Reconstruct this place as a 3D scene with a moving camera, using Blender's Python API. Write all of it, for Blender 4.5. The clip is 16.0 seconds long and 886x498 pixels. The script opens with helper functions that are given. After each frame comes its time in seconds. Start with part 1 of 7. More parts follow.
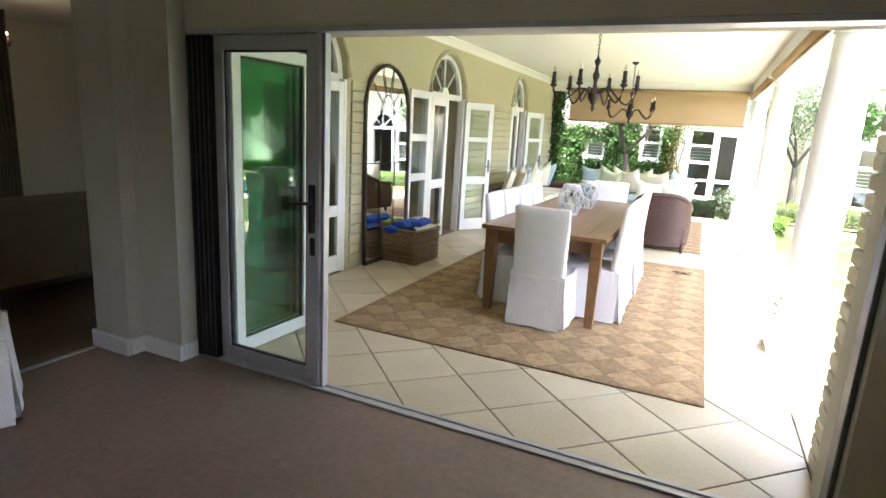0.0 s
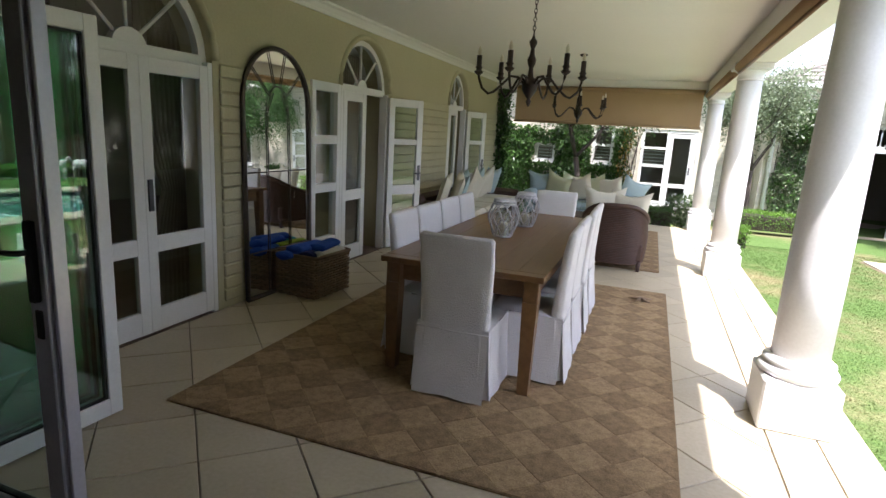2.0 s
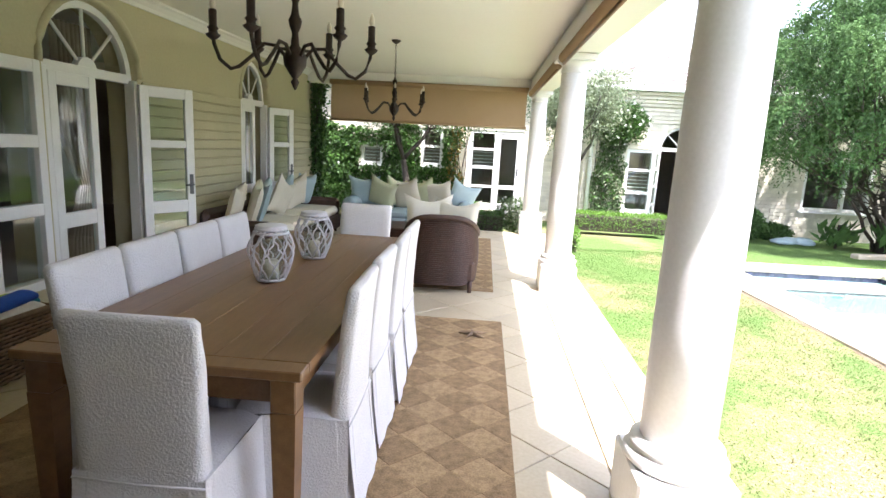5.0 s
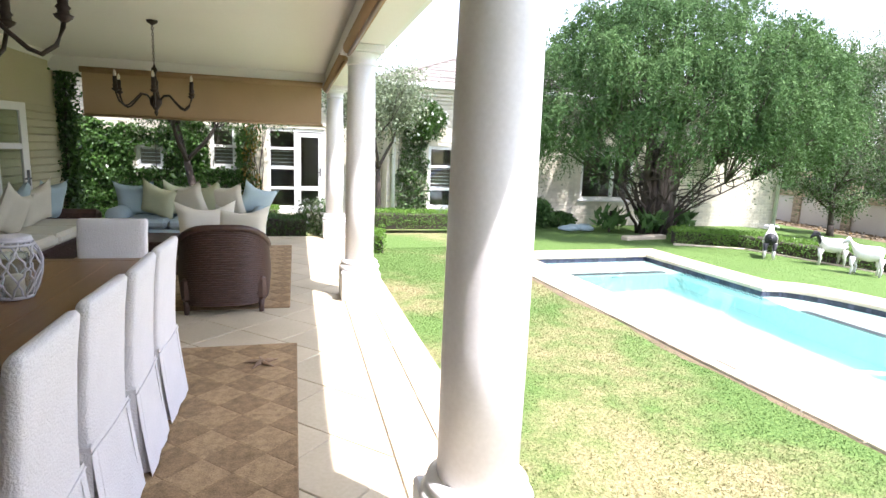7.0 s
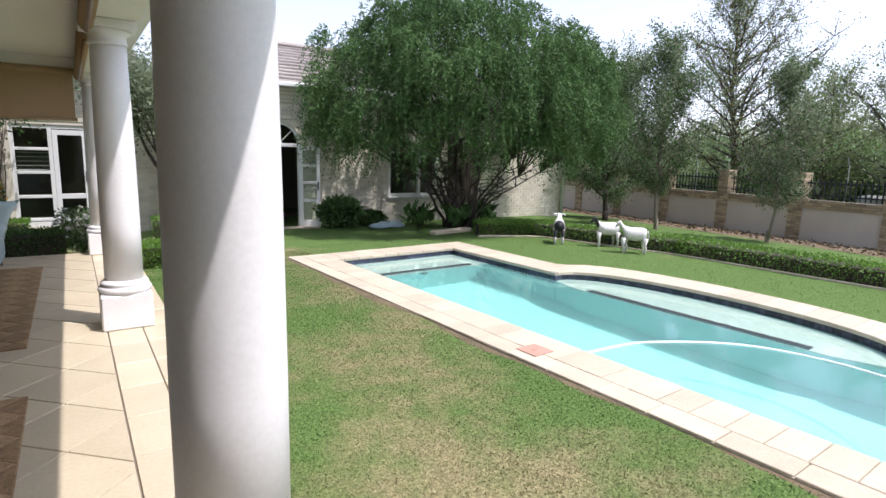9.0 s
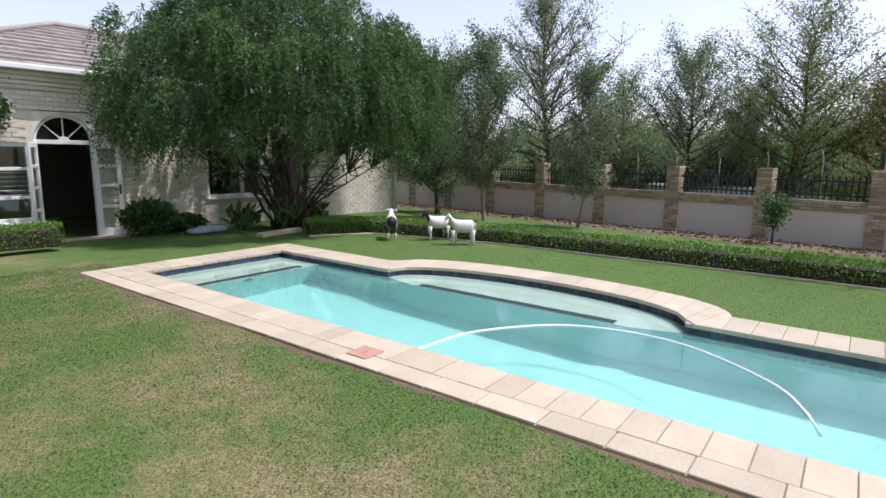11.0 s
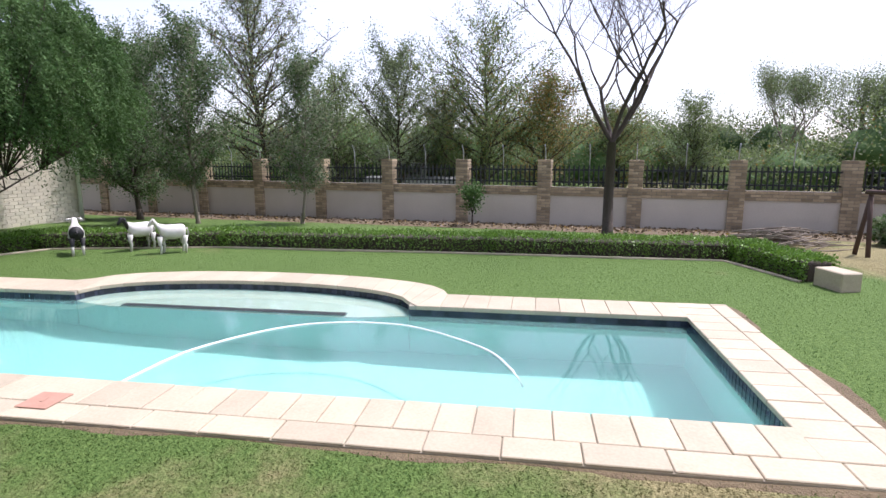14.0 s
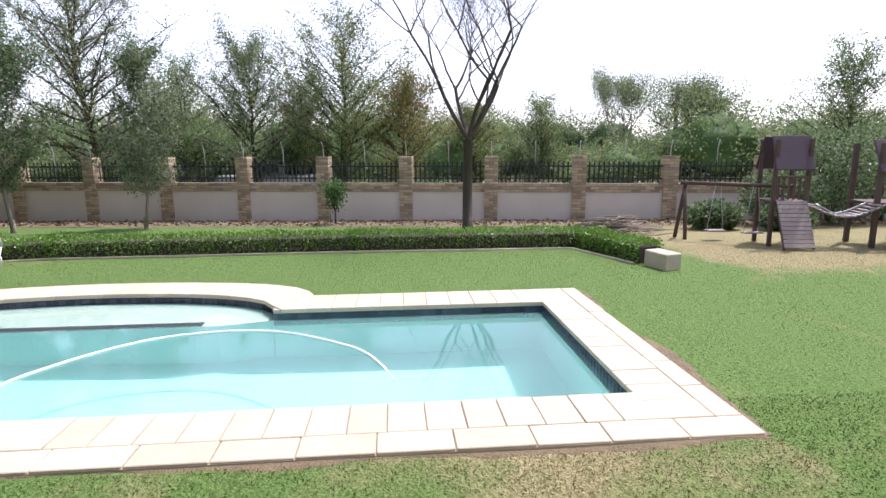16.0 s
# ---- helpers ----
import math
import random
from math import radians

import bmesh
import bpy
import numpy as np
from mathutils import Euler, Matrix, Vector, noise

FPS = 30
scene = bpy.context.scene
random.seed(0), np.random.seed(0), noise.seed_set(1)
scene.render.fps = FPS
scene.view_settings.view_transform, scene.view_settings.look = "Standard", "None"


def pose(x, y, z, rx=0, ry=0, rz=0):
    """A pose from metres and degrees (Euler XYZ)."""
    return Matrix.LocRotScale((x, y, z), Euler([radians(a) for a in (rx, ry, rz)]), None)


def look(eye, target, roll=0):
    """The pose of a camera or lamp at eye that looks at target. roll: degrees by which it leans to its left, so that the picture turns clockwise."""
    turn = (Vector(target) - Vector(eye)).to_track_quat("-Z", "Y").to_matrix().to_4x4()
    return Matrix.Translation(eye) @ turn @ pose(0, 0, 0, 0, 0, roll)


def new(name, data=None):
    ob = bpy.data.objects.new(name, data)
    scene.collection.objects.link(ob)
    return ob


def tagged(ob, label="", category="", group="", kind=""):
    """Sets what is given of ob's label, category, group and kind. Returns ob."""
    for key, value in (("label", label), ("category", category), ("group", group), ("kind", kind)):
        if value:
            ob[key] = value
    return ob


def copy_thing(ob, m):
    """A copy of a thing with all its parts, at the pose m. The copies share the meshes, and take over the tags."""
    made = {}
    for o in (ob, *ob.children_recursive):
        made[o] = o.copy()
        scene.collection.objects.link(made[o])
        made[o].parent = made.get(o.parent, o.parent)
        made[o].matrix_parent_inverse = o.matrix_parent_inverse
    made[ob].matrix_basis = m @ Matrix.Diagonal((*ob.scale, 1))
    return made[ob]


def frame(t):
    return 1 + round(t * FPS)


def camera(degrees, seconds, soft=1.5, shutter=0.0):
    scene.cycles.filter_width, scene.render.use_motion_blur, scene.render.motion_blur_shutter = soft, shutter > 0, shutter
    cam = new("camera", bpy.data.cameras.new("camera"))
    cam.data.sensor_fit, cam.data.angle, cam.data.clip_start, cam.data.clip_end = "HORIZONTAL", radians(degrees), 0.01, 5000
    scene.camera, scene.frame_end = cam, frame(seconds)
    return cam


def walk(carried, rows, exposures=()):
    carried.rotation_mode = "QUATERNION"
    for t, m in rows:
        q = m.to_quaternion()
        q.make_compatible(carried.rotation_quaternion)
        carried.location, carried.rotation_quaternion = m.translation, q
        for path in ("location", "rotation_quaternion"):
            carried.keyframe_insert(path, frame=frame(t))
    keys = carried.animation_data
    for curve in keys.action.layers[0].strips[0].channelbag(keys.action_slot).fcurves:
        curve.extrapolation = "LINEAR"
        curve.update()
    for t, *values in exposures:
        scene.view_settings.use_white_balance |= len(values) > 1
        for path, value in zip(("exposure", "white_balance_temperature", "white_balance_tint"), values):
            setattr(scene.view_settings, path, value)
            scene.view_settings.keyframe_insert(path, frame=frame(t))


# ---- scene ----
cam = camera(77.3, 16.0)
METRES, EYE, TILT, LEAN, TURN = 4.03, 1.55, 0.0, 0.0, 24.3
ROWS = [
    (0.0, 0.0, 0.0, 0.0, 0.71, -12.4, -3.24),
    (0.5, 0.0325, 0.0828, 0.0, -0.37, -12.27, -3.13),
    (1.0, 0.0675, 0.1591, -0.0006, -1.25, -12.13, -3.16),
    (1.5, 0.0896, 0.235, -0.0015, -2.26, -11.97, -3.17),
    (2.0, 0.1111, 0.3018, 0.0003, -3.67, -11.93, -3.25),
    (2.5, 0.1414, 0.3642, -0.0006, -5.22, -11.77, -3.21),
    (3.0, 0.1607, 0.4255, -0.0009, -7.81, -11.53, -3.11),
    (3.5, 0.1836, 0.4815, -0.0022, -11.18, -11.28, -2.99),
    (4.0, 0.2119, 0.5279, -0.0029, -13.88, -11.16, -3.0),
    (6.5, 0.339, 0.676, 0.0010, -33.43, -10.29, -2.55),
    (7.0, 0.3645, 0.6822, -0.0005, -39.05, -10.07, -2.27),
    (7.5, 0.3979, 0.6879, -0.0016, -43.58, -9.88, -2.05),
    (8.0, 0.4268, 0.6925, -0.0026, -47.58, -9.8, -1.85),
    (8.5, 0.4501, 0.7037, -0.0032, -52.26, -9.73, -1.67),
    (9.0, 0.4636, 0.7102, -0.0045, -57.94, -9.61, -1.49),
    (11.5, 0.5336, 0.6937, -0.0092, -78.78, -9.62, -0.66),
    (12.0, 0.5437, 0.6919, -0.0103, -83.53, -9.65, -0.52),
    (12.5, 0.552, 0.6923, -0.0105, -88.44, -9.68, -0.36),
    (13.0, 0.5577, 0.6906, -0.0124, -93.46, -9.72, -0.13),
    (13.5, 0.5566, 0.6879, -0.012, -98.33, -9.79, -0.02),
    (14.0, 0.5569, 0.6869, -0.0117, -102.65, -9.84, 0.04),
    (14.5, 0.5561, 0.6869, -0.0115, -106.72, -9.9, 0.09),
    (15.0, 0.5547, 0.6878, -0.0111, -110.42, -10.0, 0.19),
    (15.5, 0.5543, 0.6885, -0.0109, -113.8, -10.07, 0.24),
    (16.0, 0.5539, 0.6892, -0.0109, -116.78, -10.18, 0.26),
]
EXPO = [(0.0, 3.98, 5960, 19), (0.5, 3.48, 5960, 19), (1.0, 2.95, 5960, 19), (1.5, 2.5, 5960, 19), (2.0, 2.05, 5960, 19), (2.5, 1.86, 5960, 19), (3.0, 2.12, 5960, 19), (4.0, 2.72, 5960, 19), (6.5, 2.4, 5960, 19), (7.0, 2.22, 5960, 20), (7.5, 1.95, 5960, 20), (8.0, 1.66, 5960, 20), (8.5, 1.25, 5960, 20), (9.0, 0.86, 5960, 20), (11.5, 0.5, 5950, 21), (12.5, 0.74, 5950, 22), (13.5, 0.7, 6000, 23), (14.5, 0.86, 6040, 24), (16.0, 0.98, 6060, 24)]
walk(cam, [(t, pose(0, 0, EYE, TILT, LEAN, TURN) @ pose(METRES * x, METRES * y, METRES * z, 90 + pitch, roll, yaw)) for t, x, y, z, yaw, pitch, roll in ROWS], EXPO)

# ---- world and sun ----
SUN_AZ, SUN_EL = radians(-50), radians(64)
world = bpy.data.worlds.new("world")
scene.world = world
world.use_nodes = True
wn = world.node_tree.nodes
sky = wn.new("ShaderNodeTexSky")
sky.sky_type, sky.sun_disc = "NISHITA", False
sky.sun_elevation, sky.sun_rotation = SUN_EL, radians(90) - SUN_AZ
sky.air_density, sky.dust_density, sky.ozone_density = 1.0, 1.5, 1.0
haze = wn.new("ShaderNodeHueSaturation")
haze.inputs["Saturation"].default_value = 0.45
world.node_tree.links.new(sky.outputs[0], haze.inputs["Color"])
world.node_tree.links.new(haze.outputs[0], wn["Background"].inputs[0])
wn["Background"].inputs[1].default_value = 0.15
sun = new("sun", bpy.data.lights.new("sun", "SUN"))
sun.data.energy, sun.data.angle, sun.data.color = 3.2, radians(0.6), (1.0, 0.95, 0.87)
sun.matrix_world = look((math.cos(SUN_EL) * math.cos(SUN_AZ) * 50, math.cos(SUN_EL) * math.sin(SUN_AZ) * 50, math.sin(SUN_EL) * 50), (0, 0, 0))

# ---- materials ----
def material(name, colour, colour2=None, rough=0.7, metal=0.0, scale=8.0, fine=60.0, mix=0.5, bump=0.15, depth=0.004, spread=0.0, stretch=(1, 1, 1), spec=0.5, trans=0.0, translucent=0.0):
    """Two scales of noise between two colours, with fine relief; spread varies pieces by object."""
    m = bpy.data.materials.new(name)
    m.use_nodes = True
    n, l = m.node_tree.nodes, m.node_tree.links
    b = n["Principled BSDF"]
    colour2 = colour2 or tuple(c * 0.8 for c in colour)
    tc = n.new("ShaderNodeTexCoord")
    mp = n.new("ShaderNodeMapping")
    mp.inputs["Scale"].default_value = stretch
    l.new(tc.outputs["Object"], mp.inputs[0])
    big, small = n.new("ShaderNodeTexNoise"), n.new("ShaderNodeTexNoise")
    for t, s in ((big, scale), (small, fine)):
        t.inputs["Scale"].default_value, t.inputs["Detail"].default_value = s, 5
        l.new(mp.outputs[0], t.inputs["Vector"])
    add = n.new("ShaderNodeMath"); add.operation = "ADD"
    half = n.new("ShaderNodeMath"); half.operation = "MULTIPLY"; half.inputs[1].default_value = 0.5
    l.new(big.outputs[0], add.inputs[0]); l.new(small.outputs[0], add.inputs[1]); l.new(add.outputs[0], half.inputs[0])
    ramp = n.new("ShaderNodeValToRGB")
    ramp.color_ramp.elements[0].position, ramp.color_ramp.elements[1].position = 0.5 - mix / 2.5, 0.5 + mix / 2.5
    ramp.color_ramp.elements[0].color, ramp.color_ramp.elements[1].color = (*colour2, 1), (*colour, 1)
    l.new(half.outputs[0], ramp.inputs[0])
    out = ramp.outputs[0]
    if spread:
        oi = n.new("ShaderNodeObjectInfo")
        geo = n.new("ShaderNodeNewGeometry")
        sm = n.new("ShaderNodeMath"); sm.operation = "ADD"
        l.new(oi.outputs["Random"], sm.inputs[0]); l.new(geo.outputs["Random Per Island"], sm.inputs[1])
        fr = n.new("ShaderNodeMath"); fr.operation = "FRACT"
        l.new(sm.outputs[0], fr.inputs[0])
        mr = n.new("ShaderNodeMapRange")
        mr.inputs["To Min"].default_value, mr.inputs["To Max"].default_value = 1 - spread, 1 + spread
        l.new(fr.outputs[0], mr.inputs[0])
        hs = n.new("ShaderNodeHueSaturation")
        l.new(mr.outputs[0], hs.inputs["Value"]); l.new(out, hs.inputs["Color"])
        out = hs.outputs[0]
    l.new(out, b.inputs["Base Color"])
    b.inputs["Roughness"].default_value, b.inputs["Metallic"].default_value = rough, metal
    b.inputs["Specular IOR Level"].default_value = spec
    if trans:
        b.inputs["Transmission Weight"].default_value = trans
    if bump:
        bp = n.new("ShaderNodeBump")
        bp.inputs["Strength"].default_value, bp.inputs["Distance"].default_value = bump, depth
        l.new(half.outputs[0], bp.inputs["Height"]); l.new(bp.outputs[0], b.inputs["Normal"])
    if translucent:
        tr = n.new("ShaderNodeBsdfTranslucent")
        l.new(out, tr.inputs[0])
        ms = n.new("ShaderNodeMixShader"); ms.inputs[0].default_value = translucent
        l.new(b.outputs[0], ms.inputs[1]); l.new(tr.outputs[0], ms.inputs[2])
        l.new(ms.outputs[0], n["Material Output"].inputs[0])
    return m


def gloss_share(n, l, base, normal=None):
    """Share of mirrored light: base head-on, rising to one at grazing sight, alike on both sides."""
    lw, pw, ml, ad = n.new("ShaderNodeLayerWeight"), n.new("ShaderNodeMath"), n.new("ShaderNodeMath"), n.new("ShaderNodeMath")
    pw.operation, ml.operation, ad.operation = "POWER", "MULTIPLY", "ADD"
    lw.inputs[0].default_value, pw.inputs[1].default_value, ml.inputs[1].default_value, ad.inputs[1].default_value = 0.5, 5.0, 1 - base, base
    l.new(lw.outputs["Facing"], pw.inputs[0]); l.new(pw.outputs[0], ml.inputs[0]); l.new(ml.outputs[0], ad.inputs[0])
    if normal:
        l.new(normal, lw.inputs["Normal"])
    return ad.outputs[0]


def glass(name, colour=(0.9, 0.95, 0.93), rough=0.0, mirror=0.02):
    """Thin pane: clear, with a glossy share by Fresnel."""
    m = bpy.data.materials.new(name)
    m.use_nodes = True
    n, l = m.node_tree.nodes, m.node_tree.links
    n.remove(n["Principled BSDF"])
    tr, gl, mx = n.new("ShaderNodeBsdfTransparent"), n.new("ShaderNodeBsdfGlossy"), n.new("ShaderNodeMixShader")
    tr.inputs[0].default_value = (*colour, 1)
    gl.inputs["Roughness"].default_value = rough
    l.new(gloss_share(n, l, 0.04 + mirror), mx.inputs[0]); l.new(tr.outputs[0], mx.inputs[1]); l.new(gl.outputs[0], mx.inputs[2])
    l.new(mx.outputs[0], n["Material Output"].inputs[0])
    return m


M = {}
M["wall"] = material("painted_wall_olive", (0.50, 0.46, 0.29), (0.44, 0.40, 0.245), 0.75, scale=1.2, fine=40, bump=0.25)
M["wall_in"] = material("interior_wall_paint", (0.58, 0.55, 0.46), (0.52, 0.49, 0.41), 0.8, scale=1.0, fine=50)
M["siding"] = material("painted_brick_olive", (0.51, 0.47, 0.30), (0.42, 0.385, 0.24), 0.75, scale=3, fine=50, bump=0.4, spread=0.06)
M["brick_white"] = material("white_painted_brick", (0.72, 0.68, 0.56), (0.58, 0.53, 0.42), 0.8, scale=5, fine=60, bump=0.5, spread=0.1)
M["ceiling"] = material("ceiling_paint", (0.80, 0.78, 0.72), (0.76, 0.74, 0.68), 0.7, scale=0.8, fine=30, bump=0.05)
M["white"] = material("white_gloss_paint", (0.80, 0.80, 0.78), (0.72, 0.72, 0.69), 0.35, scale=4, fine=70, bump=0.08)
M["column"] = material("column_white_paint", (0.80, 0.78, 0.76), (0.70, 0.68, 0.65), 0.5, scale=3, fine=60, bump=0.12)
M["tile"] = material("patio_tile_cream", (0.56, 0.48, 0.34), (0.44, 0.37, 0.245), 0.35, scale=2.5, fine=45, bump=0.2, spread=0.08)
M["grout"] = material("tile_grout", (0.24, 0.20, 0.15), (0.17, 0.14, 0.10), 0.9, scale=6)
M["room_floor"] = material("interior_floor_brown", (0.26, 0.185, 0.14), (0.15, 0.105, 0.08), 0.42, scale=2, fine=25, bump=0.1)
M["rug_a"] = material("sisal_rug_light", (0.43, 0.295, 0.155), (0.22, 0.145, 0.07), 0.95, scale=22, fine=120, mix=0.40, bump=0.9, depth=0.01)
M["rug_b"] = material("sisal_rug_dark", (0.335, 0.22, 0.11), (0.155, 0.10, 0.047), 0.95, scale=22, fine=120, mix=0.40, bump=0.9, depth=0.01)
M["table"] = material("brown_table_wood", (0.235, 0.128, 0.054), (0.15, 0.076, 0.030), 0.33, scale=3, fine=30, stretch=(9, 0.7, 9), bump=0.15, spread=0.08)
M["linen"] = material("white_linen_slipcover", (0.74, 0.72, 0.71), (0.66, 0.64, 0.63), 0.95, scale=7, fine=110, bump=0.55, depth=0.018)
M["chair_leg"] = material("dark_chair_leg", (0.07, 0.045, 0.03), None, 0.5)
M["wicker_dark"] = material("dark_brown_wicker", (0.085, 0.043, 0.030), (0.035, 0.018, 0.013), 0.5, scale=20, fine=120, bump=0.8)
M["wicker"] = material("brown_wicker", (0.30, 0.20, 0.12), (0.16, 0.10, 0.055), 0.65, scale=20, fine=120, bump=0.6, spread=0.25)
M["iron"] = material("dark_bronze_iron", (0.05, 0.033, 0.026), (0.025, 0.018, 0.015), 0.5, metal=0.5, scale=15, bump=0.3)
M["candle"] = material("ivory_candle_bulb", (0.75, 0.68, 0.55), None, 0.3)
M["mirror_frame"] = material("dark_metal_mirror_frame", (0.06, 0.05, 0.045), (0.11, 0.09, 0.07), 0.45, metal=0.6, scale=20)
M["alu"] = material("grey_aluminium", (0.50, 0.50, 0.54), (0.42, 0.42, 0.46), 0.35, metal=0.4, scale=3, bump=0.03)
M["alu_dark"] = material("shadow_grey_aluminium", (0.12, 0.12, 0.125), None, 0.4, metal=0.3)
M["rubber"] = material("black_rubber_seal", (0.015, 0.015, 0.015), None, 0.6)
M["blind"] = material("tan_canvas_blind", (0.42, 0.29, 0.16), (0.36, 0.24, 0.13), 0.9, scale=2, fine=90, bump=0.2, translucent=0.25)
# dimness of the wing's rooms is put into this plaster colour
M["dark_room"] = material("shade_coloured_plaster", (0.20, 0.17, 0.14), None, 0.9)
M["curtain"] = material("taupe_curtain", (0.23, 0.18, 0.13), (0.17, 0.13, 0.09), 0.95, scale=3, fine=80)
M["coping"] = material("sandstone_paver", (0.52, 0.45, 0.335), (0.40, 0.34, 0.245), 0.7, scale=4, fine=50, bump=0.3, spread=0.1)
M["coping_joint"] = material("paver_mortar", (0.42, 0.375, 0.30), None, 0.9)
M["pool_tile"] = material("dark_blue_mosaic", (0.018, 0.022, 0.045), (0.045, 0.05, 0.08), 0.15, scale=30, fine=90, spread=0.5)
M["pool_plaster"] = material("pale_aqua_pool_plaster", (0.27, 0.54, 0.51), (0.24, 0.50, 0.47), 0.7, scale=1.5, fine=30)
M["pool_ledge"] = material("pale_pool_ledge_plaster", (0.48, 0.475, 0.41), (0.38, 0.37, 0.315), 0.7, scale=1.5, fine=30)
M["hose"] = material("white_pool_hose", (0.85, 0.87, 0.87), None, 0.4)
M["terracotta"] = material("terracotta_cover", (0.46, 0.27, 0.20), (0.38, 0.21, 0.15), 0.7, scale=10)
M["leaf_hedge"] = material("box_hedge_leaf", (0.19, 0.34, 0.05), (0.09, 0.19, 0.028), 0.45, scale=3, spread=0.35, translucent=0.3)
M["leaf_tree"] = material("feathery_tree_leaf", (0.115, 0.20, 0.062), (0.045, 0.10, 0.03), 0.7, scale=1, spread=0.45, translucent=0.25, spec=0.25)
M["leaf_ivy"] = material("ivy_leaf", (0.085, 0.18, 0.033), (0.032, 0.075, 0.014), 0.4, scale=2, spread=0.45, translucent=0.25)
M["leaf_grey"] = material("grey_green_leaf", (0.25, 0.295, 0.175), (0.135, 0.175, 0.095), 0.55, scale=1, spread=0.35, translucent=0.4)
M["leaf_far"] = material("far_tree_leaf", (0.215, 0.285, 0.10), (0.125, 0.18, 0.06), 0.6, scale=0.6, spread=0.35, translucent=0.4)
M["leaf_gold"] = material("autumn_leaf", (0.33, 0.21, 0.05), (0.20, 0.14, 0.04), 0.6, scale=0.6, spread=0.35, translucent=0.3)
M["bark"] = material("brown_bark", (0.08, 0.062, 0.048), (0.04, 0.031, 0.025), 0.9, scale=6, fine=40, stretch=(3, 3, 0.6), bump=0.8, depth=0.02)
M["bark_pale"] = material("pale_bark", (0.30, 0.26, 0.21), (0.17, 0.14, 0.11), 0.9, scale=6, fine=40, bump=0.6)
M["soil"] = material("leaf_litter_soil", (0.20, 0.15, 0.085), (0.095, 0.07, 0.042), 0.95, scale=5, fine=60, bump=0.9, depth=0.03)
M["plaster"] = material("grey_boundary_plaster", (0.60, 0.55, 0.475), (0.50, 0.455, 0.39), 0.85, scale=1.5, fine=30, bump=0.3)
M["face_brick"] = material("buff_face_brick", (0.43, 0.34, 0.225), (0.31, 0.235, 0.15), 0.85, scale=8, fine=60, bump=0.4, spread=0.36)
M["mortar"] = material("grey_mortar", (0.24, 0.21, 0.17), None, 0.95)
M["steel_black"] = material("black_palisade_steel", (0.035, 0.04, 0.042), None, 0.5, metal=0.3)
M["galv"] = material("galvanised_steel", (0.42, 0.43, 0.43), None, 0.45, metal=0.5)
M["roof"] = material("weathered_roof_tile", (0.33, 0.295, 0.265), (0.22, 0.195, 0.175), 0.85, scale=3, fine=30, bump=0.3, spread=0.18)
M["sheep"] = material("white_painted_sheep", (0.72, 0.70, 0.66), (0.58, 0.56, 0.52), 0.8, scale=20, fine=90, bump=0.6)
M["black_paint"] = material("black_paint", (0.02, 0.02, 0.022), None, 0.6)
M["play_wood"] = material("dark_stained_play_timber", (0.10, 0.06, 0.05), (0.06, 0.038, 0.03), 0.8, scale=5, stretch=(3, 3, 0.6), bump=0.3)
M["ramp_wood"] = material("grey_weathered_ramp_board", (0.30, 0.25, 0.24), (0.22, 0.18, 0.17), 0.85, scale=6, bump=0.3, spread=0.12)
M["play_roof"] = material("dark_purple_play_roof", (0.07, 0.045, 0.06), None, 0.7)
M["slide"] = material("blue_plastic_slide", (0.16, 0.22, 0.55), None, 0.3)
M["cushion_cream"] = material("cream_cushion", (0.66, 0.62, 0.50), (0.58, 0.54, 0.43), 0.95, scale=5, fine=120, bump=0.3)
M["cushion_blue"] = material("pale_blue_cushion", (0.37, 0.47, 0.48), (0.31, 0.40, 0.42), 0.95, scale=5, fine=120, bump=0.3)
M["cushion_green"] = material("pale_green_cushion", (0.56, 0.58, 0.38), (0.48, 0.50, 0.32), 0.95, scale=5, fine=120, bump=0.3)
M["towel_blue"] = material("royal_blue_towel", (0.02, 0.09, 0.42), (0.012, 0.05, 0.27), 0.98, scale=15, fine=200, bump=0.9, depth=0.01)
M["towel_dark"] = material("navy_towel", (0.012, 0.02, 0.09), None, 0.98, scale=15, fine=200, bump=0.9, depth=0.01)
M["towel_white"] = material("white_towel", (0.75, 0.75, 0.74), None, 0.98, scale=15, fine=200, bump=0.9, depth=0.01)
M["towel_lime"] = material("lime_towel", (0.32, 0.45, 0.05), None, 0.98, scale=15, fine=200, bump=0.9, depth=0.01)
M["towel_aqua"] = material("aqua_towel", (0.04, 0.30, 0.42), None, 0.98, scale=15, fine=200, bump=0.9, depth=0.01)
M["willow_white"] = material("whitewashed_cane", (0.72, 0.70, 0.72), (0.55, 0.53, 0.54), 0.7, scale=12, bump=0.3)
M["flower"] = material("white_petal", (0.85, 0.84, 0.80), None, 0.6, translucent=0.3)
M["pane"] = glass("clear_pane")
M["pane_green"] = glass("green_tinted_pane", (0.55, 0.82, 0.66), mirror=0.10)
mm = material("silvered_mirror", (0.86, 0.87, 0.86), (0.84, 0.85, 0.84), 0.02, metal=1.0, bump=0.0)
M["mirror"] = mm
M["sofa_blue"] = material("pale_blue_upholstery", (0.33, 0.41, 0.43), (0.27, 0.34, 0.36), 0.95, scale=4, fine=110, bump=0.35)
M["sofa_greige"] = material("greige_upholstery", (0.30, 0.255, 0.20), (0.23, 0.195, 0.15), 0.95, scale=4, fine=110, bump=0.3)


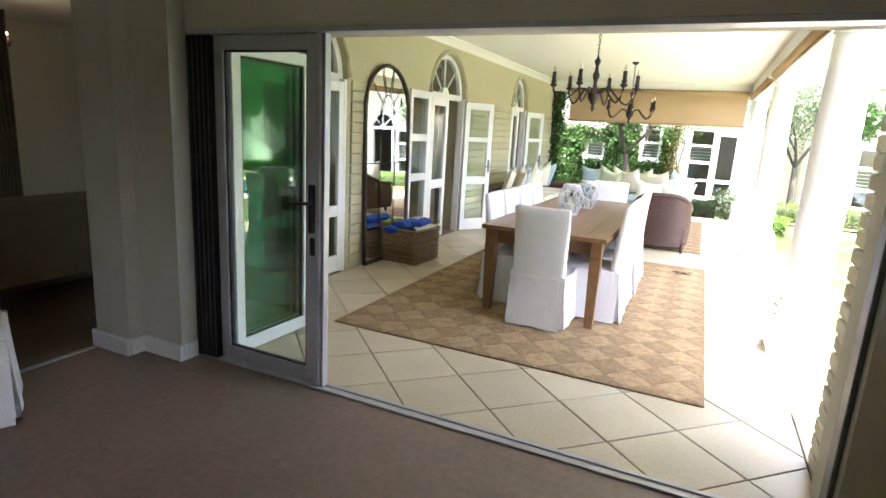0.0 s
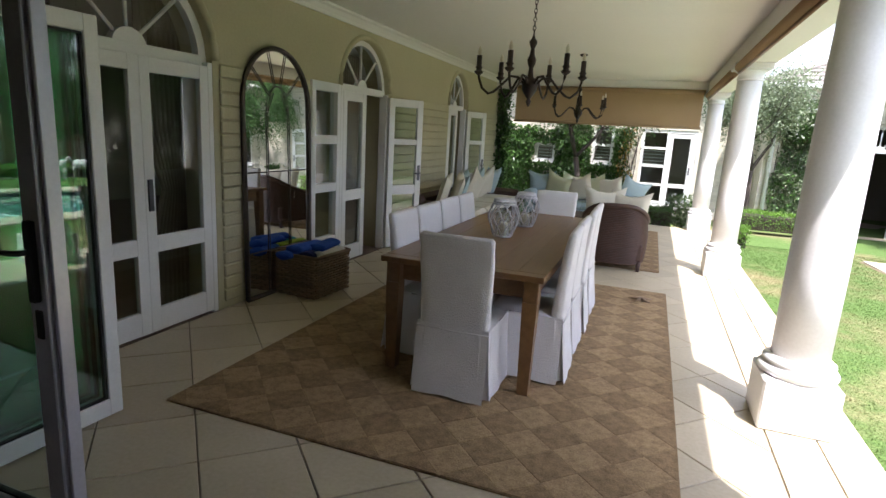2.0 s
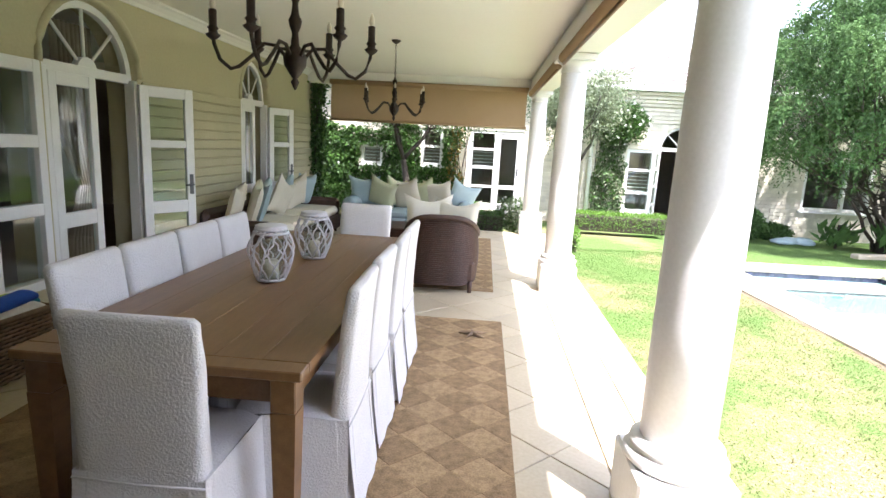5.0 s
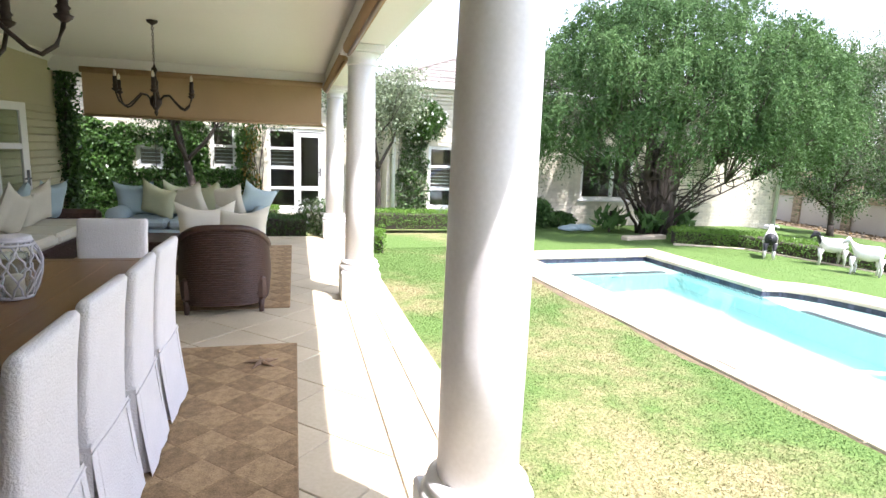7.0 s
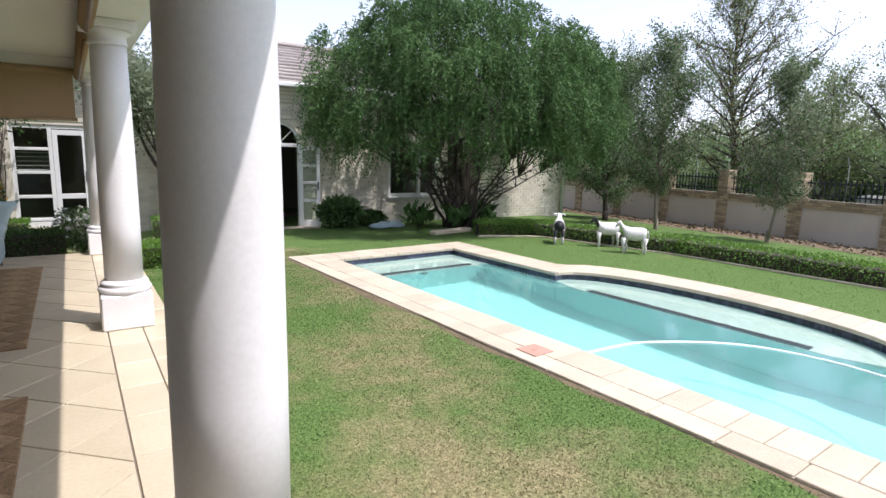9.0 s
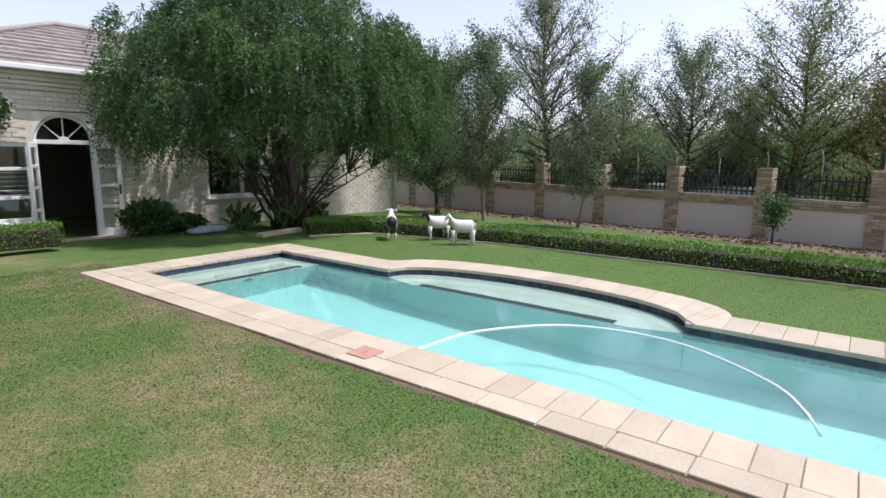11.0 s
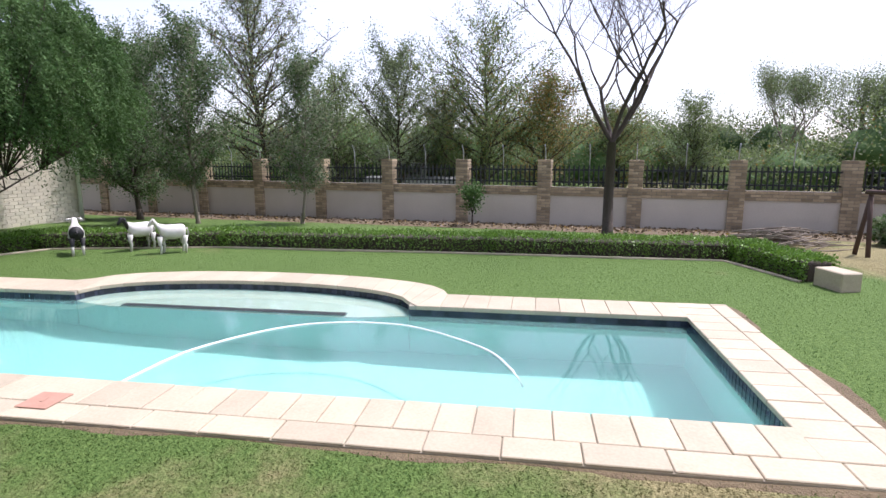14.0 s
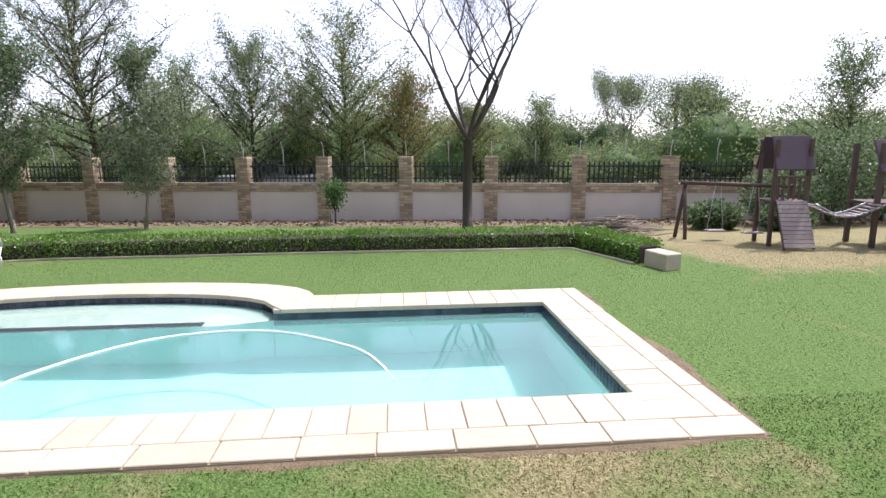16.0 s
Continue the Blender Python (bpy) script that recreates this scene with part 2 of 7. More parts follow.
def lawn_material():
    """Green and straw-dry turf in soft patches, drier beyond the hedge's end."""
    m = bpy.data.materials.new("lawn_turf")
    m.use_nodes = True
    n, l = m.node_tree.nodes, m.node_tree.links
    b = n["Principled BSDF"]
    tc = n.new("ShaderNodeTexCoord")
    def tex(scale, detail=4):
        t = n.new("ShaderNodeTexNoise"); t.inputs["Scale"].default_value, t.inputs["Detail"].default_value = scale, detail
        l.new(tc.outputs["Object"], t.inputs["Vector"]); return t.outputs[0]
    def ramp(fac, lo, hi, c0, c1):
        r = n.new("ShaderNodeValToRGB"); e = r.color_ramp.elements
        e[0].position, e[1].position, e[0].color, e[1].color = lo, hi, (*c0, 1), (*c1, 1)
        l.new(fac, r.inputs[0]); return r.outputs[0]
    def mixc(f, a, c):
        x = n.new("ShaderNodeMix"); x.data_type = "RGBA"
        l.new(f, x.inputs[0]); l.new(a, x.inputs[6]); l.new(c, x.inputs[7]); return x.outputs[2]
    green = ramp(tex(45, 6), 0.3, 0.7, (0.050, 0.100, 0.019), (0.14, 0.22, 0.058))
    dry = ramp(tex(50, 6), 0.3, 0.7, (0.13, 0.112, 0.05), (0.37, 0.315, 0.165))
    sep = n.new("ShaderNodeSeparateXYZ"); l.new(tc.outputs["Object"], sep.inputs[0])
    def rng(sock, a, c, lo, hi):
        r = n.new("ShaderNodeMapRange"); r.interpolation_type = "SMOOTHSTEP"
        for k, v in zip(("From Min", "From Max", "To Min", "To Max"), (a, c, lo, hi)):
            r.inputs[k].default_value = v
        l.new(sock, r.inputs[0]); return r.outputs[0]
    def math2(op, a, c):
        q = n.new("ShaderNodeMath"); q.operation = op
        for i, v in enumerate((a, c)):
            if isinstance(v, float): q.inputs[i].default_value = v
            else: l.new(v, q.inputs[i])
        return q.outputs[0]
    near = rng(sep.outputs[0], 3.9, 4.8, 0.075, -0.10)
    play = math2("MULTIPLY", rng(sep.outputs[0], 6.5, 8.5, 0.0, 0.35), rng(sep.outputs[1], -0.3, -1.6, 0.0, 1.0))
    f = math2("ADD", math2("ADD", math2("ADD", math2("MULTIPLY", tex(0.6, 5), 0.76), math2("MULTIPLY", tex(5.0, 5), 0.24)), near), play)
    f = rng(f, 0.50, 0.72, 0.0, 0.92)
    l.new(mixc(f, green, dry), b.inputs["Base Color"])
    b.inputs["Roughness"].default_value = 0.95
    b.inputs["Specular IOR Level"].default_value = 0.25
    bp = n.new("ShaderNodeBump"); bp.inputs["Strength"].default_value, bp.inputs["Distance"].default_value = 0.8, 0.03
    l.new(tex(70, 6), bp.inputs["Height"]); l.new(bp.outputs[0], b.inputs["Normal"])
    return m


M["lawn"] = lawn_material()


def water_material():
    m = bpy.data.materials.new("pool_water")
    m.use_nodes = True
    n, l = m.node_tree.nodes, m.node_tree.links
    n.remove(n["Principled BSDF"])
    rf, gl, mx = n.new("ShaderNodeBsdfRefraction"), n.new("ShaderNodeBsdfGlossy"), n.new("ShaderNodeMixShader")
    rf.inputs["Color"].default_value = (0.85, 0.985, 0.955, 1)
    rf.inputs["IOR"].default_value, rf.inputs["Roughness"].default_value = 1.333, 0.0
    gl.inputs["Roughness"].default_value = 0.03
    tc, no, bp = n.new("ShaderNodeTexCoord"), n.new("ShaderNodeTexNoise"), n.new("ShaderNodeBump")
    no.inputs["Scale"].default_value = 2.2
    bp.inputs["Strength"].default_value, bp.inputs["Distance"].default_value = 0.35, 0.004
    l.new(tc.outputs["Object"], no.inputs["Vector"]); l.new(no.outputs[0], bp.inputs["Height"])
    l.new(bp.outputs[0], gl.inputs["Normal"]); l.new(bp.outputs[0], rf.inputs["Normal"])
    l.new(gloss_share(n, l, 0.02, bp.outputs[0]), mx.inputs[0]); l.new(gl.outputs[0], mx.inputs[2])
    df, m2 = n.new("ShaderNodeBsdfDiffuse"), n.new("ShaderNodeMixShader")
    df.inputs[0].default_value, m2.inputs[0].default_value = (0.29, 0.58, 0.53, 1), 0.24
    l.new(rf.outputs[0], m2.inputs[1]); l.new(df.outputs[0], m2.inputs[2]); l.new(m2.outputs[0], mx.inputs[1])
    l.new(mx.outputs[0], n["Material Output"].inputs[0])
    return m


M["water"] = water_material()


# ---- mesh building ----
class Geo:
    """Collects vertices and faces; smooth faces carry a flag."""
    def __init__(self):
        self.v, self.f, self.s = [], [], []

    def add(self, verts, faces, smooth=False):
        o = len(self.v)
        self.v.extend(verts)
        self.f.extend(tuple(i + o for i in f) for f in faces)
        self.s.extend([smooth] * len(faces))
        return self

    def box(self, a, b, m=None, c=0.0):
        """A box from corner a to corner b, its edges cut by c, turned by m."""
        (x0, y0, z0), (x1, y1, z1) = a, b
        if c <= 0:
            vs = [(x, y, z) for x in (x0, x1) for y in (y0, y1) for z in (z0, z1)]
            fs = [(0, 1, 3, 2), (4, 6, 7, 5), (0, 4, 5, 1), (2, 3, 7, 6), (0, 2, 6, 4), (1, 5, 7, 3)]
        else:
            c = min(c, abs(x1 - x0) / 2.1, abs(y1 - y0) / 2.1, abs(z1 - z0) / 2.1)
            vs, idx = [], {}
            for i, (x, sx) in enumerate(((x0, 1), (x1, -1))):
                for j, (y, sy) in enumerate(((y0, 1), (y1, -1))):
                    for k, (z, sz) in enumerate(((z0, 1), (z1, -1))):
                        for ax, p in enumerate(((x, y + sy * c, z + sz * c), (x + sx * c, y, z + sz * c), (x + sx * c, y + sy * c, z))):
                            idx[i, j, k, ax] = len(vs)
                            vs.append(p)
            fs = []
            I = idx
            for s in (0, 1):
                fs.append((I[s, 0, 0, 0], I[s, 0, 1, 0], I[s, 1, 1, 0], I[s, 1, 0, 0]))
                fs.append((I[0, s, 0, 1], I[1, s, 0, 1], I[1, s, 1, 1], I[0, s, 1, 1]))
                fs.append((I[0, 0, s, 2], I[0, 1, s, 2], I[1, 1, s, 2], I[1, 0, s, 2]))
            for p in (0, 1):
                for q in (0, 1):
                    fs.append((I[p, q, 0, 0], I[p, q, 1, 0], I[p, q, 1, 1], I[p, q, 0, 1]))
                    fs.append((I[p, 0, q, 0], I[p, 1, q, 0], I[p, 1, q, 2], I[p, 0, q, 2]))
                    fs.append((I[0, p, q, 1], I[1, p, q, 1], I[1, p, q, 2], I[0, p, q, 2]))
                    for r in (0, 1):
                        fs.append((I[p, q, r, 0], I[p, q, r, 1], I[p, q, r, 2]))
        if m is not None:
            vs = [tuple(m @ Vector(p)) for p in vs]
        return self.add(vs, fs)

    def lathe(self, profile, n=24, at=(0, 0, 0), m=None):
        """Turns (radius, height) pairs round z, closed at both ends."""
        vs, fs = [], []
        for r, z in profile:
            for i in range(n):
                a = 2 * math.pi * i / n
                vs.append((at[0] + r * math.cos(a), at[1] + r * math.sin(a), at[2] + z))
        for k in range(len(profile) - 1):
            for i in range(n):
                j = (i + 1) % n
                fs.append((k * n + i, k * n + j, (k + 1) * n + j, (k + 1) * n + i))
        fs.append(tuple(range(n))[::-1]); fs.append(tuple(range((len(profile) - 1) * n, len(profile) * n)))
        if m is not None:
            vs = [tuple(m @ Vector(p)) for p in vs]
        return self.add(vs, fs, True)

    def tube(self, pts, radii, n=8):
        """A round tube along points."""
        pts = [Vector(p) for p in pts]
        if not hasattr(radii, "__len__"):
            radii = [radii] * len(pts)
        vs, fs = [], []
        for k, p in enumerate(pts):
            d = (pts[min(k + 1, len(pts) - 1)] - pts[max(k - 1, 0)])
            d = d.normalized() if d.length > 1e-9 else Vector((0, 0, 1))
            u = d.cross(Vector((0, 0, 1)) if abs(d.z) < 0.95 else Vector((1, 0, 0))).normalized()
            w = d.cross(u)
            for i in range(n):
                a = 2 * math.pi * i / n
                vs.append(tuple(p + (u * math.cos(a) + w * math.sin(a)) * radii[k]))
        for k in range(len(pts) - 1):
            for i in range(n):
                j = (i + 1) % n
                fs.append((k * n + i, k * n + j, (k + 1) * n + j, (k + 1) * n + i))
        fs.append(tuple(range(n))); fs.append(tuple(range((len(pts) - 1) * n, len(pts) * n))[::-1])
        return self.add(vs, fs, True)

    def prism(self, outline, z0, z1, m=None):
        """Extrudes a flat outline of (x, y) from z0 to z1."""
        n = len(outline)
        vs = [(x, y, z0) for x, y in outline] + [(x, y, z1) for x, y in outline]
        fs = [tuple(range(n))[::-1], tuple(range(n, 2 * n))] + [(i, (i + 1) % n, n + (i + 1) % n, n + i) for i in range(n)]
        if m is not None:
            vs = [tuple(m @ Vector(p)) for p in vs]
        return self.add(vs, fs)

    def mesh(self, name, mat):
        me = bpy.data.meshes.new(name)
        me.from_pydata(self.v, [], self.f)
        me.polygons.foreach_set("use_smooth", self.s)
        if mat:
            me.materials.append(mat)
        me.update()
        if len(self.f) < 20000:
            bm = bmesh.new(); bm.from_mesh(me)
            bmesh.ops.recalc_face_normals(bm, faces=bm.faces)
            bm.to_mesh(me); bm.free()
        return me


def part(name, geo, mat, parent=None, label="", kind=""):
    ob = new(name, geo.mesh(name, M[mat] if isinstance(mat, str) else mat))
    if parent:
        ob.parent = parent
    if label or kind:
        tagged(ob, label, kind=kind)
    return ob


def thing(name, label, category, group="", m=None, kind=""):
    ob = new(name)
    ob.empty_display_size = 0.1
    tagged(ob, label, category, group, kind)
    if m is not None:
        ob.matrix_world = m
    return ob


def structure(name, geo, mat, label="", m=None):
    ob = part(name, geo, mat)
    tagged(ob, label, kind="structure")
    if m is not None:
        ob.matrix_world = m
    return ob


GARDEN = pose(0, 0, 0, 0, 0, 2.8)   # the garden lies turned a little against the house


def ground_z(x, y):
    """Height of the lawn in the garden's own axes: level, falling gently towards the wall and the wing."""
    return -0.07 - 0.42 * min(max((x - 10.2) / 6.8, 0), 1.4) - 0.18 * min(max((y - 11.6) / 4.5, 0), 1.2) * (1 if x < 10.2 else max(0, 1 - (x - 10.2) / 3))


# ---- ground ----
PX0, PX1, PY0, PY1 = 4.28, 6.50, 1.86, 10.85     # water's edge of the pool
AY0, AY1, AX = 4.60, 8.50, 7.30                  # the bay on its far side
COPE, NEAR = 0.50, 1.12                          # coping width; the near side is wider by this share


def bay(y, grow=0.0):
    """Far side of the pool at y, grown outwards."""
    c = (AY0 + AY1) / 2
    h = (AY1 - AY0) / 2 + grow * 0.6
    k = AX - PX1
    if abs(y - c) >= h:
        return PX1 + grow
    return PX1 + grow + k * math.sqrt(max(0.0, 1 - ((y - c) / h) ** 2)) ** 0.85


def in_pool(x, y, grow=0.0):
    return PX0 - grow * NEAR < x < bay(y, grow) and PY0 - grow < y < PY1 + grow


def build_ground():
    xs = [-700, -300, -120, -50, -20, -8] + [-4 + 0.8 * i for i in range(8)] + [2.6 + 0.17 * i for i in range(37)] + [9 + 0.6 * i for i in range(16)] + [20, 26, 40, 80, 200, 700]
    ys = [-700, -300, -120, -50, -25, -14] + [-9 + 0.8 * i for i in range(12)] + [0.8 + 0.17 * i for i in range(66)] + [12.2 + 0.7 * i for i in range(12)] + [22, 28, 40, 80, 200, 700]
    g, nx = Geo(), len(xs)
    vs = [(x, y, ground_z(x, y) + 0.012 * noise.noise(Vector((x * 0.7, y * 0.7, 0)))) for y in ys for x in xs]
    fs = []
    for j in range(len(ys) - 1):
        for i in range(nx - 1):
            cx, cy = (xs[i] + xs[i + 1]) / 2, (ys[j] + ys[j + 1]) / 2
            if in_pool(cx, cy, 0.22):
                continue
            fs.append((j * nx + i, j * nx + i + 1, (j + 1) * nx + i + 1, (j + 1) * nx + i))
    g.add(vs, fs, True)
    structure("ground", g, "lawn", "mown lawn, green with straw-dry patches", GARDEN)


build_ground()

# ---- veranda and room shell ----
WX, OY, CEIL, VEND = -3.30, 2.50, 2.72, 12.95    # house wall, room opening, ceiling height, veranda's far end
T = 0.30
def arch_fill(g, y0, y1, spring, rise, top, x0, x1, n=16, axis="y"):
    """Solid above an arched opening from y0 to y1, up to top, between x0 and x1."""
    c, h = (y0 + y1) / 2, (y1 - y0) / 2
    ps = [(c - h * math.cos(math.pi * i / n), spring + rise * math.sin(math.pi * i / n)) for i in range(n + 1)]
    for (a, za), (b, zb) in zip(ps, ps[1:]):
        vs = []
        for x in (x0, x1):
            vs += [(x, a, za), (x, b, zb), (x, b, top), (x, a, top)]
        if axis == "x":
            vs = [(y, x, z) for x, y, z in vs]
        g.add(vs, [(0, 1, 2, 3), (4, 7, 6, 5), (0, 4, 5, 1), (2, 6, 7, 3)])


D1 = (3.46, 4.78)
D2 = (6.66, 7.80)
W2 = (6.08, 6.62)
D3 = (10.02, 10.94)
SPR = 1.98

# house wall along the veranda
g = Geo()
for a, b in ((2.80, D1[0]), (D1[1], W2[0]), (D2[1], D3[0]), (D3[1], 13.25)):
    g.box((WX - T, a, 0), (WX, b, SPR))
g.box((WX - T, W2[0], 0), (WX, W2[1], 0.30))
g.box((WX - T, W2[1], 0), (WX, D2[0], SPR))
for a, b in ((2.80, D1[0]), (D1[1], D2[0]), (D2[1], D3[0]), (D3[1], 13.25)):
    g.box((WX - T, a, SPR), (WX, b, 3.0))
for d in (D1, D2, D3):
    arch_fill(g, d[0], d[1], SPR, 0.60 if d is D1 else 0.54, 3.0, WX - T, WX)
wall_west = structure("wall_west", g, "wall", "olive-green painted house wall of the veranda")

# painted brick courses on the lower wall
ch = 0.106
for k in range(18):
    z0 = 0.06 + k * ch
    for a, b in ((D1[1] + 0.06, W2[0] - 0.03), (D2[1] + 0.05, D3[0] - 0.05), (D3[1] + 0.05, 13.2)):
        q = Geo()
        q.box((WX - 0.002, a, z0 + 0.004), (WX + 0.022 + 0.003 * random.random(), b, z0 + ch - 0.006), c=0.009)
        part("brick", q, "siding", wall_west)

# room walls round the opening
g = Geo()
g.box((-3.49, 2.22, 0), (-3.17, 2.80, CEIL)); g.box((-3.17, 2.33, 0), (-2.83, 2.80, CEIL))
g.box((-2.83, OY - 0.05, 2.02), (0.66, 2.80, CEIL))
g.box((0.66, 2.40, 0), (1.15, 2.80, CEIL))
structure("wall_north", g, "wall_in", "shaded greige wall round the wide garden opening")
# unseen opening left in the east wall, added to brighten the room
g = Geo()
g.box((0.95, -3.8, 0), (1.15, -2.4, CEIL)); g.box((0.95, -1.2, 0), (1.15, 2.4, CEIL)); g.box((0.95, -2.4, 0), (1.15, -1.2, 0.9)); g.box((0.95, -2.4, 2.0), (1.15, -1.2, CEIL)); g.box((-9.2, -4.0, 0), (1.15, -3.8, CEIL)); g.box((-9.4, -4.0, 0), (-9.2, 13.2, CEIL))
g.box((-9.2, 13.25, 0), (WX - 0.0, 13.45, 3.0)); g.box((-3.62, -3.8, 0), (-3.46, 0.4, CEIL))
structure("wall_interior", g, "wall_in", "plain greige interior walls")
g = Geo()
for a, b in (((-3.52, 2.20, 0), (-3.49, 2.80, 0.11)), ((-3.49, 2.19, 0), (-3.155, 2.218, 0.11)), ((-3.168, 2.218, 0), (-3.15, 2.315, 0.11)), ((-3.15, 2.305, 0), (-2.815, 2.328, 0.11)), ((-2.828, 2.33, 0), (-2.812, 2.46, 0.11))):
    g.box(a, b, c=0.005)
structure("baseboard", g, "white", "white painted baseboard")
g = Geo().box((-9.4, -4, CEIL), (1.15, 2.80, CEIL + 0.2)).box((-9.4, 2.80, CEIL), (WX - T, 13.4, CEIL + 0.2))
structure("ceiling_room", g, "ceiling", "white room ceiling")
g = Geo().box((-9.4, -4, -0.2), (1.15, OY, 0.0)).box((-9.4, OY, -0.2), (WX - 0.02, 13.4, 0.0))
structure("floor_room", g, "room_floor", "brown interior floor")
g = Geo().box((-3.49, 0.4, 0.0), (-3.455, 2.2, 0.006))
structure("floor_trim", g, "alu", "metal threshold strip")

# veranda floor slab, ceiling, beams
g = Geo().box((WX, OY, -0.25), (1.20, 12.85, -0.012))
structure("patio_slab", g, "grout", "grout bed of the tiled veranda floor")
g = Geo().box((WX - T, 2.80, CEIL), (1.08, VEND + 0.25, CEIL + 0.12))
structure("ceiling", g, "ceiling", "cream-white veranda ceiling")
g = Geo().box((0.70, 2.80, 2.52), (1.06, VEND + 0.1, CEIL)).box((WX, VEND - 0.12, 2.50), (1.06, VEND + 0.12, CEIL - 0.003))
structure("beam", g, "ceiling", "cream beam over the columns")
g = Geo().box((1.085, 2.6, CEIL - 0.10), (1.21, VEND + 0.3, CEIL + 0.10), c=0.02)
structure("eave", g, "white", "white fascia and gutter of the veranda roof")
# cornice
g = Geo()
prof = [(0, 0), (0.0, -0.10), (0.02, -0.10), (0.035, -0.07), (0.07, -0.035), (0.10, -0.02), (0.10, 0)]
for k in range(len(prof)):
    p, q = prof[k], prof[(k + 1) % len(prof)]
    g.add([(WX + p[0], 2.8, CEIL + p[1]), (WX + p[0], VEND, CEIL + p[1]), (WX + q[0], VEND, CEIL + q[1]), (WX + q[0], 2.8, CEIL + q[1])], [(0, 1, 2, 3)])
structure("cornice", g, "ceiling", "moulded white cornice")
# roof over the house so that no light enters from above
g = Geo()
g.add([(1.24, -5, 2.85), (1.24, 13.5, 2.85), (-4.0, 13.5, 5.0), (-4.0, -5, 5.0), (-10, -5, 2.9), (-10, 13.5, 2.9)], [(0, 1, 2, 3), (3, 2, 5, 4), (0, 3, 4), (1, 5, 2)])
structure("roof", g, "roof", "tiled roof of the house")


# ---- columns ----
def column(m):
    c = thing("column", "round white painted veranda column on a square pedestal", "column", "veranda columns", m)
    part("pedestal", Geo().box((-0.195, -0.195, 0), (0.195, 0.195, 0.30), c=0.012), "column", c)
    part("base_ring", Geo().lathe([(0.19, 0.30), (0.205, 0.315), (0.208, 0.335), (0.195, 0.352), (0.18, 0.36), (0.186, 0.372), (0.186, 0.388), (0.170, 0.40), (0.150, 0.41)], 32), "column", c)
    part("shaft", Geo().lathe([(0.148, 0.40), (0.148, 0.9), (0.145, 1.4), (0.139, 1.9), (0.132, 2.33)], 40), "column", c)
    part("capital", Geo().lathe([(0.134, 2.33), (0.146, 2.335), (0.146, 2.35), (0.136, 2.355), (0.136, 2.41), (0.165, 2.43), (0.185, 2.45)], 40).box((-0.20, -0.20, 2.45), (0.20, 0.20, 2.518), c=0.008), "column", c)
    return c


col = column(pose(0.840, 4.845, 0))
copy_thing(col, pose(0.85, 8.81, 0)); copy_thing(col, pose(0.86, 12.76, 0))


# ---- glazed doors ----
def door_leaf(name, parent, width, height, m, rails, hand=1, mat="white", handle=True, bottom=0.02):
    """A leaf in its own axes: hinge at y=0, width along +y, thickness along x; rails are (z, height) of cross bars."""
    s, th = 0.085, 0.022
    g = Geo()
    g.box((-th, 0, bottom), (th, s, height), c=0.004).box((-th, width - s, bottom), (th, width, height), c=0.004)
    rr = [(bottom, 0.17)] + list(rails) + [(height - 0.10, 0.10)]
    for z, h in rr:
        g.box((-th * 0.92, s - 0.004, z), (th * 0.92, width - s + 0.004, z + h), c=0.004)
    leaf = part(name, g, mat, parent)
    leaf.matrix_local = m
    for (za, ha), (zb, hb) in zip(rr, rr[1:]):
        p = part("pane", Geo().box((-0.003, s - 0.006, za + ha - 0.005), (0.003, width - s + 0.006, zb + 0.005)), "pane", leaf)
        p.visible_shadow = False
    if handle:
        h = Geo().box((th, width - 0.062, 0.90), (th + 0.008, width - 0.022, 1.10), c=0.003)
        h.tube([(th + 0.005, width - 0.042, 1.0), (th + 0.05, width - 0.042, 1.0), (th + 0.055, width - 0.05, 1.0), (th + 0.055, width - 0.13, 0.995)], 0.009, 8)
        part("handle", h, "alu_dark", leaf, "dark metal lever handle")
    return leaf


def fanlight(parent, y0, y1, spring, rise, x, mat="white", spokes=3, axis="y"):
    c, h = (y0 + y1) / 2, (y1 - y0) / 2
    g, n = Geo(), 20
    for k, (fa, fb) in enumerate(((1.0, 0.89), (0.20, 0.0))):
        for i in range(n):
            a0, a1 = math.pi * i / n, math.pi * (i + 1) / n
            vs = [(xx, c - h * f * math.cos(a), spring + rise * f * math.sin(a)) for xx in (x - 0.03, x + 0.03) for f, a in ((fa, a0), (fa, a1), (fb, a1), (fb, a0))]
            g.add(vs, [(0, 1, 2, 3), (4, 7, 6, 5), (0, 4, 5, 1), (3, 2, 6, 7)])
    for i in range(1, spokes + 1):
        a = math.pi * i / (spokes + 1)
        g.tube([(x, c - h * 0.17 * math.cos(a), spring + rise * 0.17 * math.sin(a)), (x, c - h * 0.93 * math.cos(a), spring + rise * 0.93 * math.sin(a))], 0.014, 6)
    g.box((x - 0.035, y0, spring - 0.05), (x + 0.035, y1, spring + 0.03), c=0.004)
    p = Geo()
    pts = [(x, c - h * 0.95 * math.cos(math.pi * i / n), spring + rise * 0.95 * math.sin(math.pi * i / n)) for i in range(n + 1)]
    p.add(pts, [tuple(range(n + 1))])
    if axis == "x":
        g.v = [(b, a, z) for a, b, z in g.v]; p.v = [(b, a, z) for a, b, z in p.v]
    part("fanlight_frame", g, mat, parent)
    q = part("fanlight_pane", p, "pane", parent)
    q.visible_shadow = False


def door_frame(parent, y0, y1, top, x, w=0.05, mat="white"):
    g = Geo().box((x - 0.05, y0, 0), (x + 0.05, y0 + w, top), c=0.004).box((x - 0.05, y1 - w, 0), (x + 0.05, y1, top), c=0.004)
    part("door_frame", g, mat, parent)


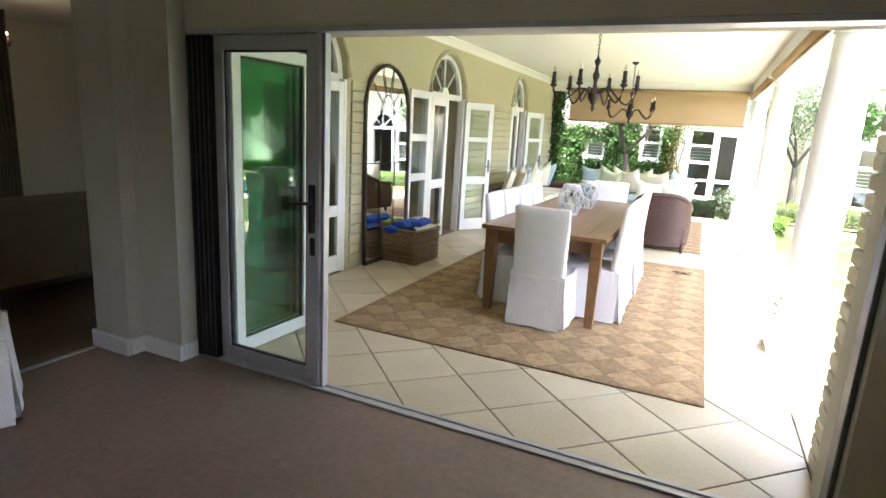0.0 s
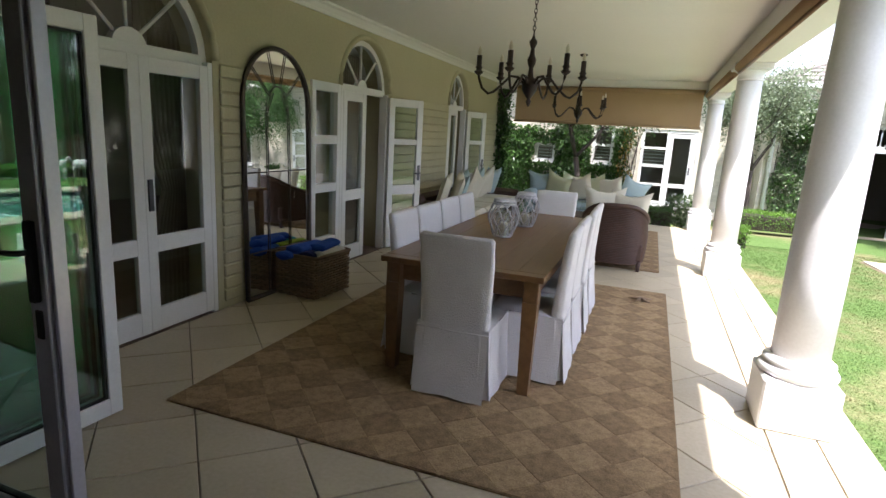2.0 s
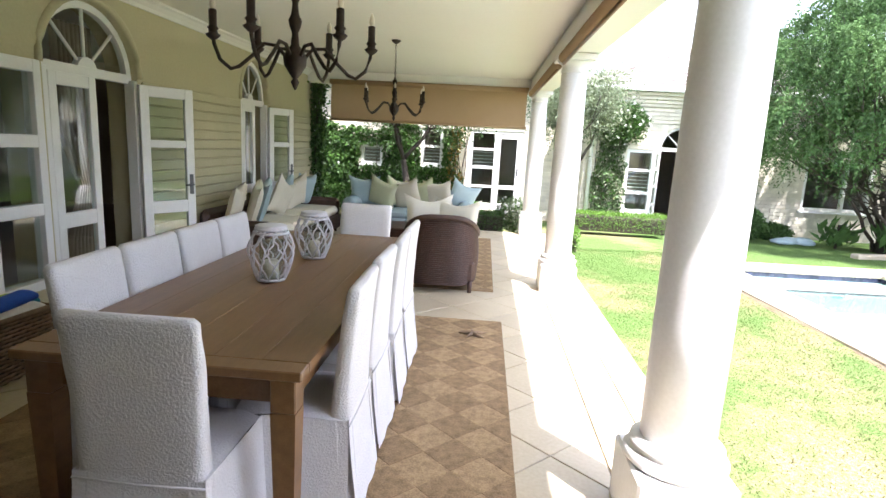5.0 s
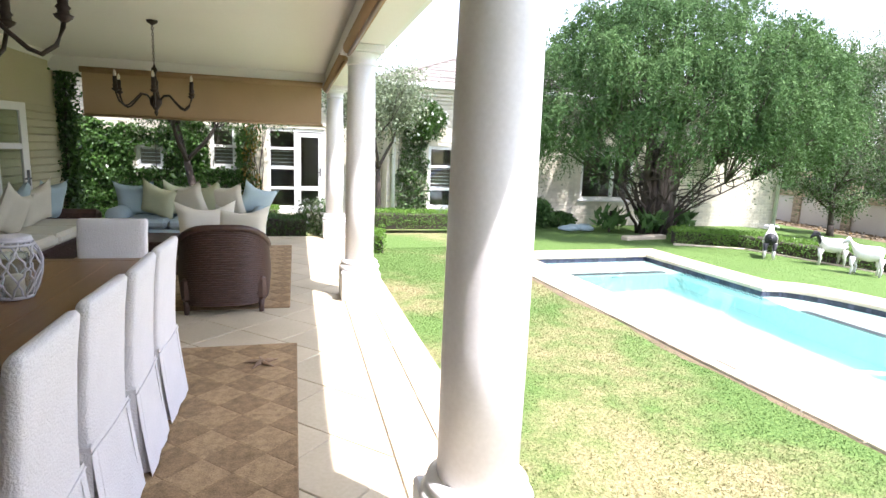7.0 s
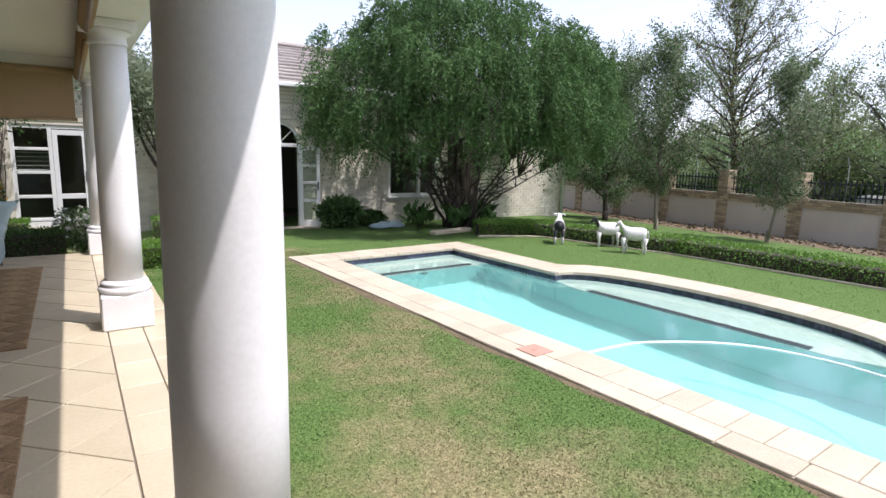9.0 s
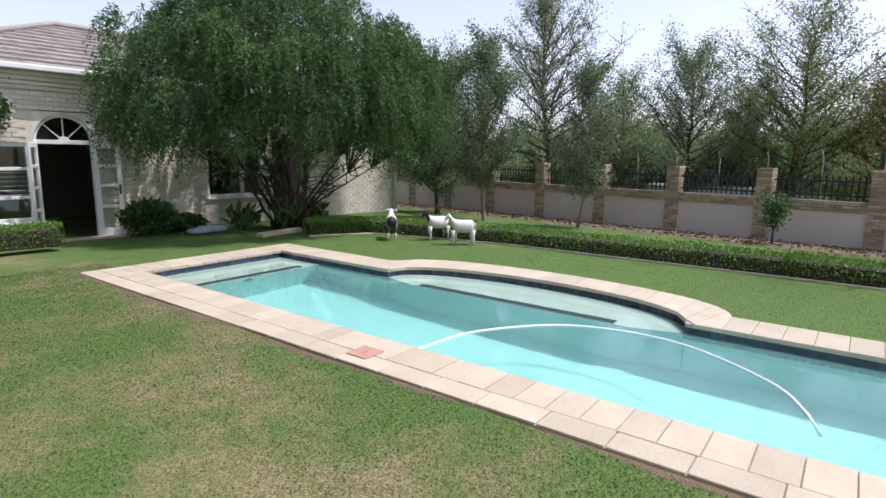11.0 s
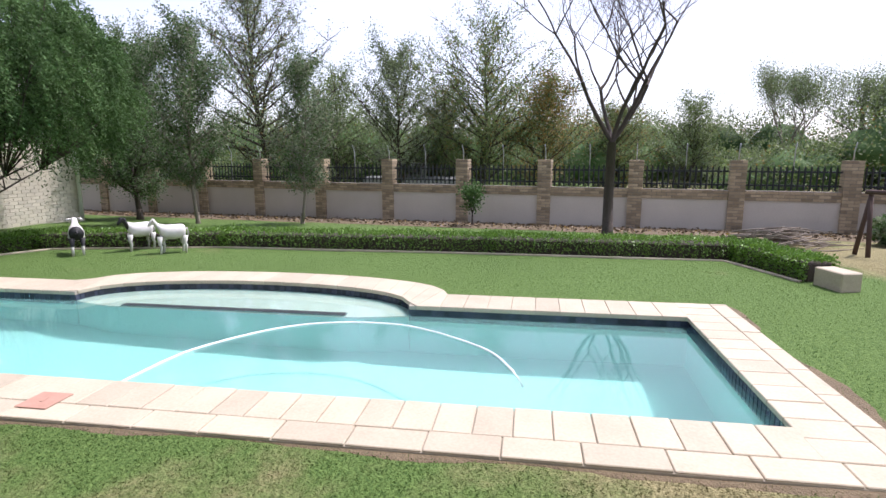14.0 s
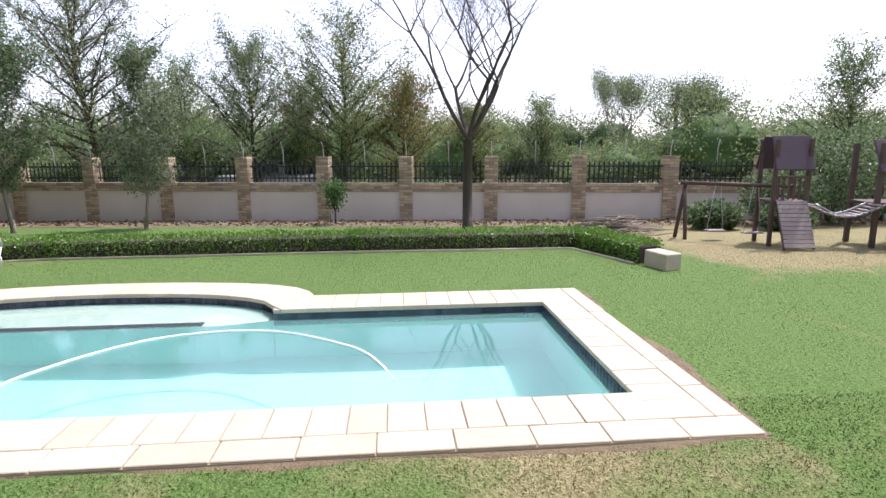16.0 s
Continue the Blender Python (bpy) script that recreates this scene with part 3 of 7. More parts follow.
def arch_trim(parent, y0, y1, spring, rise, x, mat):
    """A raised moulding round an arch."""
    c, h, n, g = (y0 + y1) / 2, (y1 - y0) / 2, 20, Geo()
    pts = [(x, c - (h + 0.03) * math.cos(math.pi * i / n), spring + (rise + 0.03) * math.sin(math.pi * i / n)) for i in range(n + 1)]
    g.tube(pts, 0.032, 8)
    part("arch_moulding", g, mat, parent)


DX = WX - 0.02
d = thing("door_1", "white arched french door, both glazed leaves closed", "door", kind="structure")
door_frame(d, *D1, SPR - 0.02, DX - 0.03)
fanlight(d, *D1, SPR, 0.60, DX - 0.07)
w = (D1[1] - D1[0] - 0.1) / 2
door_leaf("leaf", d, w, SPR - 0.05, pose(DX, D1[0] + 0.05, 0), [(0.60, 0.115)], handle=False)
lf = door_leaf("leaf", d, w, SPR - 0.05, pose(DX, D1[1] - 0.05, 0, 0, 0, 180), [(0.60, 0.115)], handle=False)
part("push_plate", Geo().box((DX + 0.022, (D1[0] + D1[1]) / 2 + 0.02, 0.90), (DX + 0.035, (D1[0] + D1[1]) / 2 + 0.06, 1.12), c=0.003), "alu_dark", d)
arch_trim(d, *D1, SPR, 0.60, WX, "wall")
d = thing("door_2", "white arched french door, one leaf open outwards", "door", kind="structure")
door_frame(d, *D2, SPR - 0.02, DX - 0.03)
fanlight(d, *D2, SPR, 0.54, DX - 0.07)
w = (D2[1] - D2[0] - 0.1) / 2
door_leaf("leaf", d, w, SPR - 0.05, pose(DX, D2[0] + 0.05, 0), [(0.72, 0.12)], handle=False)
door_leaf("leaf", d, w, SPR - 0.05, pose(DX + 0.05, D2[1] - 0.04, 0, 0, 0, -32), [(0.72, 0.12), (1.36, 0.07)])
arch_trim(d, *D2, SPR, 0.54, WX, "wall")
d = thing("door_3", "white arched french door, one leaf open outwards", "door", kind="structure")
door_frame(d, *D3, SPR - 0.02, DX - 0.03)
fanlight(d, *D3, SPR, 0.54, DX - 0.07)
w = (D3[1] - D3[0] - 0.1) / 2
door_leaf("leaf", d, w, SPR - 0.05, pose(DX, D3[0] + 0.05, 0), [(0.72, 0.12)], handle=False)
door_leaf("leaf", d, w + 0.05, SPR - 0.05, pose(DX + 0.05, D3[1] - 0.04, 0, 0, 0, -30), [(0.72, 0.12), (1.36, 0.07)])
arch_trim(d, *D3, SPR, 0.54, WX, "wall")
wn1 = thing("window_1", "white three-pane side window beside the french door", "window", kind="structure")
g = Geo().box((DX - 0.05, W2[0], 0.30), (DX + 0.045, W2[0] + 0.07, SPR), c=0.004).box((DX - 0.05, W2[1] - 0.07, 0.30), (DX + 0.045, W2[1], SPR), c=0.004)
for z, h in ((0.30, 0.07), (0.86, 0.09), (1.36, 0.09), (SPR - 0.09, 0.09)):
    g.box((DX - 0.048, W2[0] + 0.065, z), (DX + 0.042, W2[1] - 0.065, z + h), c=0.004)
part("window_frame", g, "white", wn1)
for z0, z1 in ((0.36, 0.87), (0.94, 1.37), (1.44, SPR - 0.08)):
    p = part("pane", Geo().box((DX - 0.003, W2[0] + 0.06, z0), (DX + 0.003, W2[1] - 0.06, z1)), "pane", wn1)
    p.visible_shadow = False

# curtains just inside the open doors
def curtain(y0, y1, x, m=None):
    g, n = Geo(), 60
    vs, fs = [], []
    for i in range(n + 1):
        y = y0 + (y1 - y0) * i / n
        for k in range(6):
            z = 0.02 + 2.38 * k / 5
            pinch = 1 - 0.45 * math.exp(-((z - 0.95) / 0.35) ** 2)
            vs.append((x + 0.04 * math.sin(i * 0.9) * pinch, y0 + (y - y0) * pinch, z))
    for i in range(n):
        for k in range(5):
            fs.append((i * 6 + k, (i + 1) * 6 + k, (i + 1) * 6 + k + 1, i * 6 + k + 1))
    g.add(vs, fs, True)
    ob = part("curtain", g, "curtain")
    tagged(ob, "long taupe curtain hanging inside the french door", "curtain", "curtains")


curtain(D2[1] - 0.05, D2[1] - 0.5, WX - 0.42)
curtain(D1[0] - 0.1, D1[0] + 0.4, WX - 0.42)
curtain(D1[1] + 0.1, D1[1] - 0.3, WX - 0.42)
curtain(D3[1], D3[1] - 0.35, WX - 0.42)


# ---- folding doors at the opening ----
def fold_leaf(name, parent, m, width, frame_mat, pane_mat, height=2.0):
    g, s, th = Geo(), 0.07, 0.025
    g.box((0, -th, 0.02), (s, th, height), c=0.004).box((width - s, -th, 0.02), (width, th, height), c=0.004)
    g.box((s - 0.003, -th * 0.95, 0.02), (width - s + 0.003, th * 0.95, 0.11), c=0.004).box((s - 0.003, -th * 0.95, height - 0.08), (width - s + 0.003, th * 0.95, height), c=0.004)
    ob = part(name, g, frame_mat, parent)
    ob.matrix_local = m
    r = Geo()
    for a, b in (((s, -0.012, 0.105), (s + 0.012, 0.012, height - 0.075)), ((width - s - 0.012, -0.012, 0.105), (width - s, 0.012, height - 0.075)), ((s, -0.012, 0.105), (width - s, 0.012, 0.117)), ((s, -0.012, height - 0.09), (width - s, 0.012, height - 0.078))):
        r.box(a, b)
    part("seal", r, "rubber", ob, "black rubber glazing seal")
    p = part("pane", Geo().box((s, -0.004, 0.10), (width - s, 0.004, height - 0.07)), pane_mat, ob)
    p.visible_shadow = False
    return ob


fd = thing("door_4", "grey aluminium folding glass door, folded back to one side", "door", kind="structure")
lead = fold_leaf("leaf", fd, pose(-2.64, OY, 0), 0.74, "alu", "pane", 1.99)
hd = Geo().box((0.70, -0.05, 0.93), (0.732, -0.024, 1.20), c=0.004).tube([(0.715, -0.03, 1.10), (0.715, -0.075, 1.10), (0.70, -0.085, 1.10), (0.60, -0.085, 1.095)], 0.010, 8).box((0.70, -0.034, 0.80), (0.732, -0.024, 0.90), c=0.003)
part("handle", hd, "rubber", lead, "black lever handle")
post = Geo().box((-1.90, OY - 0.035, 0.0), (-1.872, OY + 0.035, 2.02), c=0.004).box((-1.868, OY - 0.02, 0.0), (-1.852, OY + 0.03, 2.02), c=0.003)
part("post", post, "alu", fd, "pale metal end post")
for k in range(3):
    fold_leaf("leaf", fd, pose(-2.60 - 0.062 * k, OY + 0.05, 0, 0, 0, 87.5), 0.70, "white" if k == 0 else "alu", "pane_green", 1.98)
g = Geo()
for k in range(5):
    g.box((-2.82 + 0.034 * k, OY - 0.06 + 0.004 * k, 0.01), (-2.798 + 0.034 * k, OY + 0.05, 1.99), c=0.003)
part("folded_stiles", g, "rubber", fd, "dark edges of the folded stack")
g = Geo().box((-2.83, OY - 0.05, 0.0), (0.66, OY - 0.02, 0.012), c=0.003).box((-2.83, OY + 0.01, 0.0), (0.66, OY + 0.04, 0.012), c=0.003).box((-2.83, OY - 0.02, 0.0), (0.66, OY + 0.01, 0.003))
part("floor_track", g, "alu", fd)
g = Geo().box((-2.83, OY - 0.05, 1.992), (0.66, OY + 0.05, 2.019), c=0.003)
part("head_track", g, "alu", fd)
g = Geo().box((0.636, OY - 0.05, 0.0), (0.658, OY + 0.05, 2.0), c=0.004)
part("jamb", g, "alu_dark", fd)

# pier of white painted brick beside the opening
g = Geo().box((0.72, 2.81, -0.1), (1.15, 3.10, 2.52))
pier = structure("pier", g, "brick_white", "white painted brick pier at the end of the house wall")
k, z = 0, 0.0
while z < 2.5:
    off = 0.11 if k % 2 else 0.0
    q = Geo().box((0.70 - 0.008 * random.random(), 2.802, z + 0.005), (0.93 - off, 3.115 + 0.006 * random.random(), z + 0.080), c=0.008)
    part("brick", q, "brick_white", pier)
    q = Geo().box((0.94 - off, 2.802, z + 0.005), (1.165, 3.115 + 0.006 * random.random(), z + 0.080), c=0.008)
    part("brick", q, "brick_white", pier)
    z += 0.086; k += 1

# ---- pool ----
def pool_outline(grow, n=28):
    """Outline of the pool, grown outwards, anticlockwise from the near corner."""
    pts = [(PX0 - grow * NEAR, PY0 - grow), (PX1 + grow, PY0 - grow)]
    c, h = (AY0 + AY1) / 2, (AY1 - AY0) / 2 + grow * 0.6
    for i in range(n + 1):
        y = c - h * math.cos(math.pi * i / n)
        pts.append((bay(y, grow) if 0 < i < n else PX1 + grow, y))
    return pts + [(PX1 + grow, PY1 + grow), (PX0 - grow * NEAR, PY1 + grow)]


PZ, WZ = -0.045, -0.155        # top of the coping, water level
def build_pool():
    p = thing("pool", "rectangular swimming pool with a curved bay, pale aqua plaster", "swimming pool", m=GARDEN, kind="structure")
    o = pool_outline(0.0)
    n = len(o)
    g = Geo()
    for i in range(n):
        (x0, y0), (x1, y1) = o[i], o[(i + 1) % n]
        g.add([(x0, y0, -0.30), (x1, y1, -0.30), (x1, y1, -1.7), (x0, y0, -1.7)], [(0, 1, 2, 3)])
    part("wall", g, "pool_plaster", p)
    part("basin_floor", Geo().add([(PX0 - 0.1, PY0 - 0.1, -1.26), (AX + 0.1, PY0 - 0.1, -1.26), (AX + 0.1, PY1 + 0.1, -1.20), (PX0 - 0.1, PY1 + 0.1, -1.20)], [(0, 1, 2, 3)]), "pool_plaster", p)
    # shallow ledge in the bay and steps at the far end
    c, h = (AY0 + AY1) / 2, (AY1 - AY0) / 2
    bay_pts = [(PX1 - 0.12, AY0 + 0.5), (PX1 + 0.01, AY0 + 0.01)] + [(bay(c - h * math.cos(math.pi * i / 24)) + 0.01, c - h * math.cos(math.pi * i / 24)) for i in range(1, 24)] + [(PX1 + 0.01, AY1 - 0.01), (PX1 - 0.12, AY1 - 0.5)]
    part("ledge_face", Geo().prism(bay_pts, -1.5, -0.235), "pool_plaster", p)
    part("ledge", Geo().prism(bay_pts, -0.235, -0.195), "pool_ledge", p, "pale shallow ledge in the bay")
    part("step_face", Geo().prism([(PX0, 9.93), (PX1, 9.93), (PX1, PY1), (PX0, PY1)], -1.5, -0.245), "pool_plaster", p)
    part("step", Geo().prism([(PX0, 9.93), (PX1, 9.93), (PX1, PY1), (PX0, PY1)], -0.245, -0.205), "pool_ledge", p, "pale shallow entry step")
    lines = Geo()
    yy = 5.26
    while yy < 7.82:
        lines.box((PX1 - 0.118, yy, -0.197), (PX1 - 0.02, yy + 0.055, -0.151), c=0.002); yy += 0.06
    xx = PX0 + 0.30
    while xx < PX1 - 0.35:
        lines.box((xx, 9.96, -0.207), (xx + 0.055, 10.05, -0.151), c=0.002); xx += 0.06
    part("edge_tiles", lines, "steel_black", p, "dark mosaic strip on the step edge", "stuff")
    # waterline mosaic
    t = Geo()
    for i in range(n):
        (x0, y0), (x1, y1) = o[i], o[(i + 1) % n]
        L = math.hypot(x1 - x0, y1 - y0)
        if L < 0.02:
            continue
        ux, uy = (x1 - x0) / L, (y1 - y0) / L
        t.add([(x0, y0, PZ - 0.05), (x1, y1, PZ - 0.05), (x1, y1, -0.31), (x0, y0, -0.31)], [(0, 1, 2, 3)])
        k = 0.0
        while k + 0.03 < L:
            w = min(0.062, L - k)
            for r in range(4):
                z1 = PZ - 0.052 - r * 0.064
                a, b = k + 0.004, k + w - 0.004
                q = [(x0 + ux * s - uy * d, y0 + uy * s + ux * d, z) for d in (0.0, 0.005) for s, z in ((a, z1), (b, z1), (b, z1 - 0.058), (a, z1 - 0.058))]
                t.add(q, [(4, 5, 6, 7), (0, 4, 7, 3), (1, 2, 6, 5), (0, 1, 5, 4)])
            k += 0.066
    part("waterline_tiles", t, "pool_tile", p, "dark blue mosaic band at the waterline", "stuff")
    water = part("water_surface", Geo().add([(x, y, WZ) for x, y in pool_outline(-0.001)], [tuple(range(n))]), "water")
    water.matrix_world = GARDEN
    water.visible_shadow = False
    if water.data.polygons[0].normal.z < 0:
        water.data.flip_normals()
    tagged(water, "clear turquoise pool water", kind="structure")
    # mortar bed under the coping
    bed = Geo()
    oo = pool_outline(COPE)
    for i in range(n):
        j = (i + 1) % n
        vs = [(*o[i], PZ - 0.05), (*o[j], PZ - 0.05), (*oo[j], PZ - 0.05), (*oo[i], PZ - 0.05), (*o[i], PZ - 0.012), (*o[j], PZ - 0.012), (*oo[j], PZ - 0.012), (*oo[i], PZ - 0.012)]
        bed.add(vs, [(0, 3, 2, 1), (4, 5, 6, 7), (0, 1, 5, 4), (2, 3, 7, 6)])
    coping = structure("pool_coping", bed, "coping_joint", "cream sandstone pavers round the pool", GARDEN)
    def paver(x0, y0, x1, y1):
        q = Geo().box((x0 + 0.0032, y0 + 0.0032, PZ - 0.04), (x1 - 0.0032, y1 - 0.0032, PZ + 0.004 * random.random()), c=0.005)
        part("paver", q, "coping", coping)
    A, B, NA, NB = 0.33, COPE, 0.345, COPE * NEAR
    y = PY0
    while y < PY1 - 0.05:                  # near side: square row at the water, long row outside
        y2 = min(y + 0.228 + random.uniform(-0.006, 0.006), PY1)
        paver(PX0 - NA, y, PX0 + 0.02, y2)
        y = y2
    y = PY0 - B
    while y < PY1 + B - 0.05:
        y2 = min(y + 0.43 + random.uniform(-0.02, 0.02), PY1 + B)
        paver(PX0 - NB, y, PX0 - NA, y2)
        y = y2
    for ya, yb, rows in ((PY0 - B, PY0 + 0.02, ((PY0 - A, PY0 + 0.02), (PY0 - B, PY0 - A))), (PY1, PY1 + B, ((PY1 - 0.02, PY1 + A), (PY1 + A, PY1 + B)))):
        for k, (r0, r1) in enumerate(rows):
            x = PX0 - NA
            step = 0.24 if k == 0 else 0.43
            while x < PX1 + B - 0.05:
                x2 = min(x + step, PX1 + B)
                paver(x, r0, x2, r1)
                x = x2
    # far side pavers follow the bay
    def far_path(grow):
        ps = [(PX1 + grow, PY0 + (grow * 0))]
        cc, hh = (AY0 + AY1) / 2, (AY1 - AY0) / 2 + grow * 0.6
        ps += [(bay(cc - hh * math.cos(math.pi * i / 40), grow) if 0 < i < 40 else PX1 + grow, cc - hh * math.cos(math.pi * i / 40)) for i in range(41)]
        return ps + [(PX1 + grow, PY1)]
    def resample(ps, m):
        ls = [0]
        for a, b in zip(ps, ps[1:]):
            ls.append(ls[-1] + math.hypot(b[0] - a[0], b[1] - a[1]))
        out = []
        for k in range(m + 1):
            s = ls[-1] * k / m
            i = max(j for j in range(len(ls) - 1) if ls[j] <= s + 1e-9)
            f = (s - ls[i]) / max(ls[i + 1] - ls[i], 1e-9)
            out.append((ps[i][0] + (ps[i + 1][0] - ps[i][0]) * f, ps[i][1] + (ps[i + 1][1] - ps[i][1]) * f))
        return out
    m = 40
    inner, outer = resample(far_path(-0.02), m), resample(far_path(COPE), m)
    for i in range(m):
        quad = [inner[i], outer[i], outer[i + 1], inner[i + 1]]
        cx, cy = sum(q[0] for q in quad) / 4, sum(q[1] for q in quad) / 4
        top = [(cx + (x - cx) * 0.975, cy + (y - cy) * 0.965) for x, y in quad]
        edge = [(cx + (x - cx) * 0.99, cy + (y - cy) * 0.985) for x, y in quad]
        vs = [(x, y, PZ - 0.04) for x, y in edge] + [(x, y, PZ - 0.006) for x, y in edge] + [(x, y, PZ) for x, y in top]
        fs = [(8, 9, 10, 11)] + [(a, (a + 1) % 4, 4 + (a + 1) % 4, 4 + a) for a in range(4)] + [(4 + a, 4 + (a + 1) % 4, 8 + (a + 1) % 4, 8 + a) for a in range(4)]
        part("paver", Geo().add(vs, fs), "coping", coping)
    c = part("inspection_cover", Geo().box((-0.11, -0.11, 0.0), (0.11, 0.11, 0.006), c=0.003).box((-0.03, -0.01, 0.006), (0.03, 0.01, 0.010), c=0.002), "terracotta")
    c.matrix_world = GARDEN @ pose(3.94, 6.40, PZ + 0.004)
    tagged(c, "square terracotta-coloured cover set on the paving", "cover")
    # floating suction hose and its lead to the floor
    pts = []
    way = [Vector(p) for p in ((4.30, 6.32), (4.55, 6.31), (5.27, 6.17), (6.00, 5.55), (6.14, 4.62), (5.64, 3.79), (5.14, 3.49), (4.95, 3.42))]
    for k in range(1, len(way) - 2):
        for i in range(9 if k == len(way) - 3 else 8):
            u = i / 8
            q = 0.5 * (2 * way[k] + (way[k + 1] - way[k - 1]) * u + (2 * way[k - 1] - 5 * way[k] + 4 * way[k + 1] - way[k + 2]) * u * u + (3 * way[k] - way[k - 1] - 3 * way[k + 1] + way[k + 2]) * u ** 3)
            pts.append((q.x, q.y, WZ + 0.006))
    pts = [(4.31, 6.33, WZ + 0.004)] + pts + [(5.06, 3.45, WZ - 0.03), (4.98, 3.41, WZ - 0.12)]
    h = part("pool_hose", Geo().tube(pts, 0.011, 8), "hose")
    h.matrix_world = GARDEN
    tagged(h, "white ribbed suction hose floating in an arc", "hose")
    dr = part("pool_inlet", Geo().lathe([(0.07, 0), (0.07, 0.012), (0.05, 0.02)], 20), "black_paint")
    dr.matrix_world = GARDEN @ pose(5.25, 9.928, -0.32, 90, 0, 0)
    tagged(dr, "dark round water inlet in the step's face", "inlet")


build_pool()

# ---- floor tiles of the veranda ----
def clip_poly(poly, x0, x1, y0, y1):
    for ax, lim, sgn in ((0, x0, 1), (0, x1, -1), (1, y0, 1), (1, y1, -1)):
        out = []
        for i in range(len(poly)):
            a, b = poly[i], poly[(i + 1) % len(poly)]
            ia, ib = sgn * (a[ax] - lim) >= 0, sgn * (b[ax] - lim) >= 0
            if ia:
                out.append(a)
            if ia != ib:
                f = (lim - a[ax]) / (b[ax] - a[ax])
                out.append((a[0] + (b[0] - a[0]) * f, a[1] + (b[1] - a[1]) * f))
        poly = out
        if len(poly) < 3:
            return []
    return poly


def tile_geo(poly):
    cx, cy = sum(p[0] for p in poly) / len(poly), sum(p[1] for p in poly) / len(poly)
    n = len(poly)
    top = [(cx + (x - cx) * 0.985, cy + (y - cy) * 0.985, 0.0) for x, y in poly]
    vs = top + [(x, y, -0.004) for x, y in poly] + [(x, y, -0.014) for x, y in poly]
    fs = [tuple(range(n))] + [(n + i, n + (i + 1) % n, (i + 1) % n, i) for i in range(n)] + [(2 * n + i, 2 * n + (i + 1) % n, n + (i + 1) % n, n + i) for i in range(n)]
    return Geo().add(vs, fs)


def build_tiles():
    bed = structure("floor", Geo().box((WX, OY + 0.04, -0.030), (1.20, 12.85, -0.0125)), "grout", "cream diagonal floor tiles with dark grout on the veranda")
    hx, hy, gp = 0.327, 0.318, 0.0050
    rest, pieces = Geo(), []
    for j in range(-2, 36):
        for i in range(-8, 10):
            if (i + j) % 2:
                continue
            cx, cy = -1.555 + hx * i, 2.76 + hy * (j + 1)
            poly = clip_poly([(cx - hx + gp, cy), (cx, cy - hy + gp), (cx + hx - gp, cy), (cx, cy + hy - gp)], WX, 0.685, OY + 0.045, 12.84)
            if len(poly) > 2:
                pieces.append(poly)
    y = 2.6
    while y < 12.7:
        for a, b in ((0.695, 0.945), (0.953, 1.205)):
            pieces.append([(a, y), (b, y), (b, y + 0.462), (a, y + 0.462)])
        y += 0.47
    for poly in pieces:
        if sum(p[1] for p in poly) / len(poly) < 9.6:
            part("tile", tile_geo(poly), "tile", bed)
        else:
            t = tile_geo(poly)
            rest.add(t.v, t.f)
    part("far_tiles", rest, "tile", bed, kind="stuff")
    # rounded step edge towards the lawn
    structure("kerb", Geo().box((1.17, 2.5, -0.25), (1.215, 12.86, -0.016), c=0.008), "tile", "tiled edge of the veranda step")


# ---- rugs ----
def diamond_rug(label, x0, x1, y0, y1, hx, hy):
    r = thing("rug", label, "rug", "sisal rugs")
    part("binding", Geo().box((x0, y0, 0.0), (x1, y1, 0.007), c=0.003), "rug_b", r)
    ga, gb = Geo(), Geo()
    ni, nj = int((x1 - x0) / hx) + 2, int((y1 - y0) / hy) + 2
    for j in range(-1, nj):
        for i in range(-1, ni):
            if (i + j) % 2:
                continue
            cx, cy = x0 + i * hx, y0 + j * hy
            poly = clip_poly([(cx - hx, cy), (cx, cy - hy), (cx + hx, cy), (cx, cy + hy)], x0 + 0.004, x1 - 0.004, y0 + 0.004, y1 - 0.004)
            if len(poly) < 3:
                continue
            n = len(poly)
            px, py = sum(p[0] for p in poly) / n, sum(p[1] for p in poly) / n
            h = 0.0125 + 0.0012 * random.random()
            vs = [(px, py, h + 0.001)] + [(px + (x - px) * 0.95, py + (y - py) * 0.95, h) for x, y in poly] + [(x, y, 0.0108) for x, y in poly]
            fs = [(0, 1 + k, 1 + (k + 1) % n) for k in range(n)] + [(1 + k, 1 + n + k, 1 + n + (k + 1) % n, 1 + (k + 1) % n) for k in range(n)]
            (ga if i % 2 else gb).add(vs, fs)
    part("weave_light", ga, "rug_a", r, "pale straw squares", "stuff")
    part("weave_dark", gb, "rug_b", r, "darker brown squares", "stuff")
    return r


diamond_rug("large woven sisal rug with diamond squares under the table", -2.46, 0.215, 3.44, 7.43, 0.148, 0.148)
diamond_rug("woven sisal rug with dark squares in the sitting corner", -2.3, 0.155, 8.46, 11.9, 0.148, 0.148)

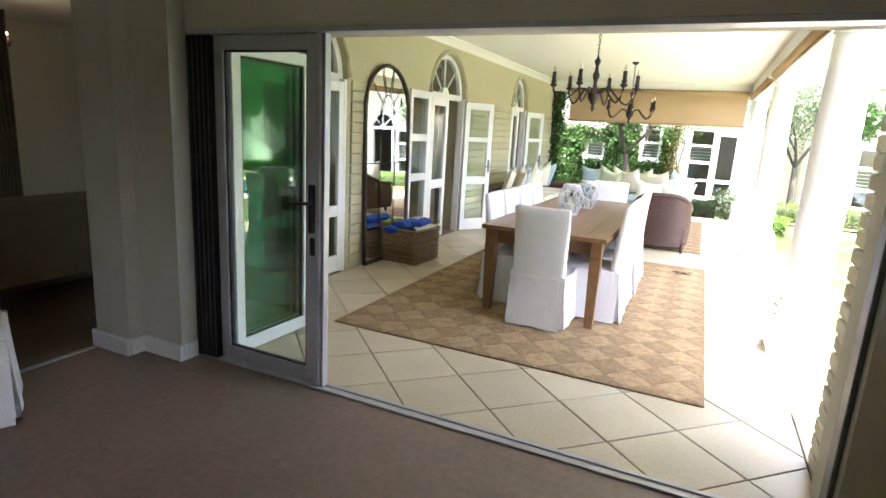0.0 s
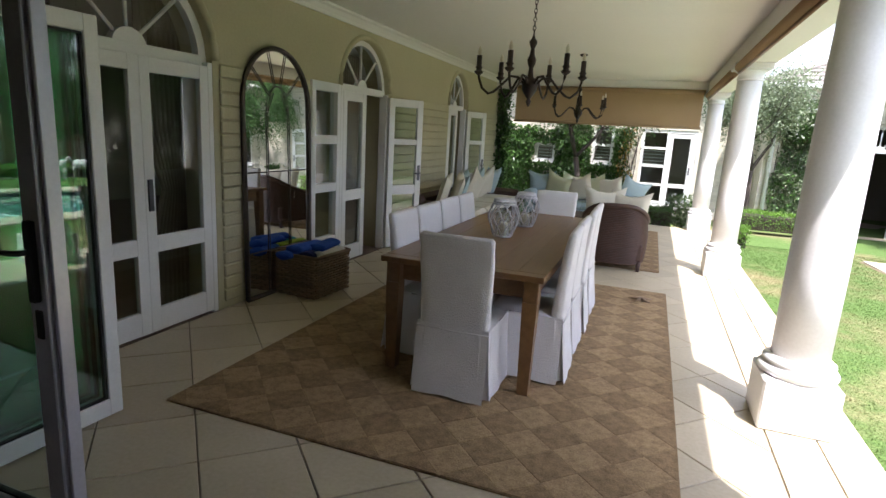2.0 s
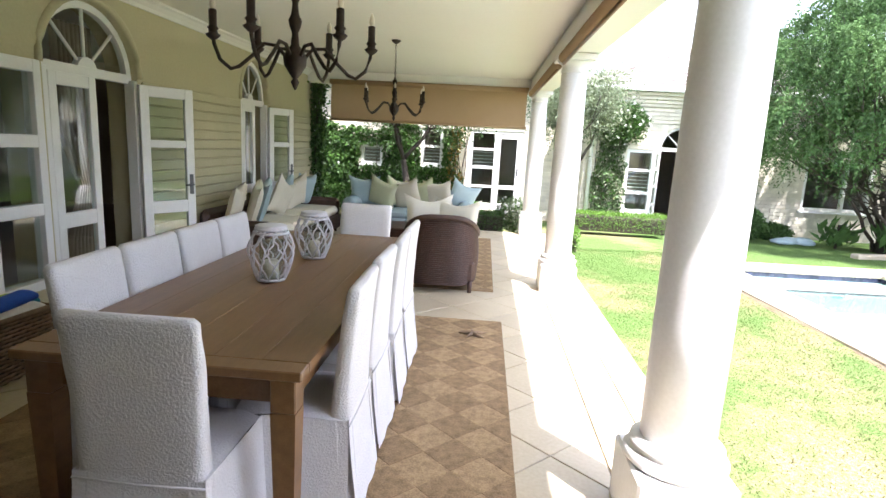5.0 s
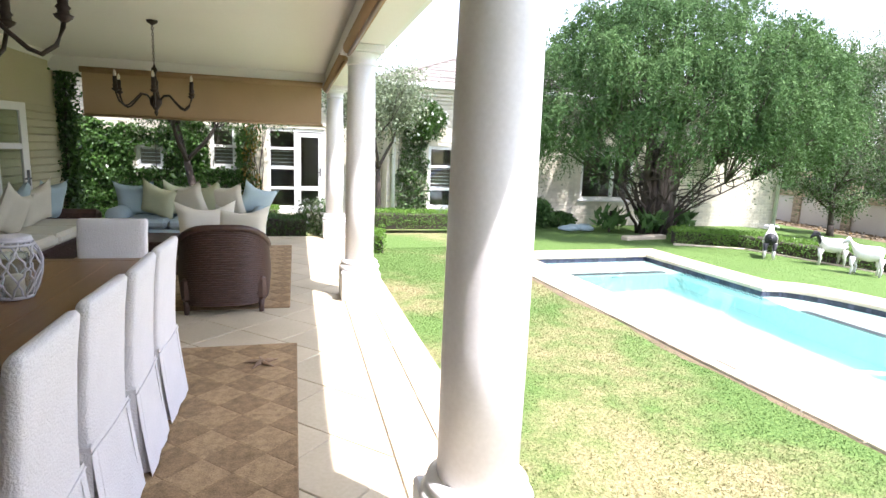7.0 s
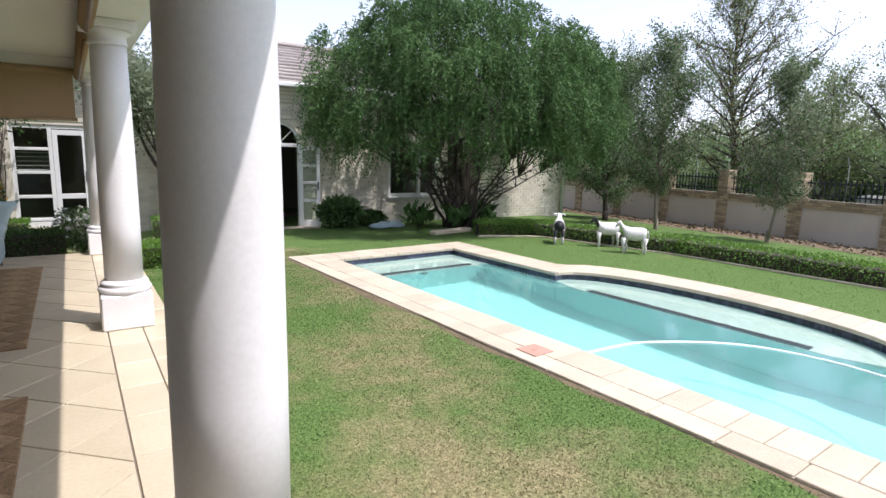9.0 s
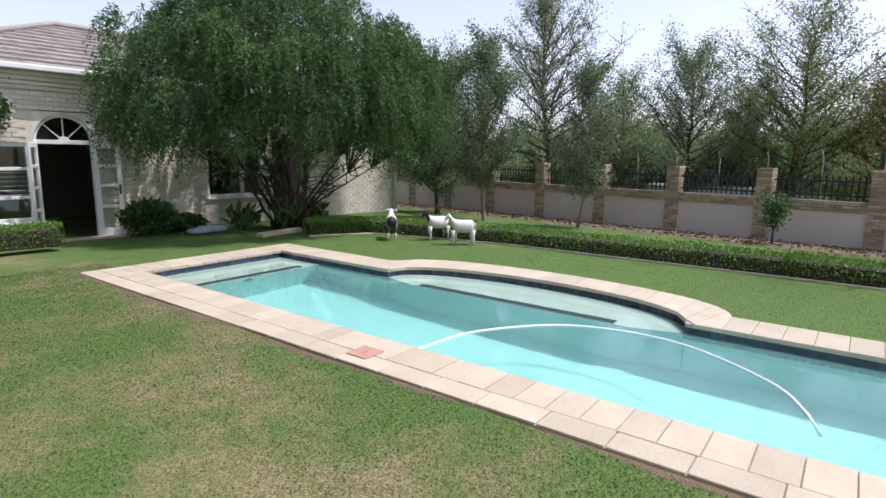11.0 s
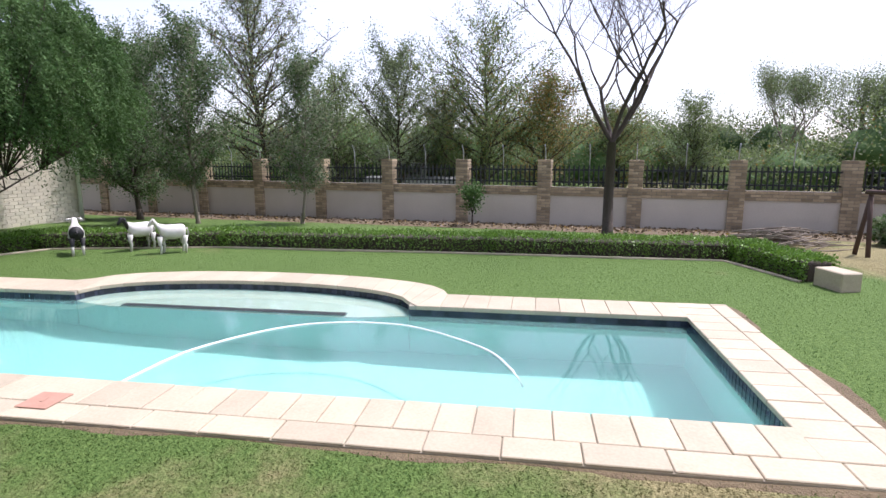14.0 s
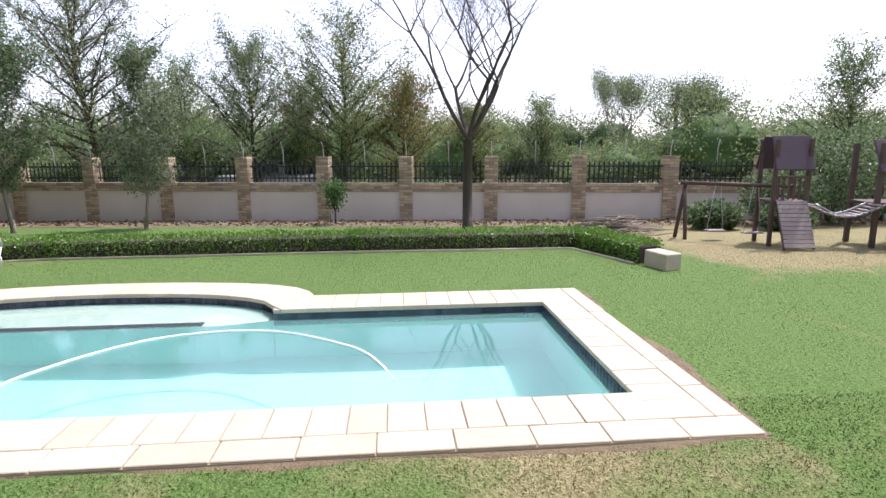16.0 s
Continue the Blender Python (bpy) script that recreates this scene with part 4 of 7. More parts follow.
# ---- dining table ----
TX0, TX1, TY0, TY1, TZ = -1.62, -0.585, 4.36, 7.10, 0.77
def dining_table():
    t = thing("dining_table", "long brown wooden dining table with square legs", "table")
    top = Geo()
    n = 6
    w = (TX1 - TX0) / n
    for k in range(n):
        q = Geo().box((TX0 + k * w + 0.0006, TY0 + 0.09, TZ - 0.035), (TX0 + (k + 1) * w - 0.0006, TY1 - 0.09, TZ), c=0.0015)
        part("tabletop_board", q, "table", t)
    for y in (TY0, TY1 - 0.0905):
        part("tabletop_end", Geo().box((TX0, y, TZ - 0.036), (TX1, y + 0.089, TZ), c=0.004), "table", t)
    a = Geo()
    for y in (TY0 + 0.09, TY1 - 0.115):
        a.box((TX0 + 0.11, y, TZ - 0.16), (TX1 - 0.11, y + 0.025, TZ - 0.036), c=0.003)
    for x in (TX0 + 0.06, TX1 - 0.085):
        a.box((x, TY0 + 0.13, TZ - 0.16), (x + 0.025, TY1 - 0.13, TZ - 0.036), c=0.003)
    part("apron", a, "table", t)
    for x in (TX0 + 0.03, TX1 - 0.12):
        for y in (TY0 + 0.03, TY1 - 0.12):
            vs = [(x + 0.012, y + 0.012, 0.012), (x + 0.078, y + 0.012, 0.012), (x + 0.078, y + 0.078, 0.012), (x + 0.012, y + 0.078, 0.012)]
            q = Geo().box((x, y, TZ - 0.17), (x + 0.09, y + 0.09, TZ - 0.037), c=0.004)
            up = [(x, y, TZ - 0.17), (x + 0.09, y, TZ - 0.17), (x + 0.09, y + 0.09, TZ - 0.17), (x, y + 0.09, TZ - 0.17)]
            q.add(vs + up, [(0, 1, 5, 4), (1, 2, 6, 5), (2, 3, 7, 6), (3, 0, 4, 7), (3, 2, 1, 0)])
            part("leg", q, "table", t)


dining_table()


# ---- slipcovered dining chairs ----
def dining_chair(m, label):
    c = thing("dining_chair", label, "chair", "chairs round the dining table", m)
    # back
    g = Geo()
    rows, n = 14, 12
    def back_sec(z):
        f = (z - 0.42) / 0.56
        w = 0.210 + 0.012 * f
        y = -0.235 - 0.035 * f * f
        th = 0.085 - 0.03 * f
        pts = []
        for k in range(n):
            a = 2 * math.pi * (k + 0.5) / n
            ca, sa = math.cos(a), math.sin(a)
            e = 0.28
            px = w * math.copysign(abs(ca) ** e, ca)
            py = y + th / 2 + th / 2 * math.copysign(abs(sa) ** e, sa)
            wob = 0.006 * noise.noise(Vector((px * 6, z * 7, sa)))
            pts.append((px + wob, py + wob, z))
        return pts
    zs = [0.42 + 0.545 * k / rows for k in range(rows)] + [0.975, 0.985]
    vs = []
    for z in zs:
        s = back_sec(z)
        if z > 0.98:
            s = [(x * 0.93, -0.243 + (y + 0.243) * 0.6, z + 0.008 * (abs(x) / 0.22) ** 2) for x, y, z in s]
        vs += s
    fs = [(r * n + k, r * n + (k + 1) % n, (r + 1) * n + (k + 1) % n, (r + 1) * n + k) for r in range(len(zs) - 1) for k in range(n)] + [tuple(range((len(zs) - 1) * n, len(zs) * n))]
    g.add(vs, fs, True)
    part("back_cover", g, "linen", c)
    # seat
    g = Geo()
    vs, fs = [], []
    q = 8
    for j in range(q + 1):
        for i in range(q + 1):
            u, v = i / q * 2 - 1, j / q * 2 - 1
            z = 0.475 - 0.018 * (abs(u) ** 4 + abs(v) ** 4) + 0.004 * noise.noise(Vector((u * 2, v * 2, 0)))
            vs.append((u * 0.222, 0.005 + v * 0.232, z))
    fs = [(j * (q + 1) + i, j * (q + 1) + i + 1, (j + 1) * (q + 1) + i + 1, (j + 1) * (q + 1) + i) for j in range(q) for i in range(q)]
    g.add(vs, fs, True)
    part("seat_cover", g, "linen", c)
    # skirt: four hanging panels that kick out, with inverted pleats at the corners
    def panel(ax, ay, bx, by, nx, ny, kick):
        q, nz, nu = Geo(), 7, 9
        vs = []
        for k in range(nz):
            f = k / (nz - 1)
            z = 0.452 - 0.425 * f
            inset = 0.001 + 0.030 * f ** 1.4
            L = math.hypot(bx - ax, by - ay)
            ux, uy = (bx - ax) / L, (by - ay) / L
            grow_w = 0.030 * f
            for i in range(nu):
                s = -grow_w + inset + (L + 2 * grow_w - 2 * inset) * i / (nu - 1)
                o = kick * f ** 1.3 + 0.004 * f * math.sin(i * 1.7 + kick * 90)
                vs.append((ax + ux * s + nx * o, ay + uy * s + ny * o, z + (0.005 * math.sin(i * 0.9 + ax * 7) if k == nz - 1 else 0)))
        fs = [(k * nu + i, k * nu + i + 1, (k + 1) * nu + i + 1, (k + 1) * nu + i) for k in range(nz - 1) for i in range(nu - 1)]
        return q.add(vs, fs, True)
    hw, y0, y1 = 0.222, -0.236, 0.236
    part("skirt_panel", panel(-hw, y0, hw, y0, 0, -1, 0.05), "linen", c)
    part("skirt_panel", panel(hw, y0, hw, y1, 1, 0, 0.03), "linen", c)
    part("skirt_panel", panel(hw, y1, -hw, y1, 0, 1, 0.024), "linen", c)
    part("skirt_panel", panel(-hw, y1, -hw, y0, -1, 0, 0.03), "linen", c)
    for sx in (-1, 1):
        for yy, sy in ((y0, -1), (y1, 1)):
            q = Geo()
            vs = []
            for k in range(5):
                f = k / 4
                z = 0.45 - 0.42 * f
                e = 0.012 + 0.03 * f
                kx, ky = 0.022 * f, (0.04 if sy < 0 else 0.02) * f
                for ox, oy in ((-0.055, 0.002), (-0.012 - e, -e * 0.5), (-e, -e), (-e * 0.5, -0.012 - e), (0.002, -0.055)):
                    vs.append((sx * (hw + kx + ox), yy + sy * (ky + oy), z))
            fs = [(k * 5 + i, k * 5 + i + 1, (k + 1) * 5 + i + 1, (k + 1) * 5 + i) for k in range(4) for i in range(4)]
            part("pleat", q.add(vs, fs, True), "linen", c)
    part("seam", Geo().tube([(-0.222, -0.240, 0.43), (0, -0.243, 0.425), (0.222, -0.240, 0.43)], 0.004, 5), "linen", c)
    for x in (-0.19, 0.19):
        for y in (-0.2, 0.2):
            part("leg", Geo().box((x - 0.018, y - 0.018, 0.015), (x + 0.018, y + 0.018, 0.42), c=0.003), "chair_leg", c)
    return c


LAB = "high-backed dining chair in loose white slipcover"
ch0 = dining_chair(pose(-1.06, 4.43, 0), LAB + " at the table's end")
ob = copy_thing(ch0, pose(-1.02, 7.15, 0, 0, 0, 180))
ch1 = copy_thing(ch0, pose(-0.73, 4.87, 0, 0, 0, 91))
tagged(ch1, LAB + ", pushed in")
for y, r in ((5.41, 89), (5.89, 92), (6.42, 89)):
    copy_thing(ch1, pose(-0.73 + random.uniform(-0.01, 0.01), y, 0, 0, 0, r))
for y, r in ((4.89, -88), (5.34, -91), (5.82, -90), (6.28, -89)):
    copy_thing(ch1, pose(-1.47, y, 0, 0, 0, r))


# ---- lattice urns on the table ----
def urn(m, s=1.0):
    u = thing("candle_lantern", "whitewashed cane lattice lantern standing on the table", "lantern", "cane lanterns", m)
    def prof(f):
        k = [0.070, 0.088, 0.104, 0.116, 0.118, 0.102, 0.078]
        i = min(int(f * 6), 5)
        return (k[i] + (k[i + 1] - k[i]) * (f * 6 - i)) * s
    H2 = 0.27 * s
    g = Geo()
    for d in (1, -1):
        for k in range(9):
            pts = []
            for i in range(13):
                f = i / 12
                a = 2 * math.pi * k / 9 + d * f * 1.25 + 0.06 * math.sin(i * 3 + k)
                r = prof(f) + 0.003 * d
                pts.append((r * math.cos(a), r * math.sin(a), 0.01 + H2 * f))
            g.tube(pts, 0.0046 * s, 5)
    part("lattice", g, "willow_white", u)
    for f, rr in ((0.0, 0.012), (0.93, 0.010), (1.0, 0.013)):
        ring = Geo()
        r = prof(f)
        ring.tube([(r * math.cos(2 * math.pi * i / 24), r * math.sin(2 * math.pi * i / 24), 0.012 + H2 * f) for i in range(25)], rr * 0.7 * s, 6)
        part("hoop", ring, "willow_white", u)
    part("collar", Geo().lathe([(0.078 * s, H2), (0.082 * s, H2 + 0.008), (0.082 * s, H2 + 0.03), (0.072 * s, H2 + 0.034)], 28), "willow_white", u)
    gl = part("glass_cylinder", Geo().lathe([(0.062 * s, 0.012), (0.062 * s, 0.22 * s)], 24), "pane", u)
    gl.visible_shadow = False
    part("candle", Geo().lathe([(0.038, 0.012), (0.038, 0.11), (0.03, 0.115)], 16), "candle", u)
    return u


un = urn(pose(-1.13, 5.50, TZ))
copy_thing(un, pose(-1.09, 6.12, TZ, 0, 0, 40))


# ---- chandeliers ----
def chandelier(m, drop):
    c = thing("chandelier", "dark bronze candle chandelier hanging from the veranda ceiling", "chandelier", "veranda chandeliers", m)
    body = [(0.004, -0.02), (0.014, 0.0), (0.022, 0.02), (0.012, 0.035), (0.03, 0.06), (0.055, 0.10), (0.06, 0.14), (0.045, 0.17), (0.022, 0.20), (0.016, 0.26), (0.028, 0.29), (0.034, 0.32), (0.02, 0.35), (0.014, 0.40), (0.026, 0.43), (0.03, 0.45), (0.012, 0.475), (0.006, 0.50)]
    part("stem", Geo().lathe(body, 20), "iron", c)
    for k in range(6):
        a = 2 * math.pi * k / 6 + 0.35
        pts = []
        for f, r, z in ((0, 0.045, 0.14), (1, 0.09, 0.19), (2, 0.15, 0.195), (3, 0.21, 0.13), (4, 0.27, 0.075), (5, 0.31, 0.06), (6, 0.36, 0.10), (7, 0.385, 0.17), (8, 0.39, 0.20)):
            pts.append((r * math.cos(a), r * math.sin(a), z))
        arm = part("arm", Geo().tube(pts, 0.0095, 7), "iron", c)
        e = (0.39 * math.cos(a), 0.39 * math.sin(a))
        part("candle_cup", Geo().lathe([(0.012, 0.19), (0.03, 0.205), (0.036, 0.215), (0.022, 0.222), (0.02, 0.235), (0.028, 0.245), (0.019, 0.255), (0.019, 0.33), (0.01, 0.334)], 14, (e[0], e[1], 0)), "iron", arm)
        part("bulb", Geo().lathe([(0.008, 0.332), (0.015, 0.35), (0.012, 0.372), (0.003, 0.395)], 10, (e[0], e[1], 0)), "candle", arm, "small ivory candle bulb")
    ch = Geo()
    z = 0.50
    k = 0
    while z < drop - 0.03:
        ring = []
        for i in range(9):
            t = 2 * math.pi * i / 8
            u, w = 0.011 * math.cos(t), 0.019 * math.sin(t)
            ring.append((u if k % 2 else 0, 0 if k % 2 else u, z + 0.014 + w))
        ch.tube(ring, 0.0035, 5)
        z += 0.03; k += 1
    part("chain", ch, "iron", c)
    part("ceiling_rose", Geo().lathe([(0.012, drop - 0.045), (0.05, drop - 0.02), (0.055, drop - 0.001)], 20), "iron", c)
    return c


chandelier(pose(-1.03, 5.58, 1.795), CEIL - 1.795)
chandelier(pose(-1.17, 9.55, 1.80, 0, 0, 20), CEIL - 1.80)


# ---- arched mirror ----
def arched_mirror():
    o = thing("mirror", "tall arched mirror in dark metal frame against the wall", "mirror")
    y0, y1, zs, ap = 5.06, 5.94, 1.70, 2.17
    c, h, X = (y0 + y1) / 2, (y1 - y0) / 2, WX + 0.085
    n = 22
    arc = [(c - h * math.cos(math.pi * i / n), zs + (ap - zs) * math.sin(math.pi * i / n)) for i in range(n + 1)]
    lean = pose(X, c, 0, 0, -1.0, -2.3) @ Matrix.Translation((0, -c, 0))
    def w(p, dx=0.0):
        return tuple(lean @ Vector((dx, p[0], p[1])))
    outer = [(y0, 0.02)] + arc + [(y1, 0.02), (y0, 0.02)]
    f = Geo()
    f.tube([w(p) for p in outer], 0.022, 8)
    part("frame", f, "mirror_frame", o)
    inner = [(c + (y - c) * 0.965, z - (0.012 if z > zs else 0)) for y, z in outer[:-1]]
    g = Geo().add([w(p, -0.006) for p in inner], [tuple(range(len(inner)))[::-1]])
    part("mirror_glass", g, "mirror", o)
    part("backing", Geo().add([w(p, -0.018) for p in inner], [tuple(range(len(inner)))]), "black_paint", o)
    bars = []
    for k in (1, 2):
        y = y0 + (y1 - y0) * k / 3
        bars.append([(y, 0.04), (y, 1.62), (c + (y - c) * 0.4, 1.80)])
    for z in (0.42, 1.12):
        bars.append([(y0, z), (y1, z)])
    bars.append([(c + 0.32 * h * math.cos(a), 1.62 + 0.24 * math.sin(a)) for a in [math.pi * i / 10 for i in range(11)]])
    for a in (0.7, 1.3, 1.84, 2.44):
        bars.append([(c + 0.32 * h * math.cos(a), 1.62 + 0.24 * math.sin(a)), (c + 0.96 * h * math.cos(a), zs + 0.96 * (ap - zs) * math.sin(a))])
    for b in bars:
        part("glazing_bar", Geo().tube([w(p, 0.004) for p in b], 0.0048, 6), "mirror_frame", o)


arched_mirror()


# ---- woven basket of towels ----
def weave_box(x0, x1, y0, y1, z0, z1, rows, step, r):
    g = Geo()
    for k in range(rows):
        z = z0 + (z1 - z0) * (k + 0.5) / rows
        for (ax, ay), (bx, by) in (((x0, y0), (x1, y0)), ((x1, y0), (x1, y1)), ((x1, y1), (x0, y1)), ((x0, y1), (x0, y0))):
            L = math.hypot(bx - ax, by - ay)
            n = max(2, int(L / step))
            ux, uy = (bx - ax) / L, (by - ay) / L
            pts = []
            for i in range(n + 1):
                o = r * 0.9 * (1 if (i + k) % 2 else -1)
                pts.append((ax + ux * L * i / n + uy * o, ay + uy * L * i / n - ux * o, z))
            g.tube(pts, r, 5)
    return g


def basket():
    b = thing("basket", "square brown wicker basket beside the mirror", "basket", m=pose(-2.97, 5.66, 0, 0, 0, -4))
    part("body", Geo().box((-0.20, -0.24, 0.01), (0.20, 0.24, 0.36)), "wicker_dark", b)
    part("weave", weave_box(-0.215, 0.215, -0.255, 0.255, 0.01, 0.37, 15, 0.045, 0.012), "wicker", b)
    rim = Geo().tube([(-0.22, -0.26, 0.385), (0.22, -0.26, 0.385), (0.22, 0.26, 0.385), (-0.22, 0.26, 0.385), (-0.22, -0.26, 0.385)], 0.02, 8)
    part("rim", rim, "wicker", b)


basket()


def towel(m, mat, label, L=0.34, r=0.055):
    """A rolled towel: a spiral end and a slightly lumpy side."""
    g = Geo()
    n, k = 18, 10
    vs, fs = [], []
    for j in range(k + 1):
        x = -L / 2 + L * j / k
        for i in range(n):
            a = 2 * math.pi * i / n
            rr = r * (1 + 0.07 * noise.noise(Vector((x * 9, math.cos(a) * 2, math.sin(a) * 2 + L))))
            vs.append((x, rr * 1.5 * math.cos(a), rr * 0.68 * math.sin(a)))
    fs = [(j * n + i, j * n + (i + 1) % n, (j + 1) * n + (i + 1) % n, (j + 1) * n + i) for j in range(k) for i in range(n)] + [tuple(range(n)), tuple(range(k * n, k * n + n))]
    g.add(vs, fs, True)
    sp = [(L / 2 + 0.003, (r * 1.35 - 0.004 * i) * math.cos(i * 0.55), (r * 0.6 - 0.0019 * i) * math.sin(i * 0.55)) for i in range(18)]
    g.tube(sp, 0.004, 4)
    ob = part("towel", g, mat)
    ob.matrix_world = m
    tagged(ob, label, "towel", "rolled towels")


for x, y, z, rz, mat, lab in ((-3.06, 5.52, 0.385, 80, "towel_blue", "royal blue rolled towel lying in the basket"), (-2.93, 5.60, 0.385, 95, "towel_dark", "navy rolled towel lying in the basket"), (-2.83, 5.70, 0.38, 88, "towel_white", "white and navy rolled towel at the basket's edge"), (-2.97, 5.80, 0.39, 84, "towel_aqua", "aqua rolled towel lying in the basket"), (-3.08, 5.80, 0.385, 92, "towel_lime", "lime green rolled towel lying in the basket"), (-3.0, 5.58, 0.44, 86, "towel_blue", "royal blue rolled towel on top of the heap"), (-2.90, 5.74, 0.44, 97, "towel_blue", "royal blue rolled towel on top of the heap")):
    towel(pose(x, y, z, 0, 0, rz), mat, lab, 0.36 if abs(rz - 90) < 30 else 0.3)


# ---- wicker armchair and sofas ----
def cushion(m, mat, label, s=0.42, th=0.13):
    g, n = Geo(), 10
    vs, fs = [], []
    for side in (1, -1):
        for j in range(n + 1):
            for i in range(n + 1):
                u, v = i / n * 2 - 1, j / n * 2 - 1
                b = max(0.0, (1 - u ** 4) * (1 - v ** 4)) ** 0.6
                k = 1 - (0.40 if v > 0 else 0.15) * (1 - abs(u) ** 1.3) * abs(v) ** 3
                k2 = 1 - 0.14 * (1 - abs(v) ** 2) * abs(u) ** 3
                vs.append((u * s / 2 * k2, side * th / 2 * b, (v * s / 2 * k) + s / 2))
    m1 = (n + 1) ** 2
    for o in (0, m1):
        fs += [(o + j * (n + 1) + i, o + j * (n + 1) + i + 1, o + (j + 1) * (n + 1) + i + 1, o + (j + 1) * (n + 1) + i) for j in range(n) for i in range(n)]
    g.add(vs, fs, True)
    ob = part("cushion", g, mat)
    ob.matrix_world = m
    tagged(ob, label, "cushion", "scatter cushions")
    return ob


def armchair(m, label):
    a = thing("armchair", label, "armchair", "wicker armchairs", m)
    # curved back and arms: strands stacked along a horseshoe
    g, posts = Geo(), Geo()
    W, D = 0.39, 0.36
    def path(f, z):
        t = math.pi * (-0.02 + 1.04 * f)
        x = W * math.copysign(abs(math.cos(t)) ** 0.55, math.cos(t))
        y = -D * math.sin(t) ** 0.55 if math.sin(t) > 0 else 0.42 * 0
        y = 0.40 - (0.40 + D) * max(0.0, math.sin(t)) ** 0.6
        return x, y
    def top(f):
        return 0.52 + 0.28 * math.sin(math.pi * f) ** 1.2
    n = 60
    rows = 34
    for k in range(rows):
        fz = k / (rows - 1)
        pts = []
        for i in range(n + 1):
            f = i / n
            z = 0.10 + (top(f) - 0.10) * fz
            x, y = path(f, z)
            o = 1 + 0.014 * (1 if (i + k) % 2 else -1) + 0.05 * math.sin(math.pi * fz)
            pts.append((x * o, y * o, z))
        g.tube(pts, 0.0125, 5)
    part("woven_back", g, "wicker_dark", a, kind="stuff")
    rim = Geo().tube([(*[c * 1.03 for c in path(i / n, 0)], top(i / n) + 0.005) for i in range(n + 1)], 0.028, 8)
    part("rim", rim, "wicker_dark", a)
    part("seat_base", Geo().box((-0.36, -0.30, 0.12), (0.36, 0.40, 0.34), c=0.03), "wicker_dark", a)
    for x in (-0.32, 0.32):
        for y in (-0.26, 0.34):
            part("leg", Geo().lathe([(0.022, 0.0), (0.028, 0.12)], 10, (x, y, 0)), "wicker_dark", a)
    part("seat_cushion", Geo().box((-0.33, -0.26, 0.342), (0.33, 0.40, 0.45), c=0.035), "cushion_cream", a, "cream seat cushion")
    return a


armchair(pose(-0.44, 8.62, 0, 0, 0, 4), "dark brown wicker tub armchair with a rounded back")
cushion(pose(-0.58, 8.62, 0.46, -14, 0, 15), "cushion_cream", "cream scatter cushion standing in the armchair", 0.55)
cushion(pose(-0.30, 8.60, 0.46, -14, 0, -10), "cushion_cream", "cream scatter cushion standing in the armchair", 0.52)


def sofa(m, L, label, seat_mat, cover="", tall=0.66):
    """A wicker sofa, or with a cover an upholstered one with rolled arms."""
    s = thing("sofa", label, "sofa", "sofas", m)
    mat = cover or "wicker_dark"
    part("base", Geo().box((-L / 2, -0.36, 0.08), (L / 2, 0.42, 0.30), c=0.03), mat, s)
    if not cover:
        part("weave", weave_box(-L / 2 - 0.005, L / 2 + 0.005, -0.365, 0.425, 0.08, 0.30, 9, 0.06, 0.012), mat, s)
    part("back", Geo().box((-L / 2, -0.42, 0.10), (L / 2, -0.27 if cover else -0.30, tall), c=0.06), mat, s)
    for x in (-L / 2 + 0.06, L / 2 - 0.06):
        arm = Geo().box((x - 0.07, -0.36, 0.10), (x + 0.07, 0.42, 0.50 if cover else 0.56), c=0.05)
        if cover:
            arm.lathe([(0.06, -0.40), (0.10, -0.385), (0.115, -0.36), (0.115, 0.40), (0.10, 0.425), (0.06, 0.435)], 18, m=pose(x, 0, 0.49, -90))
        part("arm", arm, mat, s)
    n = max(2, round(L / 0.75))
    for k in range(n):
        w = (L - 0.28) / n
        part("seat_cushion", Geo().box((-L / 2 + 0.14 + w * k + 0.005, -0.28, 0.305), (-L / 2 + 0.14 + w * (k + 1) - 0.005, 0.43, 0.44), c=0.045), seat_mat, s)
    for x in (-L / 2 + 0.05, L / 2 - 0.05):
        for y in (-0.3, 0.36):
            part("foot", Geo().lathe([(0.02, 0.0), (0.025, 0.09)], 8, (x, y, 0)), "wicker_dark", s)
    return s


sofa(pose(-2.82, 10.25, 0, 0, 0, -90), 3.1, "long dark wicker sofa with cream seat cushions along the house wall", "cushion_cream")
sofa(pose(-1.25, 11.95, 0, 0, 0, 180), 2.0, "pale blue upholstered sofa with rolled arms facing the table", "sofa_blue", "sofa_blue", 0.72)
random.seed(5)
cols = ["cushion_cream", "cushion_cream", "cushion_blue", "cushion_cream", "cushion_blue", "cushion_cream", "cushion_blue"]
words = {"cushion_cream": "cream", "cushion_blue": "pale blue", "cushion_green": "pale green"}
for k, mat in enumerate(cols):
    cushion(pose(-2.98 + 0.05 * (k % 2), 8.95 + 0.42 * k, 0.43, -16, random.uniform(-20, 20), -90 + random.uniform(-25, 25)), mat, words[mat] + " scatter cushion standing on the wall sofa", 0.57)
for k, mat in enumerate(["cushion_blue", "cushion_green", "cushion_green", "cushion_cream", "cushion_green", "cushion_cream", "cushion_blue"]):
    cushion(pose(-2.02 + 0.26 * k, 12.06 - 0.10 * (k % 2), 0.43, -14, random.uniform(-18, 18), 180 + random.uniform(-30, 30)), mat, words[mat] + " scatter cushion standing on the far sofa", 0.54)
